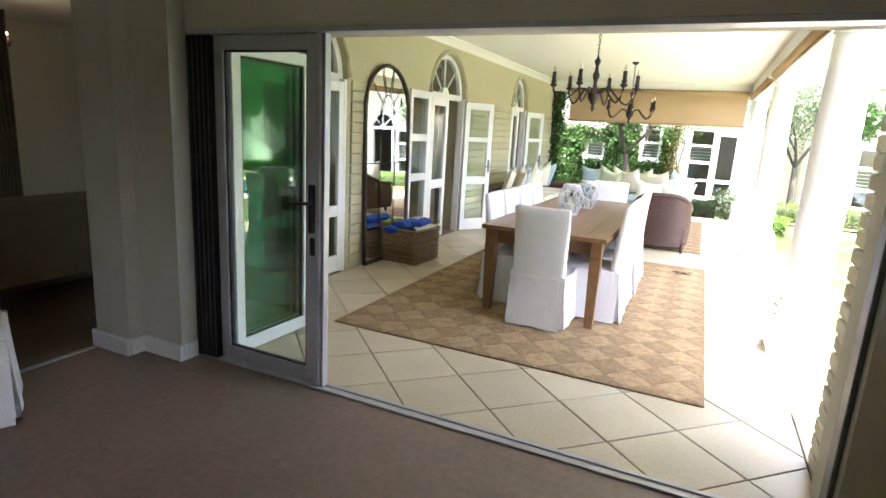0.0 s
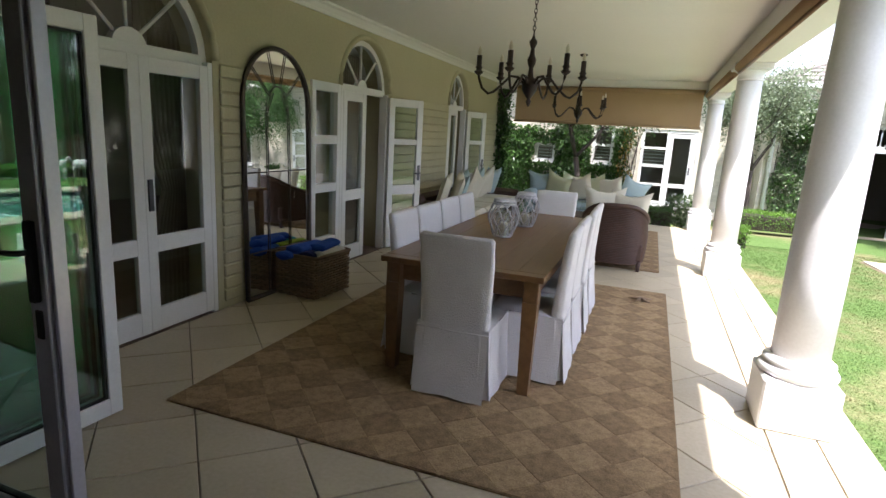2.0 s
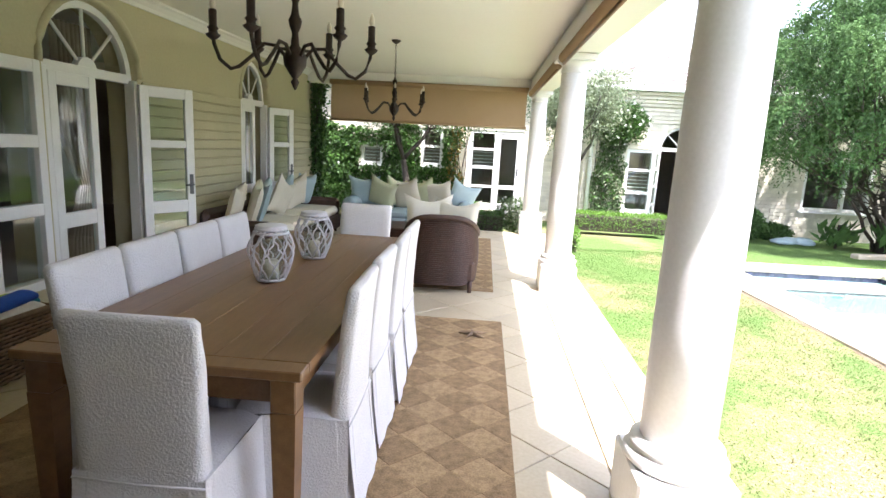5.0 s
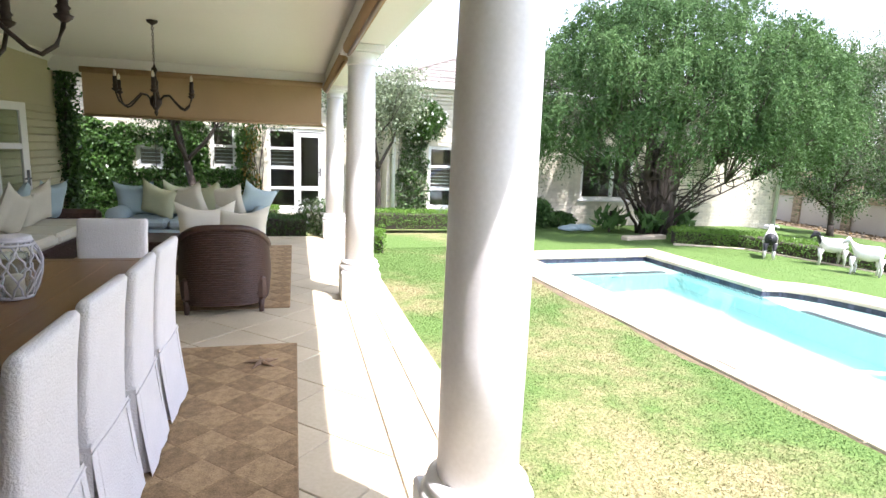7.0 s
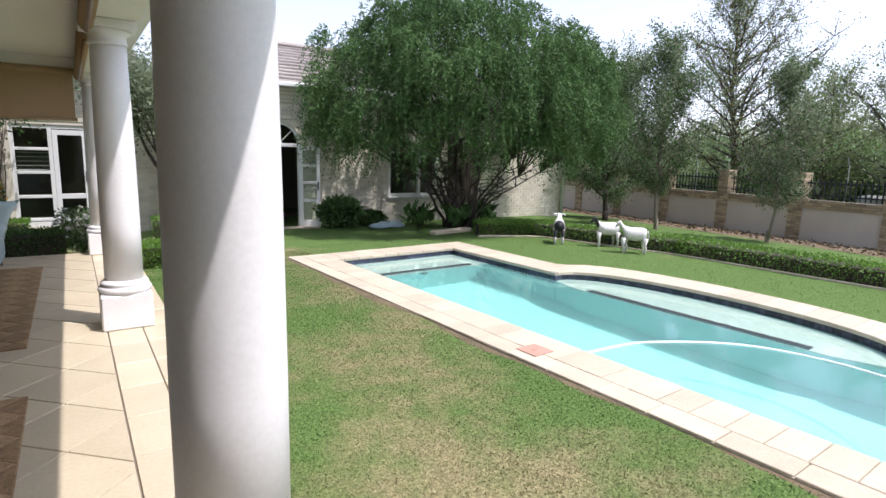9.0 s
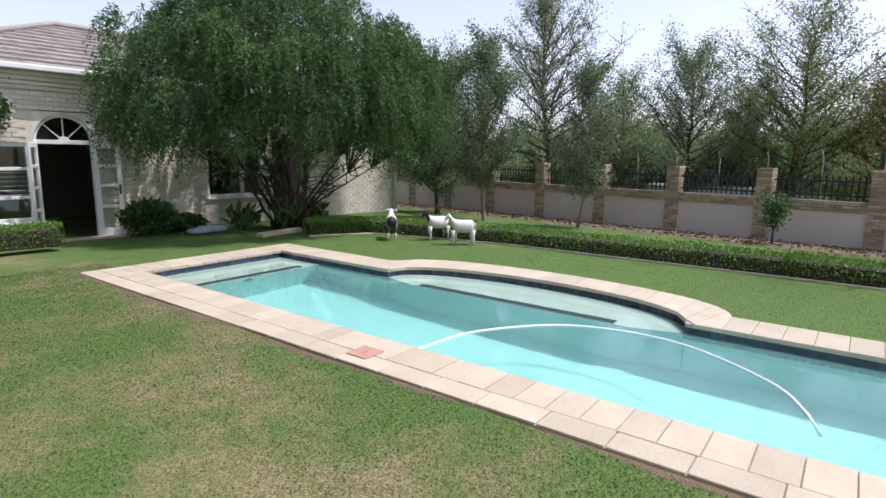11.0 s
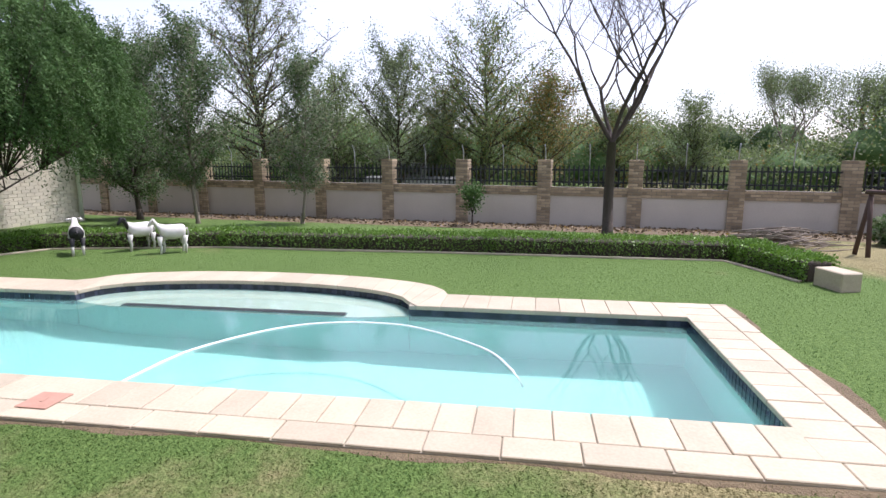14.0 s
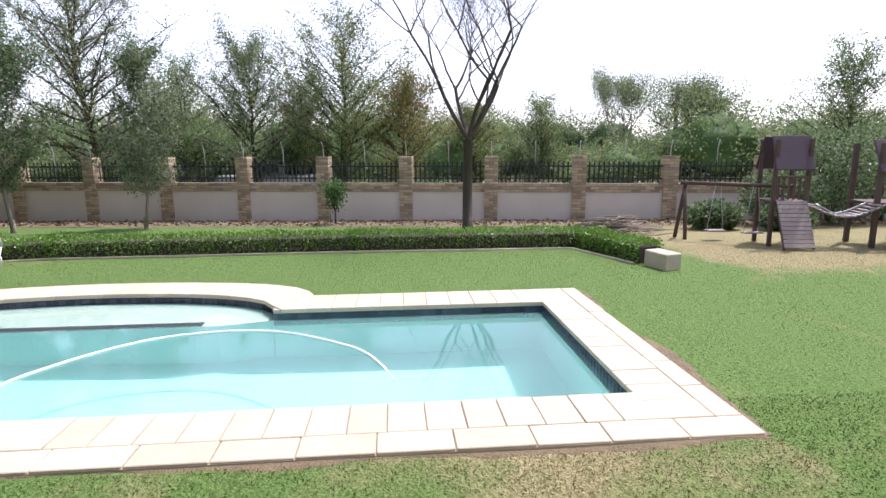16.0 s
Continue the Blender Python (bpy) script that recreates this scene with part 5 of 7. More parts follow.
# soft blue chair end beside the far sofa
cf = thing("coffee_table", "low dark wicker coffee table on the rug", "table", m=pose(-1.3, 10.2, 0))
part("tabletop", Geo().box((-0.5, -0.35, 0.37), (0.5, 0.35, 0.41), c=0.012), "wicker_dark", cf)
part("body", Geo().box((-0.44, -0.30, 0.0), (0.44, 0.30, 0.37), c=0.02), "wicker_dark", cf)
jug = thing("glass_jug", "clear glass jug standing on the coffee table", "jug", m=pose(-1.0, 10.2, 0.41))
part("bowl", Geo().lathe([(0.05, 0.0), (0.075, 0.05), (0.07, 0.12), (0.05, 0.17), (0.06, 0.20)], 20), "pane", jug)
part("ear", Geo().tube([(0.055, 0, 0.17), (0.11, 0, 0.16), (0.11, 0, 0.08), (0.07, 0, 0.05)], 0.006, 6), "pane", jug)

# ---- starfish on the rug ----
st = Geo()
for k in range(5):
    a = 2 * math.pi * k / 5 + 0.4
    st.tube([(0, 0, 0.012), (0.06 * math.cos(a), 0.06 * math.sin(a), 0.012), (0.125 * math.cos(a + 0.08), 0.125 * math.sin(a + 0.08), 0.006)], [0.02, 0.012, 0.003], 6)
sf0 = part("starfish", st, "wicker")
sf0.matrix_world = pose(-0.03, 7.02, 0.016)
tagged(sf0, "dried brown starfish lying on the sisal rug", "ornament")

# ---- canvas roller blinds ----
def blind_end():
    b = thing("roller_blind", "tan canvas roller blind half lowered at the veranda's end", "blind")
    x0, x1, y = -2.86, 0.64, 12.80
    g, n, m = Geo(), 40, 10
    vs, fs = [], []
    for j in range(m + 1):
        z = 1.89 + 0.62 * j / m
        for i in range(n + 1):
            x = x0 + (x1 - x0) * i / n
            vs.append((x, y + 0.012 * noise.noise(Vector((x * 2.2, z * 2.5, 0))) + 0.006 * math.sin(x * 5 + z * 6), z))
    fs = [(j * (n + 1) + i, j * (n + 1) + i + 1, (j + 1) * (n + 1) + i + 1, (j + 1) * (n + 1) + i) for j in range(m) for i in range(n)]
    g.add(vs, fs, True)
    part("canvas", g, "blind", b)
    part("bottom_bar", Geo().tube([(x0 - 0.02, y, 1.87), (x1 + 0.02, y, 1.885)], 0.022, 8), "blind", b)
    part("roller", Geo().tube([(x0 - 0.02, y, 2.53), (x1 + 0.02, y, 2.53)], 0.045, 10), "blind", b)


blind_end()
for ya, yb in ((3.15, 4.62), (5.06, 8.58), (9.03, 12.55)):
    b = thing("roller_blind", "tan canvas roller blind rolled up under the beam between columns", "blind", "side blinds")
    part("roll", Geo().tube([(0.70, ya, 2.455), (0.70, yb, 2.455)], 0.055, 12), "blind", b)
    part("bottom_bar", Geo().tube([(0.70, ya, 2.40), (0.70, yb, 2.395)], 0.016, 8), "table", b)
# downlight in the ceiling
dl = part("downlight", Geo().lathe([(0.045, -0.012), (0.05, -0.006), (0.05, 0.0)], 16), "white")
dl.matrix_world = pose(-0.25, 4.6, CEIL)
tagged(dl, "small round white ceiling light, switched off", "ceiling light")
build_tiles()

# ---- foliage ----
rng = np.random.default_rng(7)


def leaf_mesh(name, p, d, L, W, mats, share=None):
    """One mesh of diamond leaves at points p (N,3), along unit directions d, of length L and width W (arrays or numbers)."""
    n = len(p)
    L = np.broadcast_to(np.asarray(L, float), (n,)) * rng.uniform(0.7, 1.3, n)
    W = np.broadcast_to(np.asarray(W, float), (n,)) * rng.uniform(0.7, 1.3, n)
    r = rng.normal(size=(n, 3))
    s = np.cross(d, r)
    s /= np.linalg.norm(s, axis=1)[:, None] + 1e-9
    nrm = np.cross(d, s)
    v = np.empty((n, 4, 3))
    v[:, 0] = p
    v[:, 1] = p + d * (L * 0.45)[:, None] + s * (W / 2)[:, None] + nrm * (W * 0.15)[:, None]
    v[:, 2] = p + d * L[:, None]
    v[:, 3] = p + d * (L * 0.45)[:, None] - s * (W / 2)[:, None] + nrm * (W * 0.15)[:, None]
    me = bpy.data.meshes.new(name)
    me.vertices.add(n * 4)
    me.vertices.foreach_set("co", v.reshape(-1))
    me.loops.add(n * 4)
    me.loops.foreach_set("vertex_index", np.arange(n * 4, dtype=np.int32))
    me.polygons.add(n)
    me.polygons.foreach_set("loop_start", np.arange(0, n * 4, 4, dtype=np.int32))
    me.polygons.foreach_set("loop_total", np.full(n, 4, dtype=np.int32))
    for m in mats:
        me.materials.append(M[m])
    if len(mats) > 1:
        me.polygons.foreach_set("material_index", rng.choice(len(mats), n, p=share).astype(np.int32))
    me.update(calc_edges=True)
    return me


def unit(a):
    return a / (np.linalg.norm(a, axis=1)[:, None] + 1e-9)


def rand_dirs(n, bias=(0, 0, 0), k=1.0):
    return unit(rng.normal(size=(n, 3)) * k + np.array(bias))


def leaves(name, parent, p, d, L, W, mats, share=None, label=""):
    ob = new(name, leaf_mesh(name, p, d, L, W, mats, share))
    if parent:
        ob.parent = parent
    if label:
        tagged(ob, label)
    return ob


def grow(g, p, d, L, r, depth, tips, spread=0.6, up=0.1, kids=(2, 3), shrink=0.72, n=6, seg=4):
    """Grows a branch with side branches into g and collects its tips."""
    pts, rad = [Vector(p)], [r]
    q, dd = Vector(p), Vector(d).normalized()
    r1 = r * 0.76
    for i in range(seg):
        dd = (dd + Vector((random.uniform(-1, 1), random.uniform(-1, 1), random.uniform(-0.6, 1) * 0.6)) * 0.13 + Vector((0, 0, up * 0.25))).normalized()
        q = q + dd * (L / seg)
        pts.append(q.copy())
        rad.append(r + (r1 - r) * (i + 1) / seg)
    g.tube(pts, rad, n if depth > 2 else 4)
    if depth == 0:
        tips.append((q, dd))
        return
    if depth < 4:
        tips.append((pts[len(pts) // 2], dd)); tips.append((q, dd))
    for k in range(random.randint(*kids)):
        side = Vector((random.uniform(-1, 1), random.uniform(-1, 1), random.uniform(-0.25, 0.7)))
        nd = (dd + side * spread * 1.35).normalized()
        start = pts[-1] if k < 2 else pts[random.randint(len(pts) // 2, len(pts) - 1)]
        grow(g, start, nd, L * shrink * random.uniform(0.8, 1.15), r1 * (0.82 if k == 0 else 0.66), depth - 1, tips, spread, up, kids, shrink, n, seg)


def tree(name, label, x, y, z, trunk_h, r, L, depth, leaf, count, size, spread=0.6, up=0.15, bark="bark", clump=0.4, lean=(0, 0, 1), kids=(2, 3), share=None, seed=1, shrink=0.72, droop=0.0, m=GARDEN, limb=0.62, limbs=(3, 4)):
    random.seed(seed)
    t = thing(name, label, "tree", m=m @ pose(x, y, z))
    g, tips = Geo(), []
    g.lathe([(r * 1.7, -0.1), (r * 1.25, 0.08), (r * 1.05, 0.3)], 10)
    top = Vector((lean[0], lean[1], lean[2])) * trunk_h
    g.tube([(0, 0, 0.0), tuple(top * 0.4 + Vector((0.02, 0.01, 0))), tuple(top)], [r * 1.15, r, r * 0.85], 10)
    nl = random.randint(*limbs)
    for k in range(nl):
        a = 2 * math.pi * k / nl + random.random()
        grow(g, top, (math.cos(a) * spread * 0.9, math.sin(a) * spread * 0.9, 1.0), L, r * limb, depth, tips, spread, up, kids, shrink)
    part("trunk", g, bark, t)
    if count and leaf:
        c = np.array([list(q) for q, _ in tips])
        pick = c[rng.integers(0, len(c), count)] + rng.normal(size=(count, 3)) * clump * np.array([1, 1, 0.8])
        leaves("crown", t, pick, rand_dirs(count, (0, 0, -droop)), size, size * 0.5, leaf, share)
    return t


def leader_tree(name, label, x, y, z, H, r, W, h0, leaf, count, size, bark="bark", share=None, seed=1, top=1.0, loose=0.09, m=GARDEN):
    """A tree with one leader and rising side branches from low on the stem; leaves sit along branches and twigs up to the share top."""
    random.seed(seed)
    t = thing(name, label, "tree", m=m @ pose(x, y, z))
    g, anchors = Geo(), []
    g.lathe([(r * 1.7, -0.1), (r * 1.2, 0.08), (r * 1.0, 0.3)], 10)
    pts = [(0.0, 0.0, 0.0)]
    for i in range(1, 11):
        pts.append((pts[-1][0] + random.uniform(-0.022, 0.022) * H, pts[-1][1] + random.uniform(-0.022, 0.022) * H, H * i / 10))
    g.tube(pts, [r * (1 - 0.093 * i) for i in range(11)], 8)
    nb = int(26 + 5 * H)
    for k in range(nb):
        f = h0 + (0.99 - h0) * ((k + random.random()) / nb)
        i = min(9, int(f * 10))
        u = f * 10 - i
        p = Vector(pts[i]).lerp(Vector(pts[i + 1]), u)
        q = (f - h0) / (1 - h0)
        L = W * (0.45 + 0.70 * min(1.0, 1.35 * (1 - q)) ** 0.9) * (0.55 + 0.45 * min(1, q * 4)) * random.uniform(0.6, 1.25)
        a, el = k * 2.399 + random.uniform(-0.4, 0.4), random.uniform(0.2, 0.85) + 0.25 * q
        d = Vector((math.cos(a) * math.cos(el), math.sin(a) * math.cos(el), math.sin(el)))
        line = [p]
        for j in range(5):
            d = (d + Vector((random.uniform(-1, 1), random.uniform(-1, 1), random.uniform(-0.5, 1))) * 0.16).normalized()
            line.append(line[-1] + d * (L / 5) * 1.25)
        rb = r * (1 - 0.9 * f) * 0.42 + 0.006
        g.tube([tuple(v) for v in line], [rb * (1 - 0.17 * j) for j in range(6)], 5)
        for j in range(1, 6):
            for _ in range(3):
                e = line[j] + (d + Vector((random.uniform(-1, 1), random.uniform(-1, 1), random.uniform(-0.5, 0.9))) * 1.1).normalized() * L * random.uniform(0.16, 0.38)
                mid = (line[j] + e) / 2 + Vector((0, 0, random.uniform(-0.03, 0.05)))
                g.tube([tuple(line[j]), tuple(mid), tuple(e)], [rb * 0.3 + 0.002, rb * 0.2 + 0.0015, 0.0015], 4)
                if f < top or random.random() < 0.25:
                    anchors += [tuple(mid), tuple(e), tuple(line[j])]
    part("trunk", g, bark, t)
    c = np.array(anchors)
    p = c[rng.integers(0, len(c), count)] + rng.normal(size=(count, 3)) * loose
    leaves("crown", t, p, rand_dirs(count, (0, 0, -0.2)), size, size * 0.5, leaf, share)
    return t


def hedge(label, path, w, h, count, m=GARDEN, mats=("leaf_hedge",), name="hedge"):
    """A clipped hedge along a path of (x, y): a dark core of twigs under a coat of small leaves."""
    t = thing(name, label, "hedge", m=m)
    core, P, D = Geo(), [], []
    tot = sum(math.hypot(b[0] - a[0], b[1] - a[1]) for a, b in zip(path, path[1:]))
    for a, b in zip(path, path[1:]):
        L = math.hypot(b[0] - a[0], b[1] - a[1])
        u = np.array([(b[0] - a[0]) / L, (b[1] - a[1]) / L, 0])
        v = np.array([-u[1], u[0], 0])
        zz = ground_z(*a) if m is GARDEN else -0.07
        n = int(count * L / tot)
        k = int(n * 0.45)
        s = rng.uniform(-w * 0.2, L + w * 0.2, n)
        face = rng.random(n)
        o = np.where(face < 0.45, rng.uniform(-w / 2, w / 2, n), np.where(rng.random(n) < 0.5, w / 2, -w / 2) + rng.normal(size=n) * 0.012)
        hz = np.where(face < 0.45, h + rng.normal(size=n) * 0.02, h * rng.random(n) ** 0.8)
        bump = np.array([0.035 * noise.noise(Vector((si * 1.8, oi, 3))) for si, oi in zip(s, o)])
        pp = np.array([a[0], a[1], zz]) + s[:, None] * u + (o + bump * np.sign(o))[:, None] * v + np.array([0, 0, 1]) * (hz + bump)[:, None]
        out = unit(np.where((face < 0.45)[:, None], np.array([0, 0, 1.0]), np.sign(o)[:, None] * v) + rng.normal(size=(n, 3)) * 0.6)
        P.append(pp); D.append(out)
        cm = Matrix(((u[0], v[0], 0, a[0]), (u[1], v[1], 0, a[1]), (0, 0, 1, zz), (0, 0, 0, 1)))
        core.box((-w * 0.1, -w / 2 + 0.035, -0.02), (L + w * 0.1, w / 2 - 0.035, h - 0.035), m=cm, c=0.02)
    part("twig_core", core, "bark", t)
    leaves("foliage", t, np.vstack(P), np.vstack(D), 0.038, 0.024, list(mats))
    return t


def bush(name, label, x, y, z, rx, ry, h, count, mats, size, m=GARDEN, flowers=0):
    t = thing(name, label, "shrub", m=m @ pose(x, y, z))
    g = Geo()
    random.seed(int(abs(x * 100 + y * 10)))
    for k in range(9):
        a = 2 * math.pi * k / 9
        g.tube([(0, 0, 0), (rx * 0.3 * math.cos(a), ry * 0.3 * math.sin(a), h * 0.4), (rx * 0.7 * math.cos(a), ry * 0.7 * math.sin(a), h * 0.75)], [0.02, 0.012, 0.005], 5)
    part("stems", g, "bark", t)
    d = rand_dirs(count)
    rr = rng.random(count) ** 0.4
    w = 1 + 0.25 * np.array([noise.noise(Vector(v) * 2.2 + Vector((x, y, 0))) for v in d])
    p = d * (rr * w)[:, None] * np.array([rx, ry, h / 2]) + np.array([0, 0, h / 2])
    p[:, 2] = np.maximum(p[:, 2], 0.02)
    leaves("foliage", t, p, unit(d + rng.normal(size=(count, 3)) * 0.7), size, size * 0.55, list(mats))
    if flowers:
        for v in rand_dirs(flowers, (0, -0.5, 0.4)):
            o = v * np.array([rx, ry, h / 2]) * 1.02 + np.array([0, 0, h / 2])
            petals = rand_dirs(6, tuple(v * 0.8))
            leaves("blossom", t, np.tile(o, (6, 1)), petals, 0.045, 0.04, ["flower"])
    return t


# ---- broad feathery shade tree ----
def shade_tree():
    random.seed(11)
    bx, by = 8.95, 13.75
    t = thing("shade_tree", "broad multi-stemmed shade tree with drooping feathery green foliage", "tree", m=GARDEN @ pose(bx, by, ground_z(bx, by)))
    rx, ry, zc, rz = 3.7, 3.0, 2.98, 2.25
    n = 560
    d = rand_dirs(n, (0, -0.15, 0.05))
    d[:, 2] = np.where(d[:, 2] < -0.6, -d[:, 2] * 0.5, d[:, 2])
    d = unit(d)
    wob = 1 + 0.13 * np.array([noise.noise(Vector(v) * 2.6) for v in d])
    rad = np.where(rng.random(n) < 0.7, rng.uniform(0.84, 1.0, n), rng.uniform(0.40, 0.85, n)) * wob
    c = d * rad[:, None] * np.array([rx, ry, rz]) + np.array([0.0, 0.0, zc])
    c[:, 0] += 0.25
    g = Geo()
    stems = []
    for k in range(34):
        a = 2 * math.pi * k / 17 + random.uniform(-0.2, 0.2)
        core = k < 17
        q = 0.30 if core else 0.46
        b = (q * math.cos(a) * random.random() ** 0.5, q * math.sin(a) * random.random() ** 0.5, -0.05)
        w = random.uniform(0.02, 0.28) if core else random.uniform(0.7, 1.9)
        top = random.uniform(1.6, 2.3) if core else random.uniform(1.25, 1.9)
        r0 = random.uniform(0.10, 0.16) if core else random.uniform(0.025, 0.05)
        pts = []
        for i in range(8):
            f = i / 7
            o = w * f ** 1.5
            wig = (0.03 if core else 0.09) * (1 if 0 < i else 0)
            pts.append((b[0] + o * math.cos(a) + random.uniform(-wig, wig), b[1] + 0.85 * o * math.sin(a) + random.uniform(-wig, wig), b[2] + (top - b[2]) * (f ** 0.8) + random.uniform(-wig, wig) * 0.4))
        g.tube(pts, [r0 * (1 - 0.085 * i) for i in range(8)], 8)
        stems.append((pts[7], r0 * 0.4)); stems.append((pts[5], r0 * 0.5))
        for i in range(3, 8):
            for _ in range(2):
                e = [pts[i][0] + random.uniform(-0.5, 0.5), pts[i][1] + random.uniform(-0.5, 0.5), pts[i][2] + random.uniform(-0.1, 0.4)]
                mid = [(pts[i][z] + e[z]) / 2 + random.uniform(-0.07, 0.07) for z in range(3)]
                g.tube([pts[i], tuple(mid), tuple(e)], [0.014, 0.01, 0.005], 4)
    for k in range(0, n, 2):
        e, r0 = min(stems, key=lambda s: (s[0][0] - c[k][0]) ** 2 + (s[0][1] - c[k][1]) ** 2 + (s[0][2] - c[k][2]) ** 2)
        q = [e[i] * 0.5 + c[k][i] * 0.5 + random.uniform(-0.15, 0.15) for i in range(3)]
        g.tube([e, q, tuple(c[k])], [min(r0, 0.022), 0.012, 0.005], 4)
    part("trunk", g, "bark", t)
    P, D = [], []
    for k in range(n):
        ns = 14
        out = np.array([d[k][0], d[k][1], 0.25])
        for s in range(ns):
            L = rng.uniform(0.4, 1.05)
            o = c[k] + rng.normal(size=3) * np.array([0.13, 0.13, 0.09])
            h = unit((out + rng.normal(size=3) * 0.6)[None])[0]
            m = 34
            f = np.linspace(0, 1, m)
            line = o + (h * 0.45 * L)[None] * f[:, None] + np.array([0, 0, -0.95 * L])[None] * (f ** 2)[:, None] + np.array([0, 0, 0.16 * L])[None] * f[:, None]
            P.append(line + rng.normal(size=(m, 3)) * 0.010)
            D.append(unit(rng.normal(size=(m, 3)) * 0.55 + np.array([h[0] * 0.4, h[1] * 0.4, -0.35])))
    leaves("crown", t, np.vstack(P), np.vstack(D), 0.072, 0.022, ["leaf_tree"])


shade_tree()

# ---- boundary wall with pillars and palisade ----
def boundary():
    w = thing("wall_boundary", "plastered boundary wall with buff brick pillars and black steel palisade", "wall", kind="structure")
    a, b = Vector((18.10, 12.03)), Vector((14.95, -3.78))
    u = (b - a).normalized()
    sp = (b - a).length / 7
    ang = math.degrees(math.atan2(u.y, u.x))
    w.matrix_world = GARDEN @ Matrix.Translation((a.x, a.y, 0)) @ pose(0, 0, 0, 0, 0, ang)
    k0, k1 = -5, 12
    zb, zc, zt, zf, zp = -0.75, 0.38, 0.62, 1.18, 1.33
    part("plaster_panels", Geo().box((k0 * sp, -0.10, zb), (k1 * sp, 0.10, zc)), "plaster", w)
    part("mortar_band", Geo().box((k0 * sp, -0.115, zc), (k1 * sp, 0.115, zt - 0.01)), "mortar", w)
    rest = Geo()
    one = {}
    def brick(x0, x1, y0, y1, z, near):
        if near:
            key = round(x1 - x0, 3), round(y1 - y0, 3)
            if key not in one:
                one[key] = Geo().box((0, 0, 0), (x1 - x0, y1 - y0, 0.062), c=0.005).mesh("brick", M["face_brick"])
            ob = new("brick", one[key]); ob.parent = w
            ob.location = (x0, y0, z)
        else:
            rest.box((x0, y0, z), (x1, y1, z + 0.062))
    for r in range(3):
        x = k0 * sp + (0.12 if r % 2 else 0)
        while x < k1 * sp:
            brick(x, x + 0.22, -0.128, 0.128, zc + 0.006 + r * 0.076, False)
            x += 0.232
    for k in range(k0, k1 + 1):
        part("pillar_core", Geo().box((k * sp - 0.165, -0.165, zb), (k * sp + 0.165, 0.165, zp - 0.01)), "mortar", w)
        z, r = -0.6, 0
        while z < zp - 0.06:
            o = 0.0 if r % 2 else 0.115
            near = 3 <= k <= 5
            for x0, x1 in ((-0.175, 0.055 - o + 0.0), (0.067 - o, 0.175)):
                if x1 - x0 > 0.03:
                    brick(k * sp + x0, k * sp + x1, -0.175, 0.175, z, near)
            z += 0.0745; r += 1
    part("bricks", rest, "face_brick", w, kind="stuff")
    for k in range(k0, k1):
        f = part("palisade", Geo().box((k * sp + 0.18, -0.02, zt + 0.10), ((k + 1) * sp - 0.18, 0.02, zt + 0.14)).box((k * sp + 0.18, -0.02, zf - 0.14), ((k + 1) * sp - 0.18, 0.02, zf - 0.10)), "steel_black", w)
        pal = Geo()
        x = k * sp + 0.24
        while x < (k + 1) * sp - 0.2:
            pal.prism([(x, -0.025), (x + 0.045, -0.025), (x + 0.0225, -0.045)], zt + 0.02, zf - 0.04)
            pal.add([(x, -0.025, zf - 0.04), (x + 0.045, -0.025, zf - 0.04), (x + 0.0225, -0.03, zf + 0.03)], [(0, 1, 2)])
            x += 0.125
        part("pales", pal, "steel_black", f, kind="stuff")
        for xx in (k * sp, (k + 0.5) * sp):
            base = zp - 0.02 if xx == k * sp else zt
            part("fence_stay", Geo().tube([(xx, 0.0, base), (xx, 0.0, 1.52), (xx, -0.12, 1.72)], 0.014, 6), "galv", w)
    # soil bed in front
    L = 16 * sp
    bed = Geo()
    vs, fs = [], []
    n = 70
    for i in range(n + 1):
        for j in range(4):
            x = k0 * sp + L * i / n
            y = -0.10 - j * 0.62 - (0.15 * noise.noise(Vector((x * 0.6, 0, 5))) if j == 3 else 0)
            p = GARDEN.inverted() @ (w.matrix_world @ Vector((x, y, 0)))
            vs.append((x, y, ground_z(p.x, p.y) + (0.03 if j < 3 else 0.006) + 0.02 * noise.noise(Vector((x * 2, y * 2, 0)))))
    fs = [(i * 4 + j, (i + 1) * 4 + j, (i + 1) * 4 + j + 1, i * 4 + j + 1) for i in range(n) for j in range(3)]
    bed.add(vs, fs, True)
    soil = structure("flower_bed", bed, "soil", "bare soil and leaf litter below the boundary wall")
    soil.matrix_world = w.matrix_world
    # litter
    cnt = 5000
    px, py = rng.uniform(k0 * sp, k1 * sp, cnt), -rng.uniform(0.15, 2.0, cnt)
    pz = []
    for x, y in zip(px, py):
        p = GARDEN.inverted() @ (w.matrix_world @ Vector((x, y, 0)))
        pz.append(ground_z(p.x, p.y) + 0.05)
    lit = new("leaf_litter", leaf_mesh("leaf_litter", np.column_stack([px, py, pz]), unit(rng.normal(size=(cnt, 3)) * np.array([1, 1, 0.2])), 0.09, 0.05, ["soil", "leaf_gold", "bark_pale"], [0.78, 0.08, 0.14]))
    lit.matrix_world = w.matrix_world
    tagged(lit, "dry fallen leaves on the soil bed", "leaves", kind="stuff")


boundary()

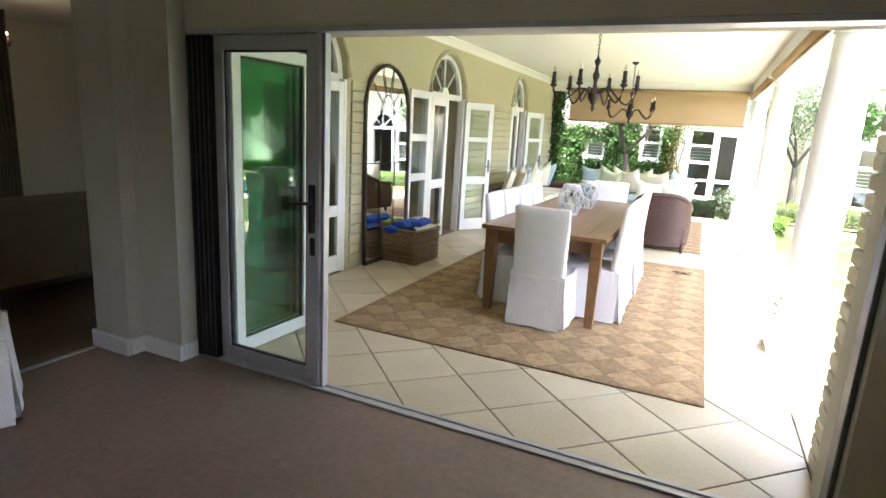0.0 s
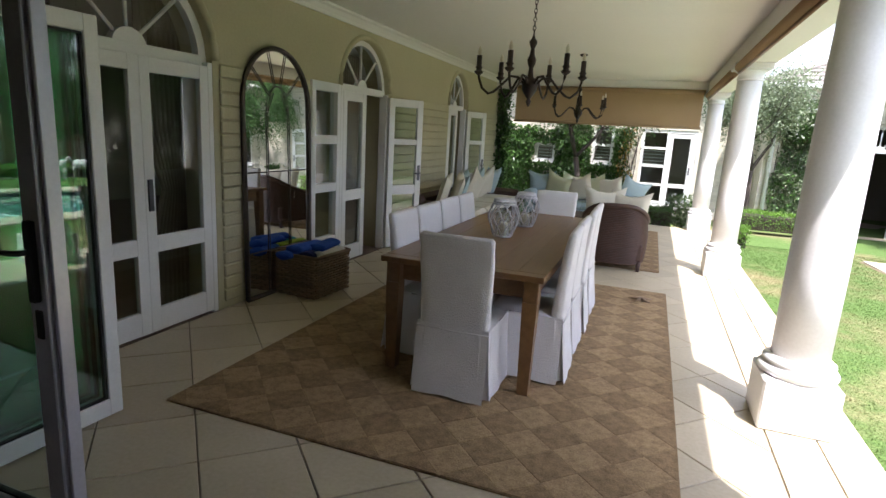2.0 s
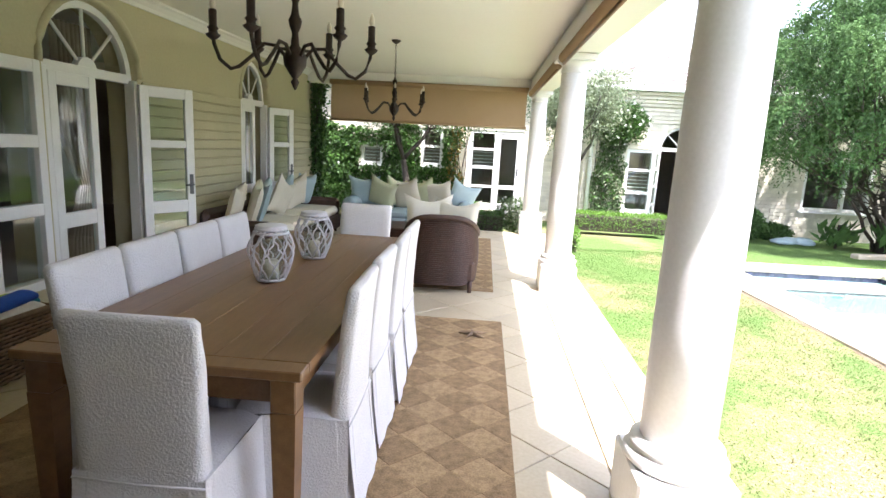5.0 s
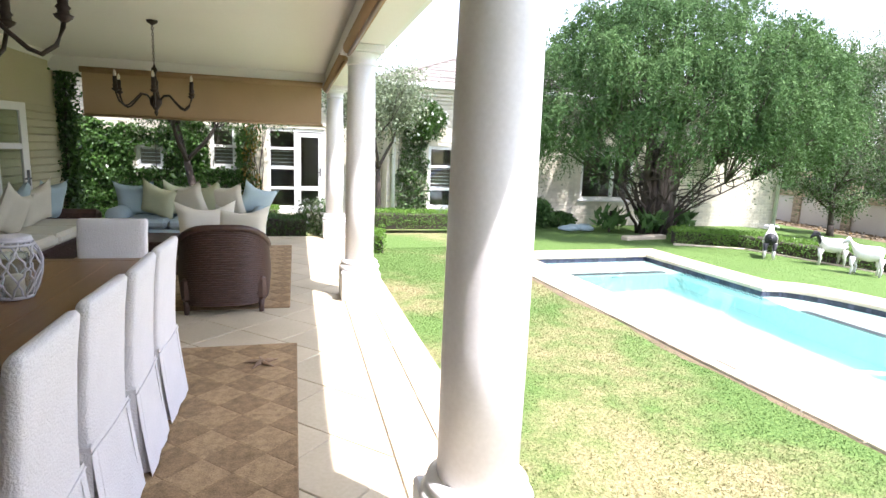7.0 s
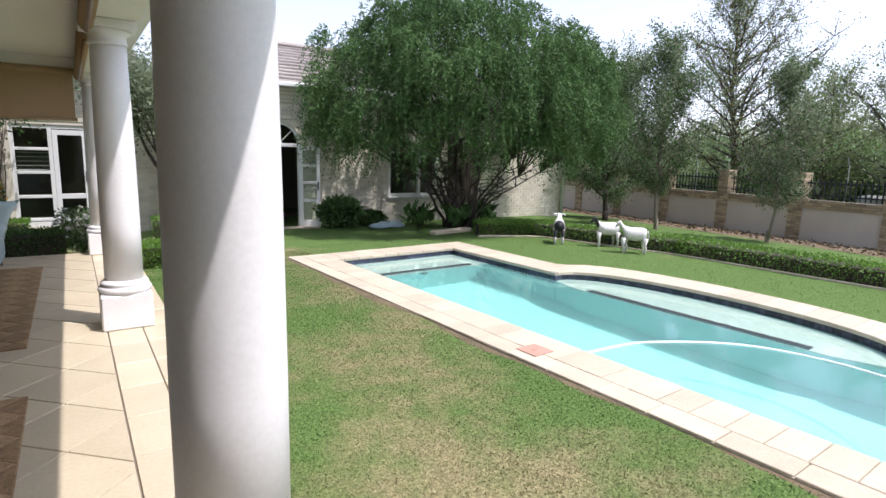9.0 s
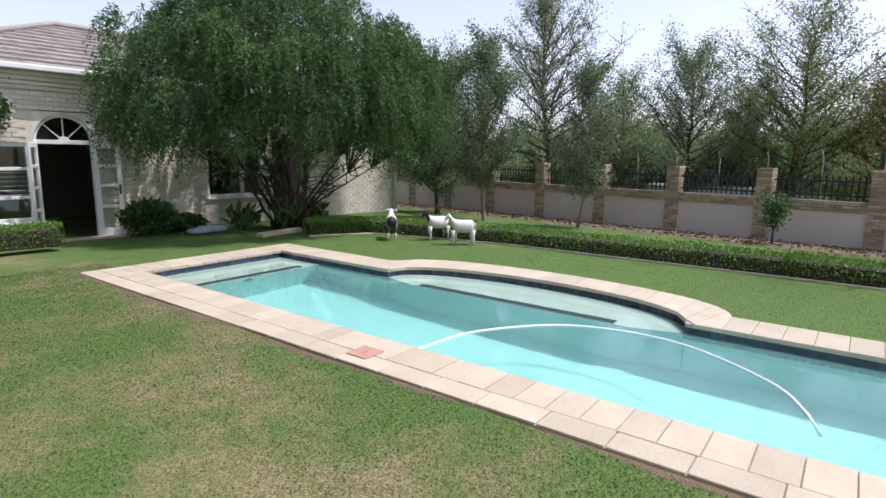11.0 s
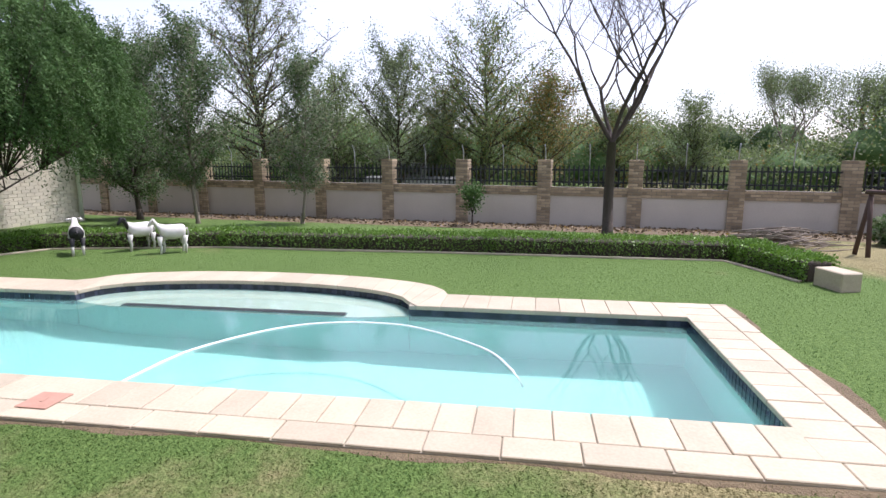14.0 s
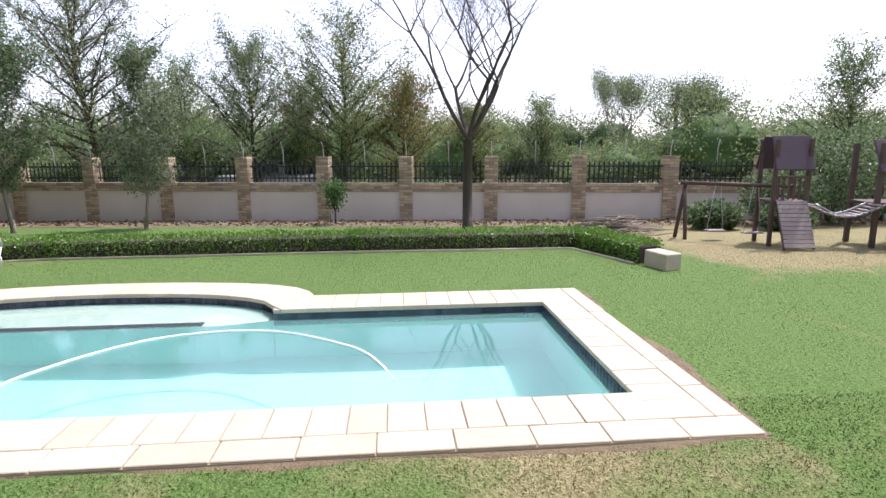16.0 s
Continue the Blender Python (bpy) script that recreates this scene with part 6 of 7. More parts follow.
# ---- hedges and edging ----
hedge("long low clipped box hedge along the lawn", [(9.25, 11.45), (9.85, 8.5), (9.93, 4.0), (9.88, 0.35)], 0.45, 0.27, 21000)
hedge("short clipped box hedge turning in at its end", [(9.75, 0.25), (8.45, -0.16)], 0.42, 0.27, 5000)
hedge("low clipped box hedge by the shade tree", [(8.15, 12.1), (9.2, 11.65)], 0.42, 0.27, 5000)
g = Geo()
for a, b in (((9.02, 11.2), (9.60, 8.5)), ((9.60, 8.5), (9.67, 4.0)), ((9.67, 4.0), (9.60, 0.55)), ((9.60, 0.55), (8.32, 0.08)), ((7.9, 11.85), (9.02, 11.2))):
    L = math.hypot(b[0] - a[0], b[1] - a[1])
    g.box((0, -0.035, -0.05), (L, 0.035, 0.022), m=Matrix.Translation((a[0], a[1], -0.07)) @ pose(0, 0, 0, 0, 0, math.degrees(math.atan2(b[1] - a[1], b[0] - a[0]))), c=0.006)
structure("lawn_edging", g, "coping", "pale concrete edging strip along the hedge", GARDEN)
blk = part("stone_block", Geo().box((-0.21, -0.13, -0.05), (0.21, 0.13, 0.22), c=0.012), "coping")
blk.matrix_world = GARDEN @ pose(8.06, -0.20, -0.07, 0, 0, 15)
tagged(blk, "pale stone end block of the hedge edging", "block")

# ---- trees ----
YT, LT = "slender young tree with grey-green leaves and pale trunk", "full green tree growing inside the boundary wall"
leader_tree("young_tree", YT, 14.4, 12.0, -0.33, 4.7, 0.05, 1.15, 0.17, ["leaf_grey", "leaf_tree"], 24000, 0.065, "bark_pale", [0.5, 0.5], 3)
leader_tree("young_tree", YT, 15.1, 9.4, -0.38, 4.1, 0.045, 0.85, 0.19, ["leaf_grey", "leaf_tree"], 15000, 0.065, "bark_pale", [0.7, 0.3], 4)
leader_tree("leafy_tree", LT, 15.6, 14.6, -0.40, 4.6, 0.08, 1.5, 0.12, ["leaf_tree", "leaf_grey"], 32000, 0.075, "bark", [0.6, 0.4], 5, loose=0.14)
leader_tree("leafy_tree", LT, 15.2, 17.2, -0.40, 4.8, 0.08, 1.6, 0.12, ["leaf_tree", "leaf_grey"], 28000, 0.075, "bark", [0.6, 0.4], 15, loose=0.14)
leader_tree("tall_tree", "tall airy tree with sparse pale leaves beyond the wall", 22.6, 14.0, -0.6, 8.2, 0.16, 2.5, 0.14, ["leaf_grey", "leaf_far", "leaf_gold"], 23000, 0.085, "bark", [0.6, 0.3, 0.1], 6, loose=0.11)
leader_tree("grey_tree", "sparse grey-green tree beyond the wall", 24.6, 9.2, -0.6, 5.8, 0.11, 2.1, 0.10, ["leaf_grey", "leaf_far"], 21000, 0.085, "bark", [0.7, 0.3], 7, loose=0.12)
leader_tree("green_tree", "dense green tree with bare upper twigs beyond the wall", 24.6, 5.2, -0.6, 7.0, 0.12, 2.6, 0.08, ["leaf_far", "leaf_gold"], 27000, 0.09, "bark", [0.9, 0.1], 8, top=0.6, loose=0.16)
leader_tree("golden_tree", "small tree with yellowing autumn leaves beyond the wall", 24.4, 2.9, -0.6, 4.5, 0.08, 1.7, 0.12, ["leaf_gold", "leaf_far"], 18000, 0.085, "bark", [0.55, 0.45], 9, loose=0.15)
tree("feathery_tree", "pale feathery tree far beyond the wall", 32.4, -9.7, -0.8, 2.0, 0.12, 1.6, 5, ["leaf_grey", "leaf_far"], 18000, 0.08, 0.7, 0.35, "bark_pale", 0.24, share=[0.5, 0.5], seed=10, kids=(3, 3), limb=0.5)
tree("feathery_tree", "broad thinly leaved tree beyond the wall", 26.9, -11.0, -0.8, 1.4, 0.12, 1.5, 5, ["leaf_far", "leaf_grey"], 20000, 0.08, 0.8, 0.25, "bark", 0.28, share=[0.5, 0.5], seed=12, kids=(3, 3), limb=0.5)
tree("bare_tree", "large leafless tree with an open fan of branches", 13.3, 1.72, -0.28, 2.0, 0.105, 1.4, 8, ["leaf_gold"], 1500, 0.04, 0.84, 0.11, "bark", 0.10, kids=(2, 3), seed=22, shrink=0.765, limb=0.47, limbs=(5, 5))
tree("sapling", "small leafy sapling in the soil bed", 15.35, 4.85, -0.40, 0.35, 0.022, 0.32, 2, ["leaf_tree"], 900, 0.09, 0.45, 0.5, "bark", 0.10, seed=13)
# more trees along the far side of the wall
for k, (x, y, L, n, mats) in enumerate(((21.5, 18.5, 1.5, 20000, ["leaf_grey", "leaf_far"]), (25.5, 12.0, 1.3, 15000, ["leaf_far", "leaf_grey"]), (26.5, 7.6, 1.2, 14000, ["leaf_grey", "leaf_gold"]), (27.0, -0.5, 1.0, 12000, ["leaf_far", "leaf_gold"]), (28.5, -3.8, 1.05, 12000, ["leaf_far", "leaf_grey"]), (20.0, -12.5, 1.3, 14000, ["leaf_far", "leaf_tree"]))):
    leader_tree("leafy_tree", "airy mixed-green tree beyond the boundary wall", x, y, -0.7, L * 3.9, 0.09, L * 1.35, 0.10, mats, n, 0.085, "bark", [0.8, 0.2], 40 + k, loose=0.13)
# truck parked beyond the fence
tk = thing("parked_truck", "pale pick-up truck parked beyond the boundary fence", "truck", m=GARDEN @ pose(26.0, 8.6, -0.7, 0, 0, 95))
part("body", Geo().box((-2.2, -0.8, 0.55), (2.2, 0.8, 1.15), c=0.08), "galv", tk)
part("cab", Geo().box((-0.6, -0.75, 1.15), (1.0, 0.75, 1.75), c=0.18), "galv", tk)
part("side_window", Geo().box((-0.45, -0.762, 1.28), (0.85, 0.762, 1.62), c=0.05), "black_paint", tk)
for x in (-1.4, 1.4):
    for y in (-0.72, 0.72):
        part("wheel", Geo().lathe([(0.2, -0.1), (0.36, -0.1), (0.38, 0.0), (0.36, 0.1), (0.2, 0.1)], 18, m=pose(x, y, 0.38, 90)), "black_paint", tk)
random.seed(3)


def woods():
    """Low scrub and far woods beyond the boundary."""
    P, D, S = [], [], []
    core = Geo()
    spots = []
    for k in range(64):
        a = radians(-62 + 125 * k / 63 + random.uniform(-1, 1))
        dist = random.uniform(27, 36)
        spots.append((1 + dist * math.cos(a), 3.4 + dist * math.sin(a), random.uniform(1.6, 3.4), random.uniform(1.1, 2.7)))
    for k in range(54):
        a = radians(-62 + 125 * k / 53 + random.uniform(-1, 1))
        dist = random.uniform(44, 70)
        spots.append((1 + dist * math.cos(a), 3.4 + dist * math.sin(a), random.uniform(3.0, 6.0), random.uniform(1.7, 3.6)))
    for x, y, r, h in spots:
        n = int(2100 + 560 * r)
        d = rand_dirs(n, (0, 0, 0.5))
        rr = 0.62 + 0.38 * rng.random(n) ** 0.7
        w = 1 + np.array([0.35 * noise.noise(Vector(v) * 2.5 + Vector((x, y, 0))) + 0.25 * noise.noise(Vector(v) * 8 + Vector((x, y, 3))) for v in d])
        P.append(d * (rr * w)[:, None] * np.array([r, r, h]) + np.array([x, y, h * 0.75 - 0.7]))
        ring = []
        for i in range(1, 9):
            for j in range(18):
                v = Vector((math.cos(j * 0.349) * math.sin(i * 0.25), math.sin(j * 0.349) * math.sin(i * 0.25), math.cos(i * 0.25)))
                q = 0.60 * (1 + 0.35 * noise.noise(v * 2.5 + Vector((x, y, 0))) + 0.25 * noise.noise(v * 8 + Vector((x, y, 3))))
                ring.append((x + v.x * q * r, y + v.y * q * r, v.z * q * h + h * 0.75 - 0.7))
        core.add(ring, [(i * 18 + j, i * 18 + (j + 1) % 18, i * 18 + 18 + (j + 1) % 18, i * 18 + 18 + j) for i in range(7) for j in range(18)] + [tuple(range(18))], True)
        D.append(d); S.append(np.full(n, 0.085 + 0.015 * r))
    s = np.concatenate(S)
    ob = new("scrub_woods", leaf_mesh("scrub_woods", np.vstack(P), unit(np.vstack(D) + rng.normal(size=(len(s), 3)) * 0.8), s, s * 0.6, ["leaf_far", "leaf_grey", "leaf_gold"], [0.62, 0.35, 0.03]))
    ob.matrix_world = GARDEN
    mass = part("woods_inner", core, "leaf_tree", ob)
    tagged(ob, "dense scrub and low woods beyond the wall", "woods", kind="stuff")


woods()
for x, y, h in ((29.4, -11.4, 4.7), (33.0, -15.0, 4.4)):
    p = thing("utility_pole", "dark wooden utility pole with a crossarm beyond the wall", "pole", "utility poles", GARDEN @ pose(x, y, -0.8))
    part("post", Geo().tube([(0, 0, 0), (0, 0, h + 0.8)], [0.12, 0.09], 8), "bark", p)
    part("crossarm", Geo().box((-0.05, -0.55, h - 0.2), (0.05, 0.55, h - 0.1), c=0.01), "bark", p)
    part("ring", Geo().tube([(0.05, 0.3 * math.cos(i * 0.628), h - 0.05 + 0.3 * math.sin(i * 0.628)) for i in range(11)], 0.03, 5), "steel_black", p)
# brush pile
random.seed(9)
bp = thing("brush_pile", "heap of cut dry branches lying on the ground", "branches", m=GARDEN @ pose(11.6, -0.95, ground_z(11.6, -0.95), 0, 0, -78))
g = Geo()
for k in range(110):
    x, y = random.gauss(0, 0.35), random.gauss(0, 0.22)
    a = random.gauss(0, 0.35)
    L = random.uniform(0.4, 1.1)
    z = 0.03 + 0.32 * max(0, 1 - (x / 0.9) ** 2 - (y / 0.45) ** 2) * random.random()
    g.tube([(x - L / 2 * math.cos(a), y - L / 2 * math.sin(a), z), (x, y, z + 0.06 * random.random()), (x + L / 2 * math.cos(a), y + L / 2 * math.sin(a), z + random.uniform(-0.02, 0.1))], [0.014, 0.012, 0.006], 5)
part("sticks", g, "bark_pale", bp, kind="stuff")


# ---- white sheep statues ----
def sheep_statue(m, dark, label):
    g = Geo()
    n = 14
    secs = [(-0.30, 0.02, 0.36), (-0.28, 0.09, 0.36), (-0.20, 0.125, 0.35), (-0.05, 0.135, 0.34), (0.10, 0.13, 0.345), (0.20, 0.115, 0.37), (0.26, 0.08, 0.42), (0.30, 0.06, 0.47), (0.33, 0.055, 0.51), (0.37, 0.055, 0.52), (0.42, 0.042, 0.49), (0.46, 0.028, 0.465), (0.47, 0.008, 0.46)]
    vs = []
    for x, r, z in secs:
        for i in range(n):
            a = 2 * math.pi * i / n
            w = 1 + 0.05 * noise.noise(Vector((x * 14, math.cos(a) * 3, math.sin(a) * 3)))
            vs.append((x * 0.70, r * 0.82 * w * math.cos(a), z + r * 0.9 * w * math.sin(a)))
    fs = [(k * n + i, k * n + (i + 1) % n, (k + 1) * n + (i + 1) % n, (k + 1) * n + i) for k in range(len(secs) - 1) for i in range(n)]
    g.add(vs, fs, True)
    for x, y in ((-0.16, -0.07), (-0.19, 0.07), (0.12, -0.07), (0.17, 0.07)):
        g.tube([(x, y, 0.28), (x + 0.01, y, 0.15), (x - 0.01, y, 0.13), (x + 0.005, y, 0.0)], [0.045, 0.024, 0.02, 0.018], 8)
    for s in (-1, 1):
        g.tube([(0.255, 0.04 * s, 0.545), (0.245, 0.09 * s, 0.54), (0.24, 0.12 * s, 0.515)], [0.012, 0.02, 0.006], 6)
    g.tube([(-0.22, 0, 0.40), (-0.245, 0, 0.33), (-0.235, 0, 0.26)], [0.02, 0.018, 0.012], 6)
    ob = part("garden_statue", g, "sheep")
    if dark:
        ob.data.materials.append(M["black_paint"])
        for p in ob.data.polygons:
            if (dark == "head" and p.center.x > 0.195 and p.center.z > 0.36) or (dark == "rear" and p.center.x < -0.13 and p.center.z > 0.17):
                p.material_index = 1
    ob.matrix_world = m
    tagged(ob, label, "statue", "sheep statues")


sheep_statue(GARDEN @ pose(8.70, 10.42, -0.075, 0, 0, 44), "rear", "white sheep statue with a dark rump on the lawn")
sheep_statue(GARDEN @ pose(9.22, 9.72, -0.075, 0, 0, 150), "head", "white sheep statue with a black head on the lawn")
sheep_statue(GARDEN @ pose(9.05, 9.02, -0.075, 0, 0, 128), "", "plain white sheep statue on the lawn")


# ---- play equipment ----
def play():
    t = thing("play_tower", "dark timber play tower with a ramp and roof panel", "play tower", m=GARDEN @ pose(9.4, -2.95, -0.07, 0, 0, -100) @ Matrix.Diagonal((0.82, 0.82, 1.0, 1.0)))
    for x in (-0.31, 0.31):
        for y in (0.0, 0.62):
            part("post", Geo().box((x - 0.035, y - 0.035, 0), (x + 0.035, y + 0.035, 1.72), c=0.006), "play_wood", t)
    part("platform", Geo().box((-0.34, -0.03, 0.70), (0.34, 0.65, 0.74), c=0.004), "play_wood", t)
    part("roof_panel", Geo().box((-0.36, -0.30, -0.015), (0.36, 0.30, 0.015), m=pose(0, 0.02, 1.50, 62, 0, 0), c=0.006), "play_roof", t, "dark purple roof panel")
    part("roof_panel", Geo().box((-0.36, -0.30, -0.015), (0.36, 0.30, 0.015), m=pose(0, 0.60, 1.50, -62, 0, 0), c=0.006), "play_roof", t, "dark purple roof panel")
    for k in range(6):
        x = -0.25 + 0.10 * k
        part("slat", Geo().box((x - 0.02, -0.04, 0.76), (x + 0.02, -0.02, 1.10), c=0.003), "play_wood", t)
    part("top_rail", Geo().box((-0.33, -0.05, 1.10), (0.33, 0.0, 1.14), c=0.004), "play_wood", t)
    ramp = part("ramp", Geo().box((-0.28, -0.42, 0.0), (-0.25, 0.42, 0.05), m=pose(0, -0.26, 0.36, 56, 0, 0)).box((0.25, -0.42, 0.0), (0.28, 0.42, 0.05), m=pose(0, -0.26, 0.36, 56, 0, 0)), "play_wood", t)
    for k in range(11):
        part("board", Geo().box((-0.28, -0.42 + 0.077 * k, 0.052), (0.28, -0.42 + 0.077 * k + 0.068, 0.072), m=pose(0, -0.26, 0.36, 56, 0, 0), c=0.004), "ramp_wood", ramp)
    s = thing("swing_frame", "dark timber swing frame with two seats", "swing", m=GARDEN @ pose(10.5, -1.75, -0.09))
    for dx in (-0.18, 0.18):
        part("leg", Geo().tube([(dx, 0.0, 0), (-dx * 0.1, -0.04, 1.03)], 0.035, 8), "play_wood", s)
    part("beam", Geo().tube([(0, 0.05, 1.0), (-1.0, -1.35, 0.98)], 0.035, 8), "play_wood", s)
    for f in (0.35, 0.68):
        x, y = -1.0 * f, 0.05 - 1.4 * f
        sw = part("seat", Geo().box((x - 0.08, y - 0.16, 0.18), (x + 0.08, y + 0.16, 0.20), c=0.006), "ramp_wood", s)
        for dy in (-0.15, 0.15):
            part("rope", Geo().tube([(x, y + dy * 0.3, 0.98), (x, y + dy, 0.19)], 0.006, 5), "galv", sw)
    t2 = thing("slide_tower", "dark timber tower with a blue plastic slide", "slide", m=GARDEN @ pose(9.05, -4.55, -0.07, 0, 0, -100))
    for x in (-0.35, 0.35):
        for y in (0.0, 0.65):
            part("post", Geo().box((x - 0.035, y - 0.035, 0), (x + 0.035, y + 0.035, 1.65), c=0.006), "play_wood", t2)
    part("roof_panel", Geo().box((-0.40, -0.28, -0.015), (0.40, 0.28, 0.015), m=pose(0, 0.05, 1.45, 62, 0, 0), c=0.006), "play_roof", t2)
    part("platform", Geo().box((-0.38, -0.03, 0.68), (0.38, 0.68, 0.72), c=0.004), "play_wood", t2)
    sl = Geo()
    vs, fs = [], []
    for i in range(13):
        f = i / 12
        y, z = -0.02 - 1.0 * f, 0.72 * (1 - f) ** 1.25 + 0.05
        for x, dz in ((-0.23, 0.12), (-0.21, 0.02), (0, 0), (0.21, 0.02), (0.23, 0.12)):
            vs.append((x, y, z + dz))
    fs = [(i * 5 + k, i * 5 + k + 1, (i + 1) * 5 + k + 1, (i + 1) * 5 + k) for i in range(12) for k in range(4)]
    sl.add(vs, fs, True)
    part("chute", sl, "slide", t2, "blue plastic chute")
    b = thing("rope_bridge", "sagging plank rope bridge between the play towers", "bridge", m=GARDEN)
    for k in range(14):
        f = k / 13
        x, y = 9.35 + (9.08 - 9.35) * f, -3.22 + (-4.15 + 3.22) * f
        z = 0.62 - 0.18 * math.sin(math.pi * f)
        part("plank", Geo().box((-0.2, -0.028, -0.012), (0.2, 0.028, 0.012), m=pose(x, y, z, 0, 0, -16), c=0.003), "ramp_wood", b)
    for o in (-0.18, 0.18):
        part("rope", Geo().tube([(9.35 - 0.27 * i / 12 + o, -3.22 - 0.93 * i / 12, 0.64 - 0.18 * math.sin(math.pi * i / 12)) for i in range(13)], 0.012, 6), "galv", b)


play()
for x, y, rx, h, sd in ((12.2, -3.4, 0.55, 0.6, 1), (12.6, -5.2, 0.8, 1.3, 2), (12.9, -6.6, 0.9, 2.2, 3), (13.2, -8.2, 1.2, 2.6, 4), (11.6, -4.6, 0.5, 0.5, 5)):
    bush("shrub", "leafy green shrub growing by the boundary wall", x, y, ground_z(x, y), rx, rx, h, 5000, ["leaf_tree", "leaf_grey"], 0.085)

# ---- garden wing of the house ----
FY, RY = 17.0, 16.2          # far facade behind the veranda, nearer facade on the garden
GW = -0.27


def coursed_wall(name, label, y, x0, x1, z0, z1, holes, mat="brick_white", th=0.3, near=False):
    """A wall facing the veranda with rows of painted brick; holes are (x0, x1, z0, z1)."""
    g, b = Geo(), Geo()
    xs = sorted({x0, x1, *[v for h in holes for v in h[:2]]})
    for a, c in zip(xs, xs[1:]):
        cut = sorted([(h[2], h[3]) for h in holes if h[0] <= a + 1e-6 and h[1] >= c - 1e-6])
        z = z0
        for lo, hi in cut:
            if lo > z:
                g.box((a, y, z), (c, y + th, lo))
            z = max(z, hi)
        if z < z1:
            g.box((a, y, z), (c, y + th, z1))
    w = structure(name, g, mat, label)
    row, k = 0.086, 0
    z = z0
    while z < z1 - 0.05:
        x = x0 - (0.12 if k % 2 else 0)
        while x < x1:
            a, c = max(x + 0.005, x0), min(x + 0.225, x1)
            if c - a > 0.04 and not any(a < h[1] + 0.01 and c > h[0] - 0.01 and z + row > h[2] and z < h[3] for h in holes):
                d = 0.012 + 0.006 * random.random()
                b.add([(a, y - d, z + 0.008), (c, y - d, z + 0.008), (c, y - d, z + row - 0.006), (a, y - d, z + row - 0.006), (a, y, z + 0.004), (c, y, z + 0.004), (c, y, z + row - 0.002), (a, y, z + row - 0.002)], [(0, 1, 2, 3), (4, 5, 1, 0), (3, 2, 6, 7), (1, 5, 6, 2), (4, 0, 3, 7)])
            x += 0.232
        z += row; k += 1
    part("bricks", b, mat, w, kind="stuff")
    return w


def sash(name, label, y, x0, x1, z0, z1, bars, slats=(), inside=True):
    w = thing(name, label, "window", kind="structure")
    g = Geo().box((x0, y + 0.02, z0), (x0 + 0.07, y + 0.12, z1), c=0.004).box((x1 - 0.07, y + 0.02, z0), (x1, y + 0.12, z1), c=0.004)
    g.box((x0 + 0.066, y + 0.022, z0), (x1 - 0.066, y + 0.118, z0 + 0.07), c=0.004).box((x0 + 0.066, y + 0.022, z1 - 0.07), (x1 - 0.066, y + 0.118, z1), c=0.004)
    for z in bars:
        g.box((x0 + 0.066, y + 0.024, z - 0.03), (x1 - 0.066, y + 0.116, z + 0.03), c=0.004)
    part("window_frame", g, "white", w)
    part("window_sill", Geo().box((x0 - 0.05, y - 0.06, z0 - 0.05), (x1 + 0.05, y + 0.10, z0 - 0.002), c=0.006), "white", w)
    zz = [z0 + 0.07] + list(bars) + [z1 - 0.07]
    for a, b in zip(zz, zz[1:]):
        p = part("pane", Geo().box((x0 + 0.06, y + 0.066, a), (x1 - 0.06, y + 0.072, b)), "pane", w)
        p.visible_shadow = False
    for za, zb in slats:
        s = za
        while s < zb:
            part("blind_slat", Geo().box((x0 + 0.08, y + 0.14, s), (x1 - 0.08, y + 0.17, s + 0.012)), "white", w)
            s += 0.085
    return w


# nearer facade
HOLES_R = [(3.30, 3.95, 0.16, 1.64), (4.02, 5.06, GW, 2.24), (7.38, 8.92, 0.44, 1.62)]
coursed_wall("wall_wing", "cream painted brick garden wing", RY, 2.30, 13.8, GW - 0.4, 2.62, HOLES_R)
g = Geo()
arch_fill(g, 4.02, 5.06, 1.68, 0.52, 2.26, RY, RY + 0.3, axis="x")
structure("wall_wing_arch", g, "brick_white", "brickwork over the arched wing door")
g = Geo().box((13.5, RY + 0.3, GW - 0.6), (13.8, 22.0, 2.62)).box((2.30, RY + 0.3, GW - 0.4), (2.6, FY + 0.3, 2.62))
structure("wall_wing_side", g, "brick_white", "cream painted side wall of the wing")
g = Geo()
for k, (z, d) in enumerate(((2.62, 0.05), (2.70, 0.09), (2.78, 0.14), (2.86, 0.20))):
    g.box((2.30 - d, RY - d, z), (13.8 + d, RY + 0.3, z + 0.078), c=0.008)
    g.box((-7.0, FY - d, z), (2.30 - d - 0.002, FY + 0.3, z + 0.078), c=0.008)
structure("cornice_wing", g, "brick_white", "stepped cream eaves moulding of the wing")
g = Geo().box((2.0, RY - 0.34, 2.94), (14.1, RY - 0.20, 3.05), c=0.02).box((-7.0, FY - 0.34, 2.94), (1.998, FY - 0.20, 3.05), c=0.02)
structure("gutter", g, "white", "white roof gutter")
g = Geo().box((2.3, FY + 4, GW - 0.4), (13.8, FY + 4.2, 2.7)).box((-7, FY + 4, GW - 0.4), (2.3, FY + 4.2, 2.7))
structure("wall_wing_back", g, "dark_room", "back wall of the wing's rooms, its shade put into the colour")
structure("floor_wing", Geo().box((-7, RY + 0.3, GW - 0.3), (13.5, FY + 4, GW - 0.02)), "room_floor", "brown floor of the wing's rooms")
structure("ceiling_wing", Geo().box((-7, FY + 0.02, 2.66), (13.8, FY + 4.2, 2.72)).box((2.32, RY + 0.02, 2.66), (13.78, FY + 0.018, 2.72)), "ceiling", "white ceiling of the wing's rooms")


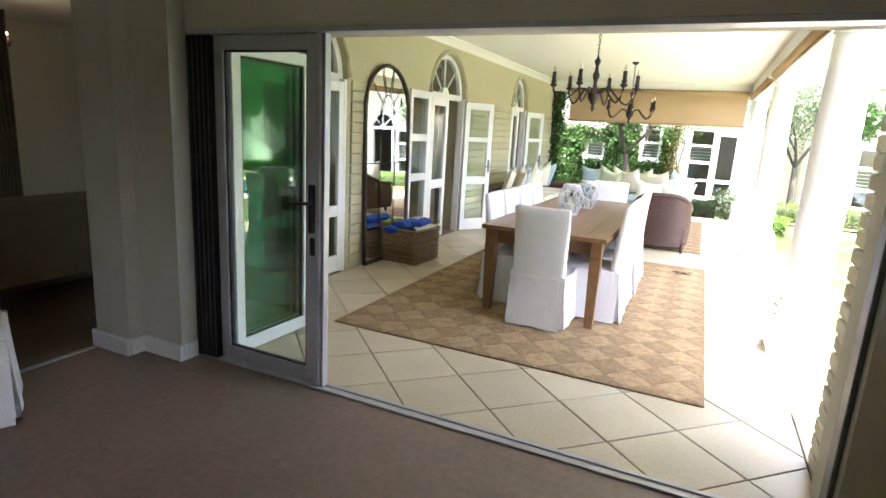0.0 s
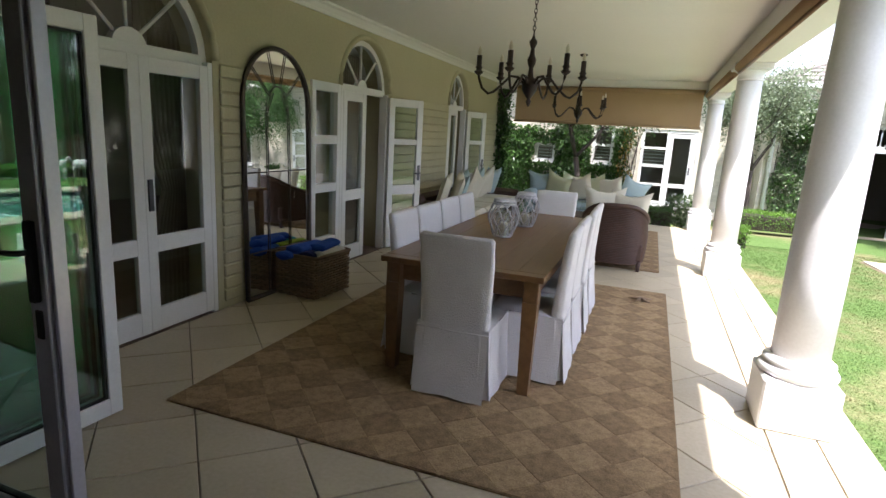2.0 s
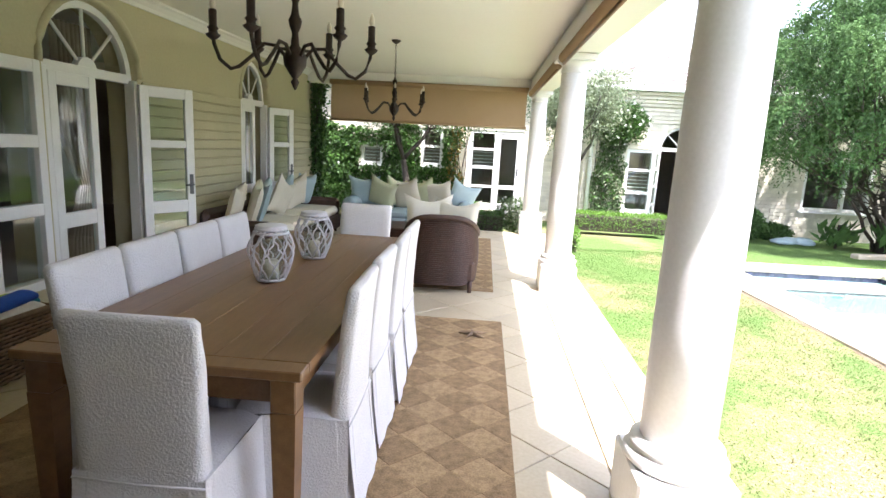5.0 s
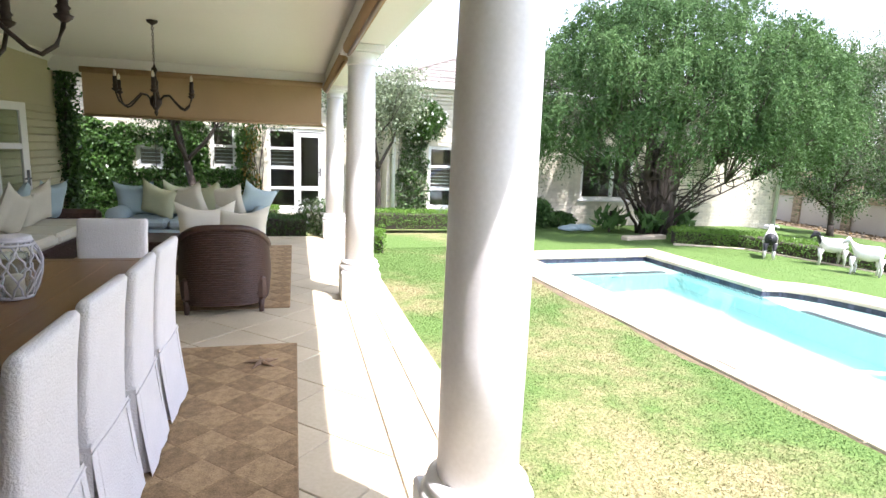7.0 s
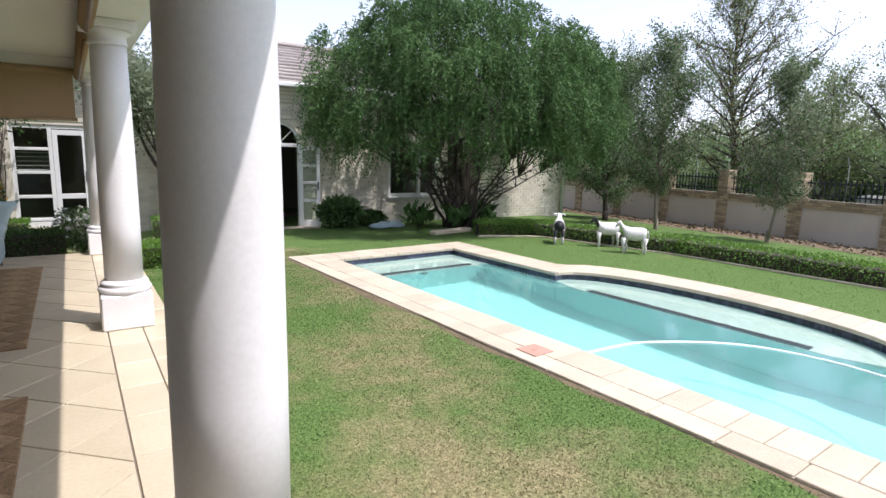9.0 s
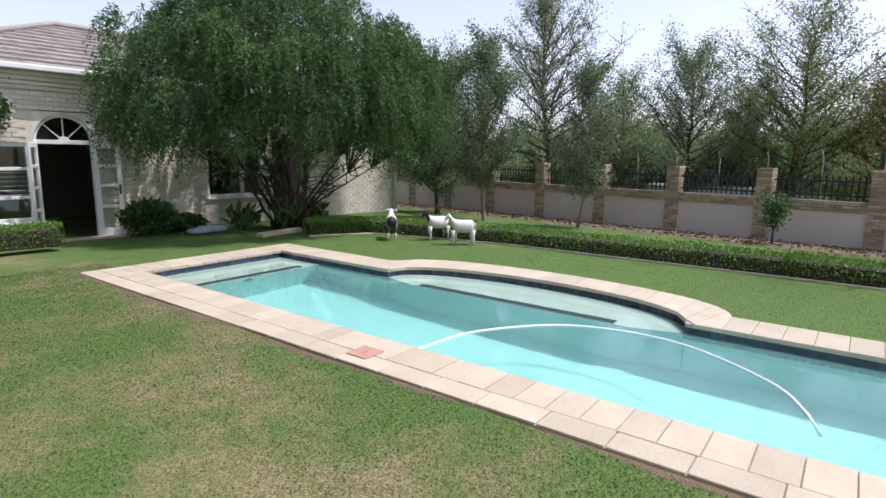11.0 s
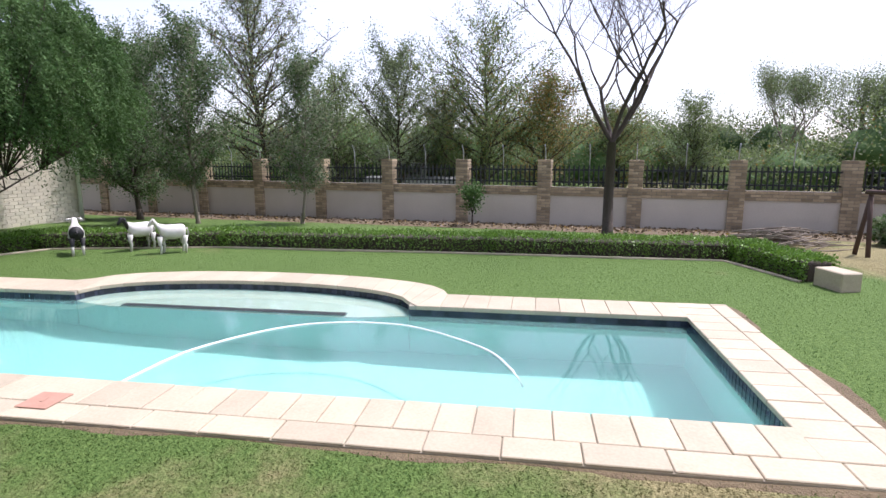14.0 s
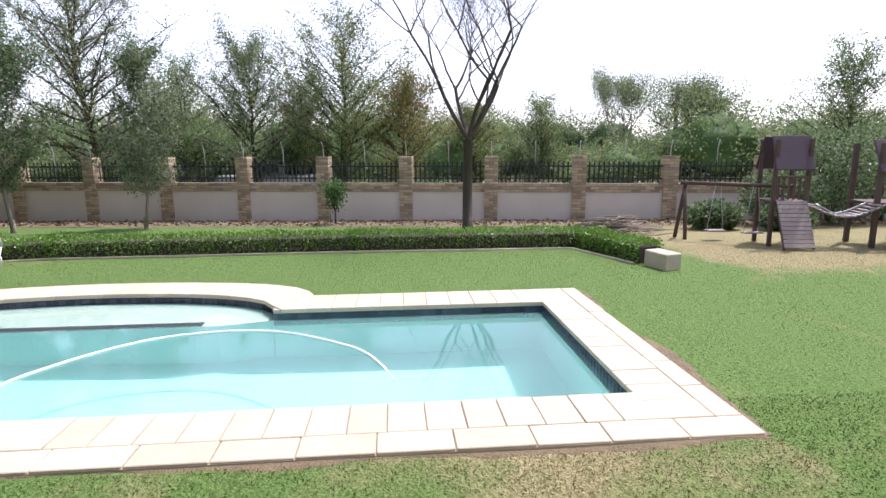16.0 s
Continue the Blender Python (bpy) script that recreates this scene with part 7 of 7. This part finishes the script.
def roof_rows(x0, x1, y0, z0, n, step, rise, hip0=0.0, hip1=0.0):
    g = Geo()
    for k in range(n):
        a, b = x0 + hip0 * k * step, x1 - hip1 * k * step
        ya, yb, za, zb = y0 + k * step, y0 + (k + 1) * step + 0.03, z0 + k * rise, z0 + (k + 1) * rise
        x = a
        while x < b - 0.02:
            c = min(x + 0.33, b)
            o = 0.012 * random.random()
            g.add([(x + 0.004, ya, za + 0.03 + o), (c - 0.004, ya, za + 0.03 + o), (c - 0.004, yb, zb + 0.0), (x + 0.004, yb, zb + 0.0), (x + 0.004, ya, za), (c - 0.004, ya, za)], [(0, 1, 2, 3), (4, 5, 1, 0)])
            x = c
    return g


wr = structure("roof_wing", Geo().add([(-7.2, FY - 0.3, 3.0), (2.0, FY - 0.3, 3.0), (2.0, FY + 3.6, 4.25), (-7.2, FY + 3.6, 4.25), (2.0, RY - 0.3, 3.0), (14.1, RY - 0.3, 3.0), (10.6, RY + 3.6, 4.48), (5.6, RY + 3.6, 4.48), (14.1, 22.5, 3.0), (2.0, 22.5, 3.0)], [(0, 1, 2, 3), (4, 5, 6, 7), (5, 8, 6), (4, 7, 9), (7, 6, 8, 9)]), "roof", "weathered red-grey tiled hip roof of the wing")
part("roof_tiles", roof_rows(-7.2, 2.0, FY - 0.32, 3.02, 12, 0.325, 0.104), "roof", wr, kind="stuff")
part("roof_tiles", roof_rows(2.0, 14.1, RY - 0.32, 3.02, 12, 0.325, 0.123, 0.92, 0.9), "roof", wr, kind="stuff")
part("hip_ridge", Geo().tube([(2.0, RY - 0.32, 3.06), (5.6, RY + 3.6, 4.54), (10.6, RY + 3.6, 4.54), (14.1, RY - 0.3, 3.06)], 0.08, 6), "roof", wr)
# downpipes
for x, y in ((2.44, RY - 0.10), (13.62, RY - 0.10)):
    part("downpipe", Geo().tube([(x, y, GW), (x, y, 2.7), (x, y - 0.15, 2.96)], 0.045, 8), "white", wr)

sash("window_2", "white framed side window with open blind slats", RY, 3.30, 3.95, 0.16, 1.64, (0.62, 1.16), ((0.66, 1.12),))
w3 = sash("window_3", "wide white framed window shaded by the tree", RY, 7.38, 8.92, 0.44, 1.62, ())
part("mullion", Geo().box((8.28, RY + 0.025, 0.51), (8.36, RY + 0.115, 1.55), c=0.004), "white", w3)
d = thing("door_5", "white arched french door of the wing, standing open", "door", kind="structure")
fanlight(d, 4.02, 5.06, 1.68, 0.52, RY + 0.08, axis="x")
g = Geo().box((4.02, RY + 0.03, GW), (4.08, RY + 0.13, 1.68), c=0.004).box((5.00, RY + 0.03, GW), (5.06, RY + 0.13, 1.68), c=0.004)
part("door_frame", g, "white", d)
door_leaf("leaf", d, 0.48, 1.66 - GW, pose(5.02, RY + 0.02, GW, 0, 0, -118), [(0.62, 0.06), (1.05, 0.06), (1.45, 0.06)])
door_leaf("leaf", d, 0.48, 1.66 - GW, pose(4.06, RY + 0.03, GW, 0, 0, 150), [(0.62, 0.06), (1.05, 0.06), (1.45, 0.06)])

# far facade behind the veranda
HOLES_F = [(-3.22, -2.66, 0.93, 1.42), (-1.67, -1.12, 0.97, 1.90), (-0.42, 0.92, GW + 0.18, 1.93)]
coursed_wall("wall_court", "cream painted brick wall of the courtyard, half covered in ivy", FY, -7.0, 2.30, GW - 0.4, 2.62, HOLES_F)
sash("window_4", "small white window in the ivy", FY, -3.22, -2.66, 0.93, 1.42, (), ((0.98, 1.38),))
sash("window_5", "white window with blind slats in the ivy", FY, -1.67, -1.12, 0.97, 1.90, (1.45,), ((1.02, 1.42),))
d = thing("door_6", "white glazed door with a side window onto the courtyard", "door", kind="structure")
g = Geo()
for x in (-0.42, 0.19, 0.85):
    g.box((x, FY + 0.02, GW + 0.18), (x + 0.07, FY + 0.12, 1.93), c=0.004)
g.box((-0.352, FY + 0.022, 1.85), (0.852, FY + 0.118, 1.93), c=0.004)
for z in (0.02, 0.48, 0.96, 1.42):
    g.box((-0.352, FY + 0.024, z), (0.192, FY + 0.116, z + 0.06), c=0.004)
g.box((-0.352, FY + 0.022, GW + 0.18), (0.192, FY + 0.118, GW + 0.27), c=0.004)
part("door_frame", g, "white", d)
part("pane", Geo().box((-0.36, FY + 0.066, 0.0), (0.20, FY + 0.072, 1.87)), "pane", d).visible_shadow = False
s = Geo()
z = 1.03
while z < 1.42:
    s.box((-0.34, FY + 0.14, z), (0.18, FY + 0.17, z + 0.012)); z += 0.085
part("blind_slats", s, "white", d, kind="stuff")
lf = door_leaf("leaf", d, 0.58, 1.83 - GW - 0.18, pose(0.265, FY + 0.05, GW + 0.18, 0, 0, -90), [(0.55, 0.10)])

# ivy on the courtyard wall, and vines
def ivy(label, x0, x1, z0, z1, y, count, mats, holes=(), edge=0.4, size=0.085, m=Matrix()):
    t = thing("ivy", label, "climber", m=m)
    x, z = rng.uniform(x0 - edge, x1 + edge, count), rng.uniform(z0, z1 + edge, count)
    keep = []
    for i in range(count):
        f = noise.noise(Vector((x[i] * 1.3, z[i] * 1.3, 4)))
        inside = x0 + f * edge < x[i] < x1 + f * edge * 2 and z[i] < z1 + f * edge
        keep.append(inside and not any(h[0] - 0.02 < x[i] < h[1] + 0.02 and h[2] - 0.02 < z[i] < h[3] + 0.02 for h in holes))
    keep = np.array(keep)
    x, z = x[keep], z[keep]
    dep = np.array([0.10 + 0.12 * noise.noise(Vector((a * 2.5, b * 2.5, 9))) for a, b in zip(x, z)]) * rng.random(len(x)) ** 0.5 + 0.03
    p = np.column_stack([x, y - np.abs(dep), z])
    stem = Geo()
    for k in range(10):
        xa = x0 + (x1 - x0) * (k + 0.5) / 10
        stem.tube([(xa, y - 0.015, z0), (xa + 0.1 * math.sin(k * 2), y - 0.015, (z0 + z1) / 2), (xa + 0.15 * math.sin(k), y - 0.015, z1 * 0.95)], [0.014, 0.01, 0.005], 5)
    part("stems", stem, "bark", t)
    leaves("foliage", t, p, unit(rng.normal(size=p.shape) * 0.6 + np.array([0, -0.4, -0.7])), size, size * 0.75, list(mats))


ivy("dense green ivy covering the courtyard wall", -6.5, -0.75, -0.2, 1.9, FY, 30000, ["leaf_ivy"], [h for h in HOLES_F[:2]], 0.35)
ivy("thinning climber beside the courtyard door", -0.95, -0.5, -0.2, 2.1, FY - 0.05, 2600, ["leaf_ivy", "leaf_gold"], (), 0.25, 0.07)
ivy("white climbing rose on the wing's corner", 2.55, 3.15, -0.2, 2.25, RY, 7000, ["leaf_ivy", "leaf_grey"], [HOLES_R[0]], 0.35, 0.07)
# rose head with blossoms
bush("climbing_rose", "climbing rose with white blossoms on the wing wall", 3.05, RY - 0.22, 1.75, 0.62, 0.25, 0.95, 5500, ["leaf_ivy"], 0.06, m=Matrix(), flowers=60)
# creeper round the veranda's end post
t = thing("creeper", "thin creeper climbing the corner of the house wall", "climber")
post = Geo().tube([(WX + 0.12, 13.05, 0.0), (WX + 0.10, 13.0, 1.2), (WX + 0.13, 13.05, 2.5)], 0.02, 6)
part("stems", post, "bark", t)
n = 3800
z = rng.uniform(0.0, 2.62, n)
p = np.column_stack([WX + 0.12 + rng.normal(size=n) * 0.09, 13.05 + rng.normal(size=n) * 0.08, z])
leaves("foliage", t, p, rand_dirs(n, (0, 0, -0.5)), 0.065, 0.045, ["leaf_ivy"])

# olive-like tree in the courtyard and other planting
tree("courtyard_tree", "small grey-green tree with a leaning trunk in the courtyard", -1.60, 14.9, -0.2, 1.35, 0.075, 0.85, 4, ["leaf_grey", "leaf_tree"], 24000, 0.075, 0.85, 0.05, "bark", 0.30, lean=(-0.16, 0, 1), share=[0.4, 0.6], seed=31, m=Matrix())
tree("courtyard_tree", "small grey-green tree beside the wing", 1.95, 15.2, -0.2, 1.3, 0.06, 0.72, 4, ["leaf_grey"], 16000, 0.065, 0.6, 0.25, "bark", 0.24, seed=33, m=Matrix())
hedge("low clipped box hedge in front of the wing", [(1.75, 14.5), (3.75, 14.5)], 0.42, 0.33, 5000, m=Matrix())
hedge("clipped box cube at the veranda's corner", [(1.32, 11.75), (1.50, 11.75)], 0.36, 0.30, 1600, m=Matrix())
hedge("low clipped hedge behind the veranda", [(-0.6, 13.35), (0.35, 13.35)], 0.42, 0.34, 3600, m=Matrix(), mats=("leaf_ivy",))
hedge("low clipped box hedge by the courtyard door", [(-0.75, 15.4), (-0.2, 15.4)], 0.4, 0.28, 1800, m=Matrix())
bush("rose_bush", "low bush with white blossoms behind the veranda", 0.62, 13.5, -0.1, 0.42, 0.35, 0.7, 2200, ["leaf_ivy", "leaf_grey"], 0.055, m=Matrix(), flowers=40)
bush("shrub", "dark leafy shrub beside the wing door", 5.75, 15.5, -0.24, 0.55, 0.45, 0.75, 3500, ["leaf_tree"], 0.085, m=Matrix())
bush("shrub", "low dark shrub under the wing window", 6.6, 15.7, -0.24, 0.4, 0.35, 0.38, 1800, ["leaf_tree"], 0.08, m=Matrix())
for x, y in ((8.0, 14.15), (9.55, 13.6), (8.55, 13.4)):
    # broad-leaved plants under the tree
    t = thing("broadleaf_plant", "broad-leaved plant growing under the shade tree", "plant", "plants under the tree", m=GARDEN @ pose(x, y, ground_z(x, y)))
    n = 60
    a = rng.uniform(0, 2 * math.pi, n)
    d = unit(np.column_stack([np.cos(a), np.sin(a), rng.uniform(0.3, 1.6, n)]))
    part("stalk", Geo().tube([(0, 0, -0.02), (0.02, 0, 0.25), (0, 0, 0.5)], [0.03, 0.025, 0.02], 6), "bark", t)
    leaves("foliage", t, np.column_stack([rng.normal(size=n) * 0.12, rng.normal(size=n) * 0.12, rng.uniform(0.05, 0.4, n)]), d, 0.33, 0.13, ["leaf_tree"])
# stone ledge under the tree and stepping slab at the wing door
st = part("stone_edging", Geo().box((-0.55, -0.10, 0.0), (0.55, 0.10, 0.10), c=0.02), "coping")
st.matrix_world = GARDEN @ pose(7.9, 12.75, -0.13, 0, 0, 8)
tagged(st, "low stone edging of the bed under the tree", "edging")
st = part("door_step", Geo().box((-0.9, -0.35, 0.0), (0.9, 0.35, 0.07), c=0.012), "coping")
st.matrix_world = pose(4.5, 15.8, GW - 0.02)
tagged(st, "pale paved step at the wing door", "step")
cl = Geo()
for k in range(3):
    cl.lathe([(0.02, 0.0), (0.22, 0.02), (0.24, 0.06), (0.12, 0.11 + 0.02 * k), (0.01, 0.12)], 14, (0.22 * k, 0.1 * (k % 2), 0))
o = part("cover_sheet", cl, "cushion_blue")
o.matrix_world = GARDEN @ pose(7.15, 14.55, -0.19)
tagged(o, "crumpled pale sheet lying beside the tree", "sheet")

# ---- lounge seen from the dim room ----
sf = sofa(pose(-5.1, 2.95, 0, 0, 0, 90), 1.5, "greige upholstered sofa turned away in the dim lounge", "sofa_greige", "sofa_greige", 0.84)
end_chair = copy_thing(ch0, pose(-3.19, 1.31, 0, 0, 0, 62))
tagged(end_chair, "cream slipcovered chair standing inside the dim room", "chair", "room chairs")
curtain(3.30, 2.9, -6.2)


def lounge_lamp(x, y):
    """Small wall light with lit bulbs."""
    w = thing("wall_light", "small lit wall light in the lounge", "lamp", m=pose(x, y, 2.20))
    part("plate", Geo().lathe([(0.04, -0.06), (0.05, 0.0), (0.04, 0.06)], 14), "iron", w)
    em = bpy.data.materials.new("lit_bulb"); em.use_nodes = True
    em.node_tree.nodes["Principled BSDF"].inputs["Emission Color"].default_value = (1.0, 0.75, 0.45, 1)
    em.node_tree.nodes["Principled BSDF"].inputs["Emission Strength"].default_value = 12
    for dx in (-0.10, 0.10):
        part("arm", Geo().tube([(0, 0, 0), (dx * 0.6, -0.04, -0.02), (dx, -0.06, 0.02)], 0.008, 6), "iron", w)
        part("bulb", Geo().lathe([(0.01, 0.02), (0.024, 0.05), (0.02, 0.08), (0.004, 0.11)], 12, (dx, -0.06, 0)), em, w)


lounge_lamp(-7.0, 3.72)

# ---- worn soil strip and grass ----
def soil_strip():
    """Bare earth between lawn and coping on the near side, with an uneven edge."""
    g, n = Geo(), 160
    for (xa, ya), (xb, yb), (ox, oy) in (((PX0 - COPE * NEAR, PY0 - COPE), (PX0 - COPE * NEAR, PY1 + COPE), (-1, 0)), ((PX1 + COPE, PY0 - COPE), (PX0 - COPE * NEAR, PY0 - COPE), (0, -1))):
        vs, fs = [], []
        for i in range(n + 1):
            x, y = xa + (xb - xa) * i / n, ya + (yb - ya) * i / n
            w = max(0.004, 0.06 + 0.20 * noise.noise(Vector((x * 1.1, y * 1.1, 7))) + 0.035 * noise.noise(Vector((x * 7, y * 7, 2))))
            z = ground_z(x, y)
            q = 0.012 * noise.noise(Vector((x * 0.7, y * 0.7, 0)))
            vs += [(x - ox * 0.03, y - oy * 0.03, z + q + 0.006), (x + ox * w * 0.6, y + oy * w * 0.6, z + q + 0.005), (x + ox * w, y + oy * w, z + q - 0.006)]
        fs = [(i * 3 + k, i * 3 + k + 1, i * 3 + k + 4, i * 3 + k + 3) for i in range(n) for k in range(2)]
        g.add(vs, fs, True)
    structure("soil_strip", g, "soil", "worn strip of bare soil beside the pool paving", GARDEN)


soil_strip()


def grass():
    """Short blades over the lawn nearest to the veranda, denser close by."""
    n = 330000
    x = 1.2 + 3.0 * rng.random(n)
    y = -2.5 + 14.5 * rng.random(n)
    k = int(n * 0.30)
    x[:k] = 3.0 + 6.6 * rng.random(k)
    y[:k] = -5.5 + 18.0 * rng.random(k)
    ok = np.array([not in_pool(a, b, COPE + 0.03) and a + 0.0488 * b * -1 > 1.24 - 0.0 for a, b in zip(x, y)])
    x, y = x[ok], y[ok]
    z = np.array([ground_z(a, b) + 0.012 * noise.noise(Vector((a * 0.7, b * 0.7, 0))) for a, b in zip(x, y)])
    d = rng.normal(size=(len(x), 3)) * 0.9
    d[:, 2] = np.abs(d[:, 2]) * 0.5 + 0.25
    d = unit(d)
    p = np.column_stack([x, y, z - 0.004])
    ob = new("lawn_grass", leaf_mesh("lawn_grass", p, d, 0.024, 0.0046, ["lawn"]))
    ob.matrix_world = GARDEN
    tagged(ob, "short lawn grass, green with straw-dry patches", "grass", kind="stuff")



grass()
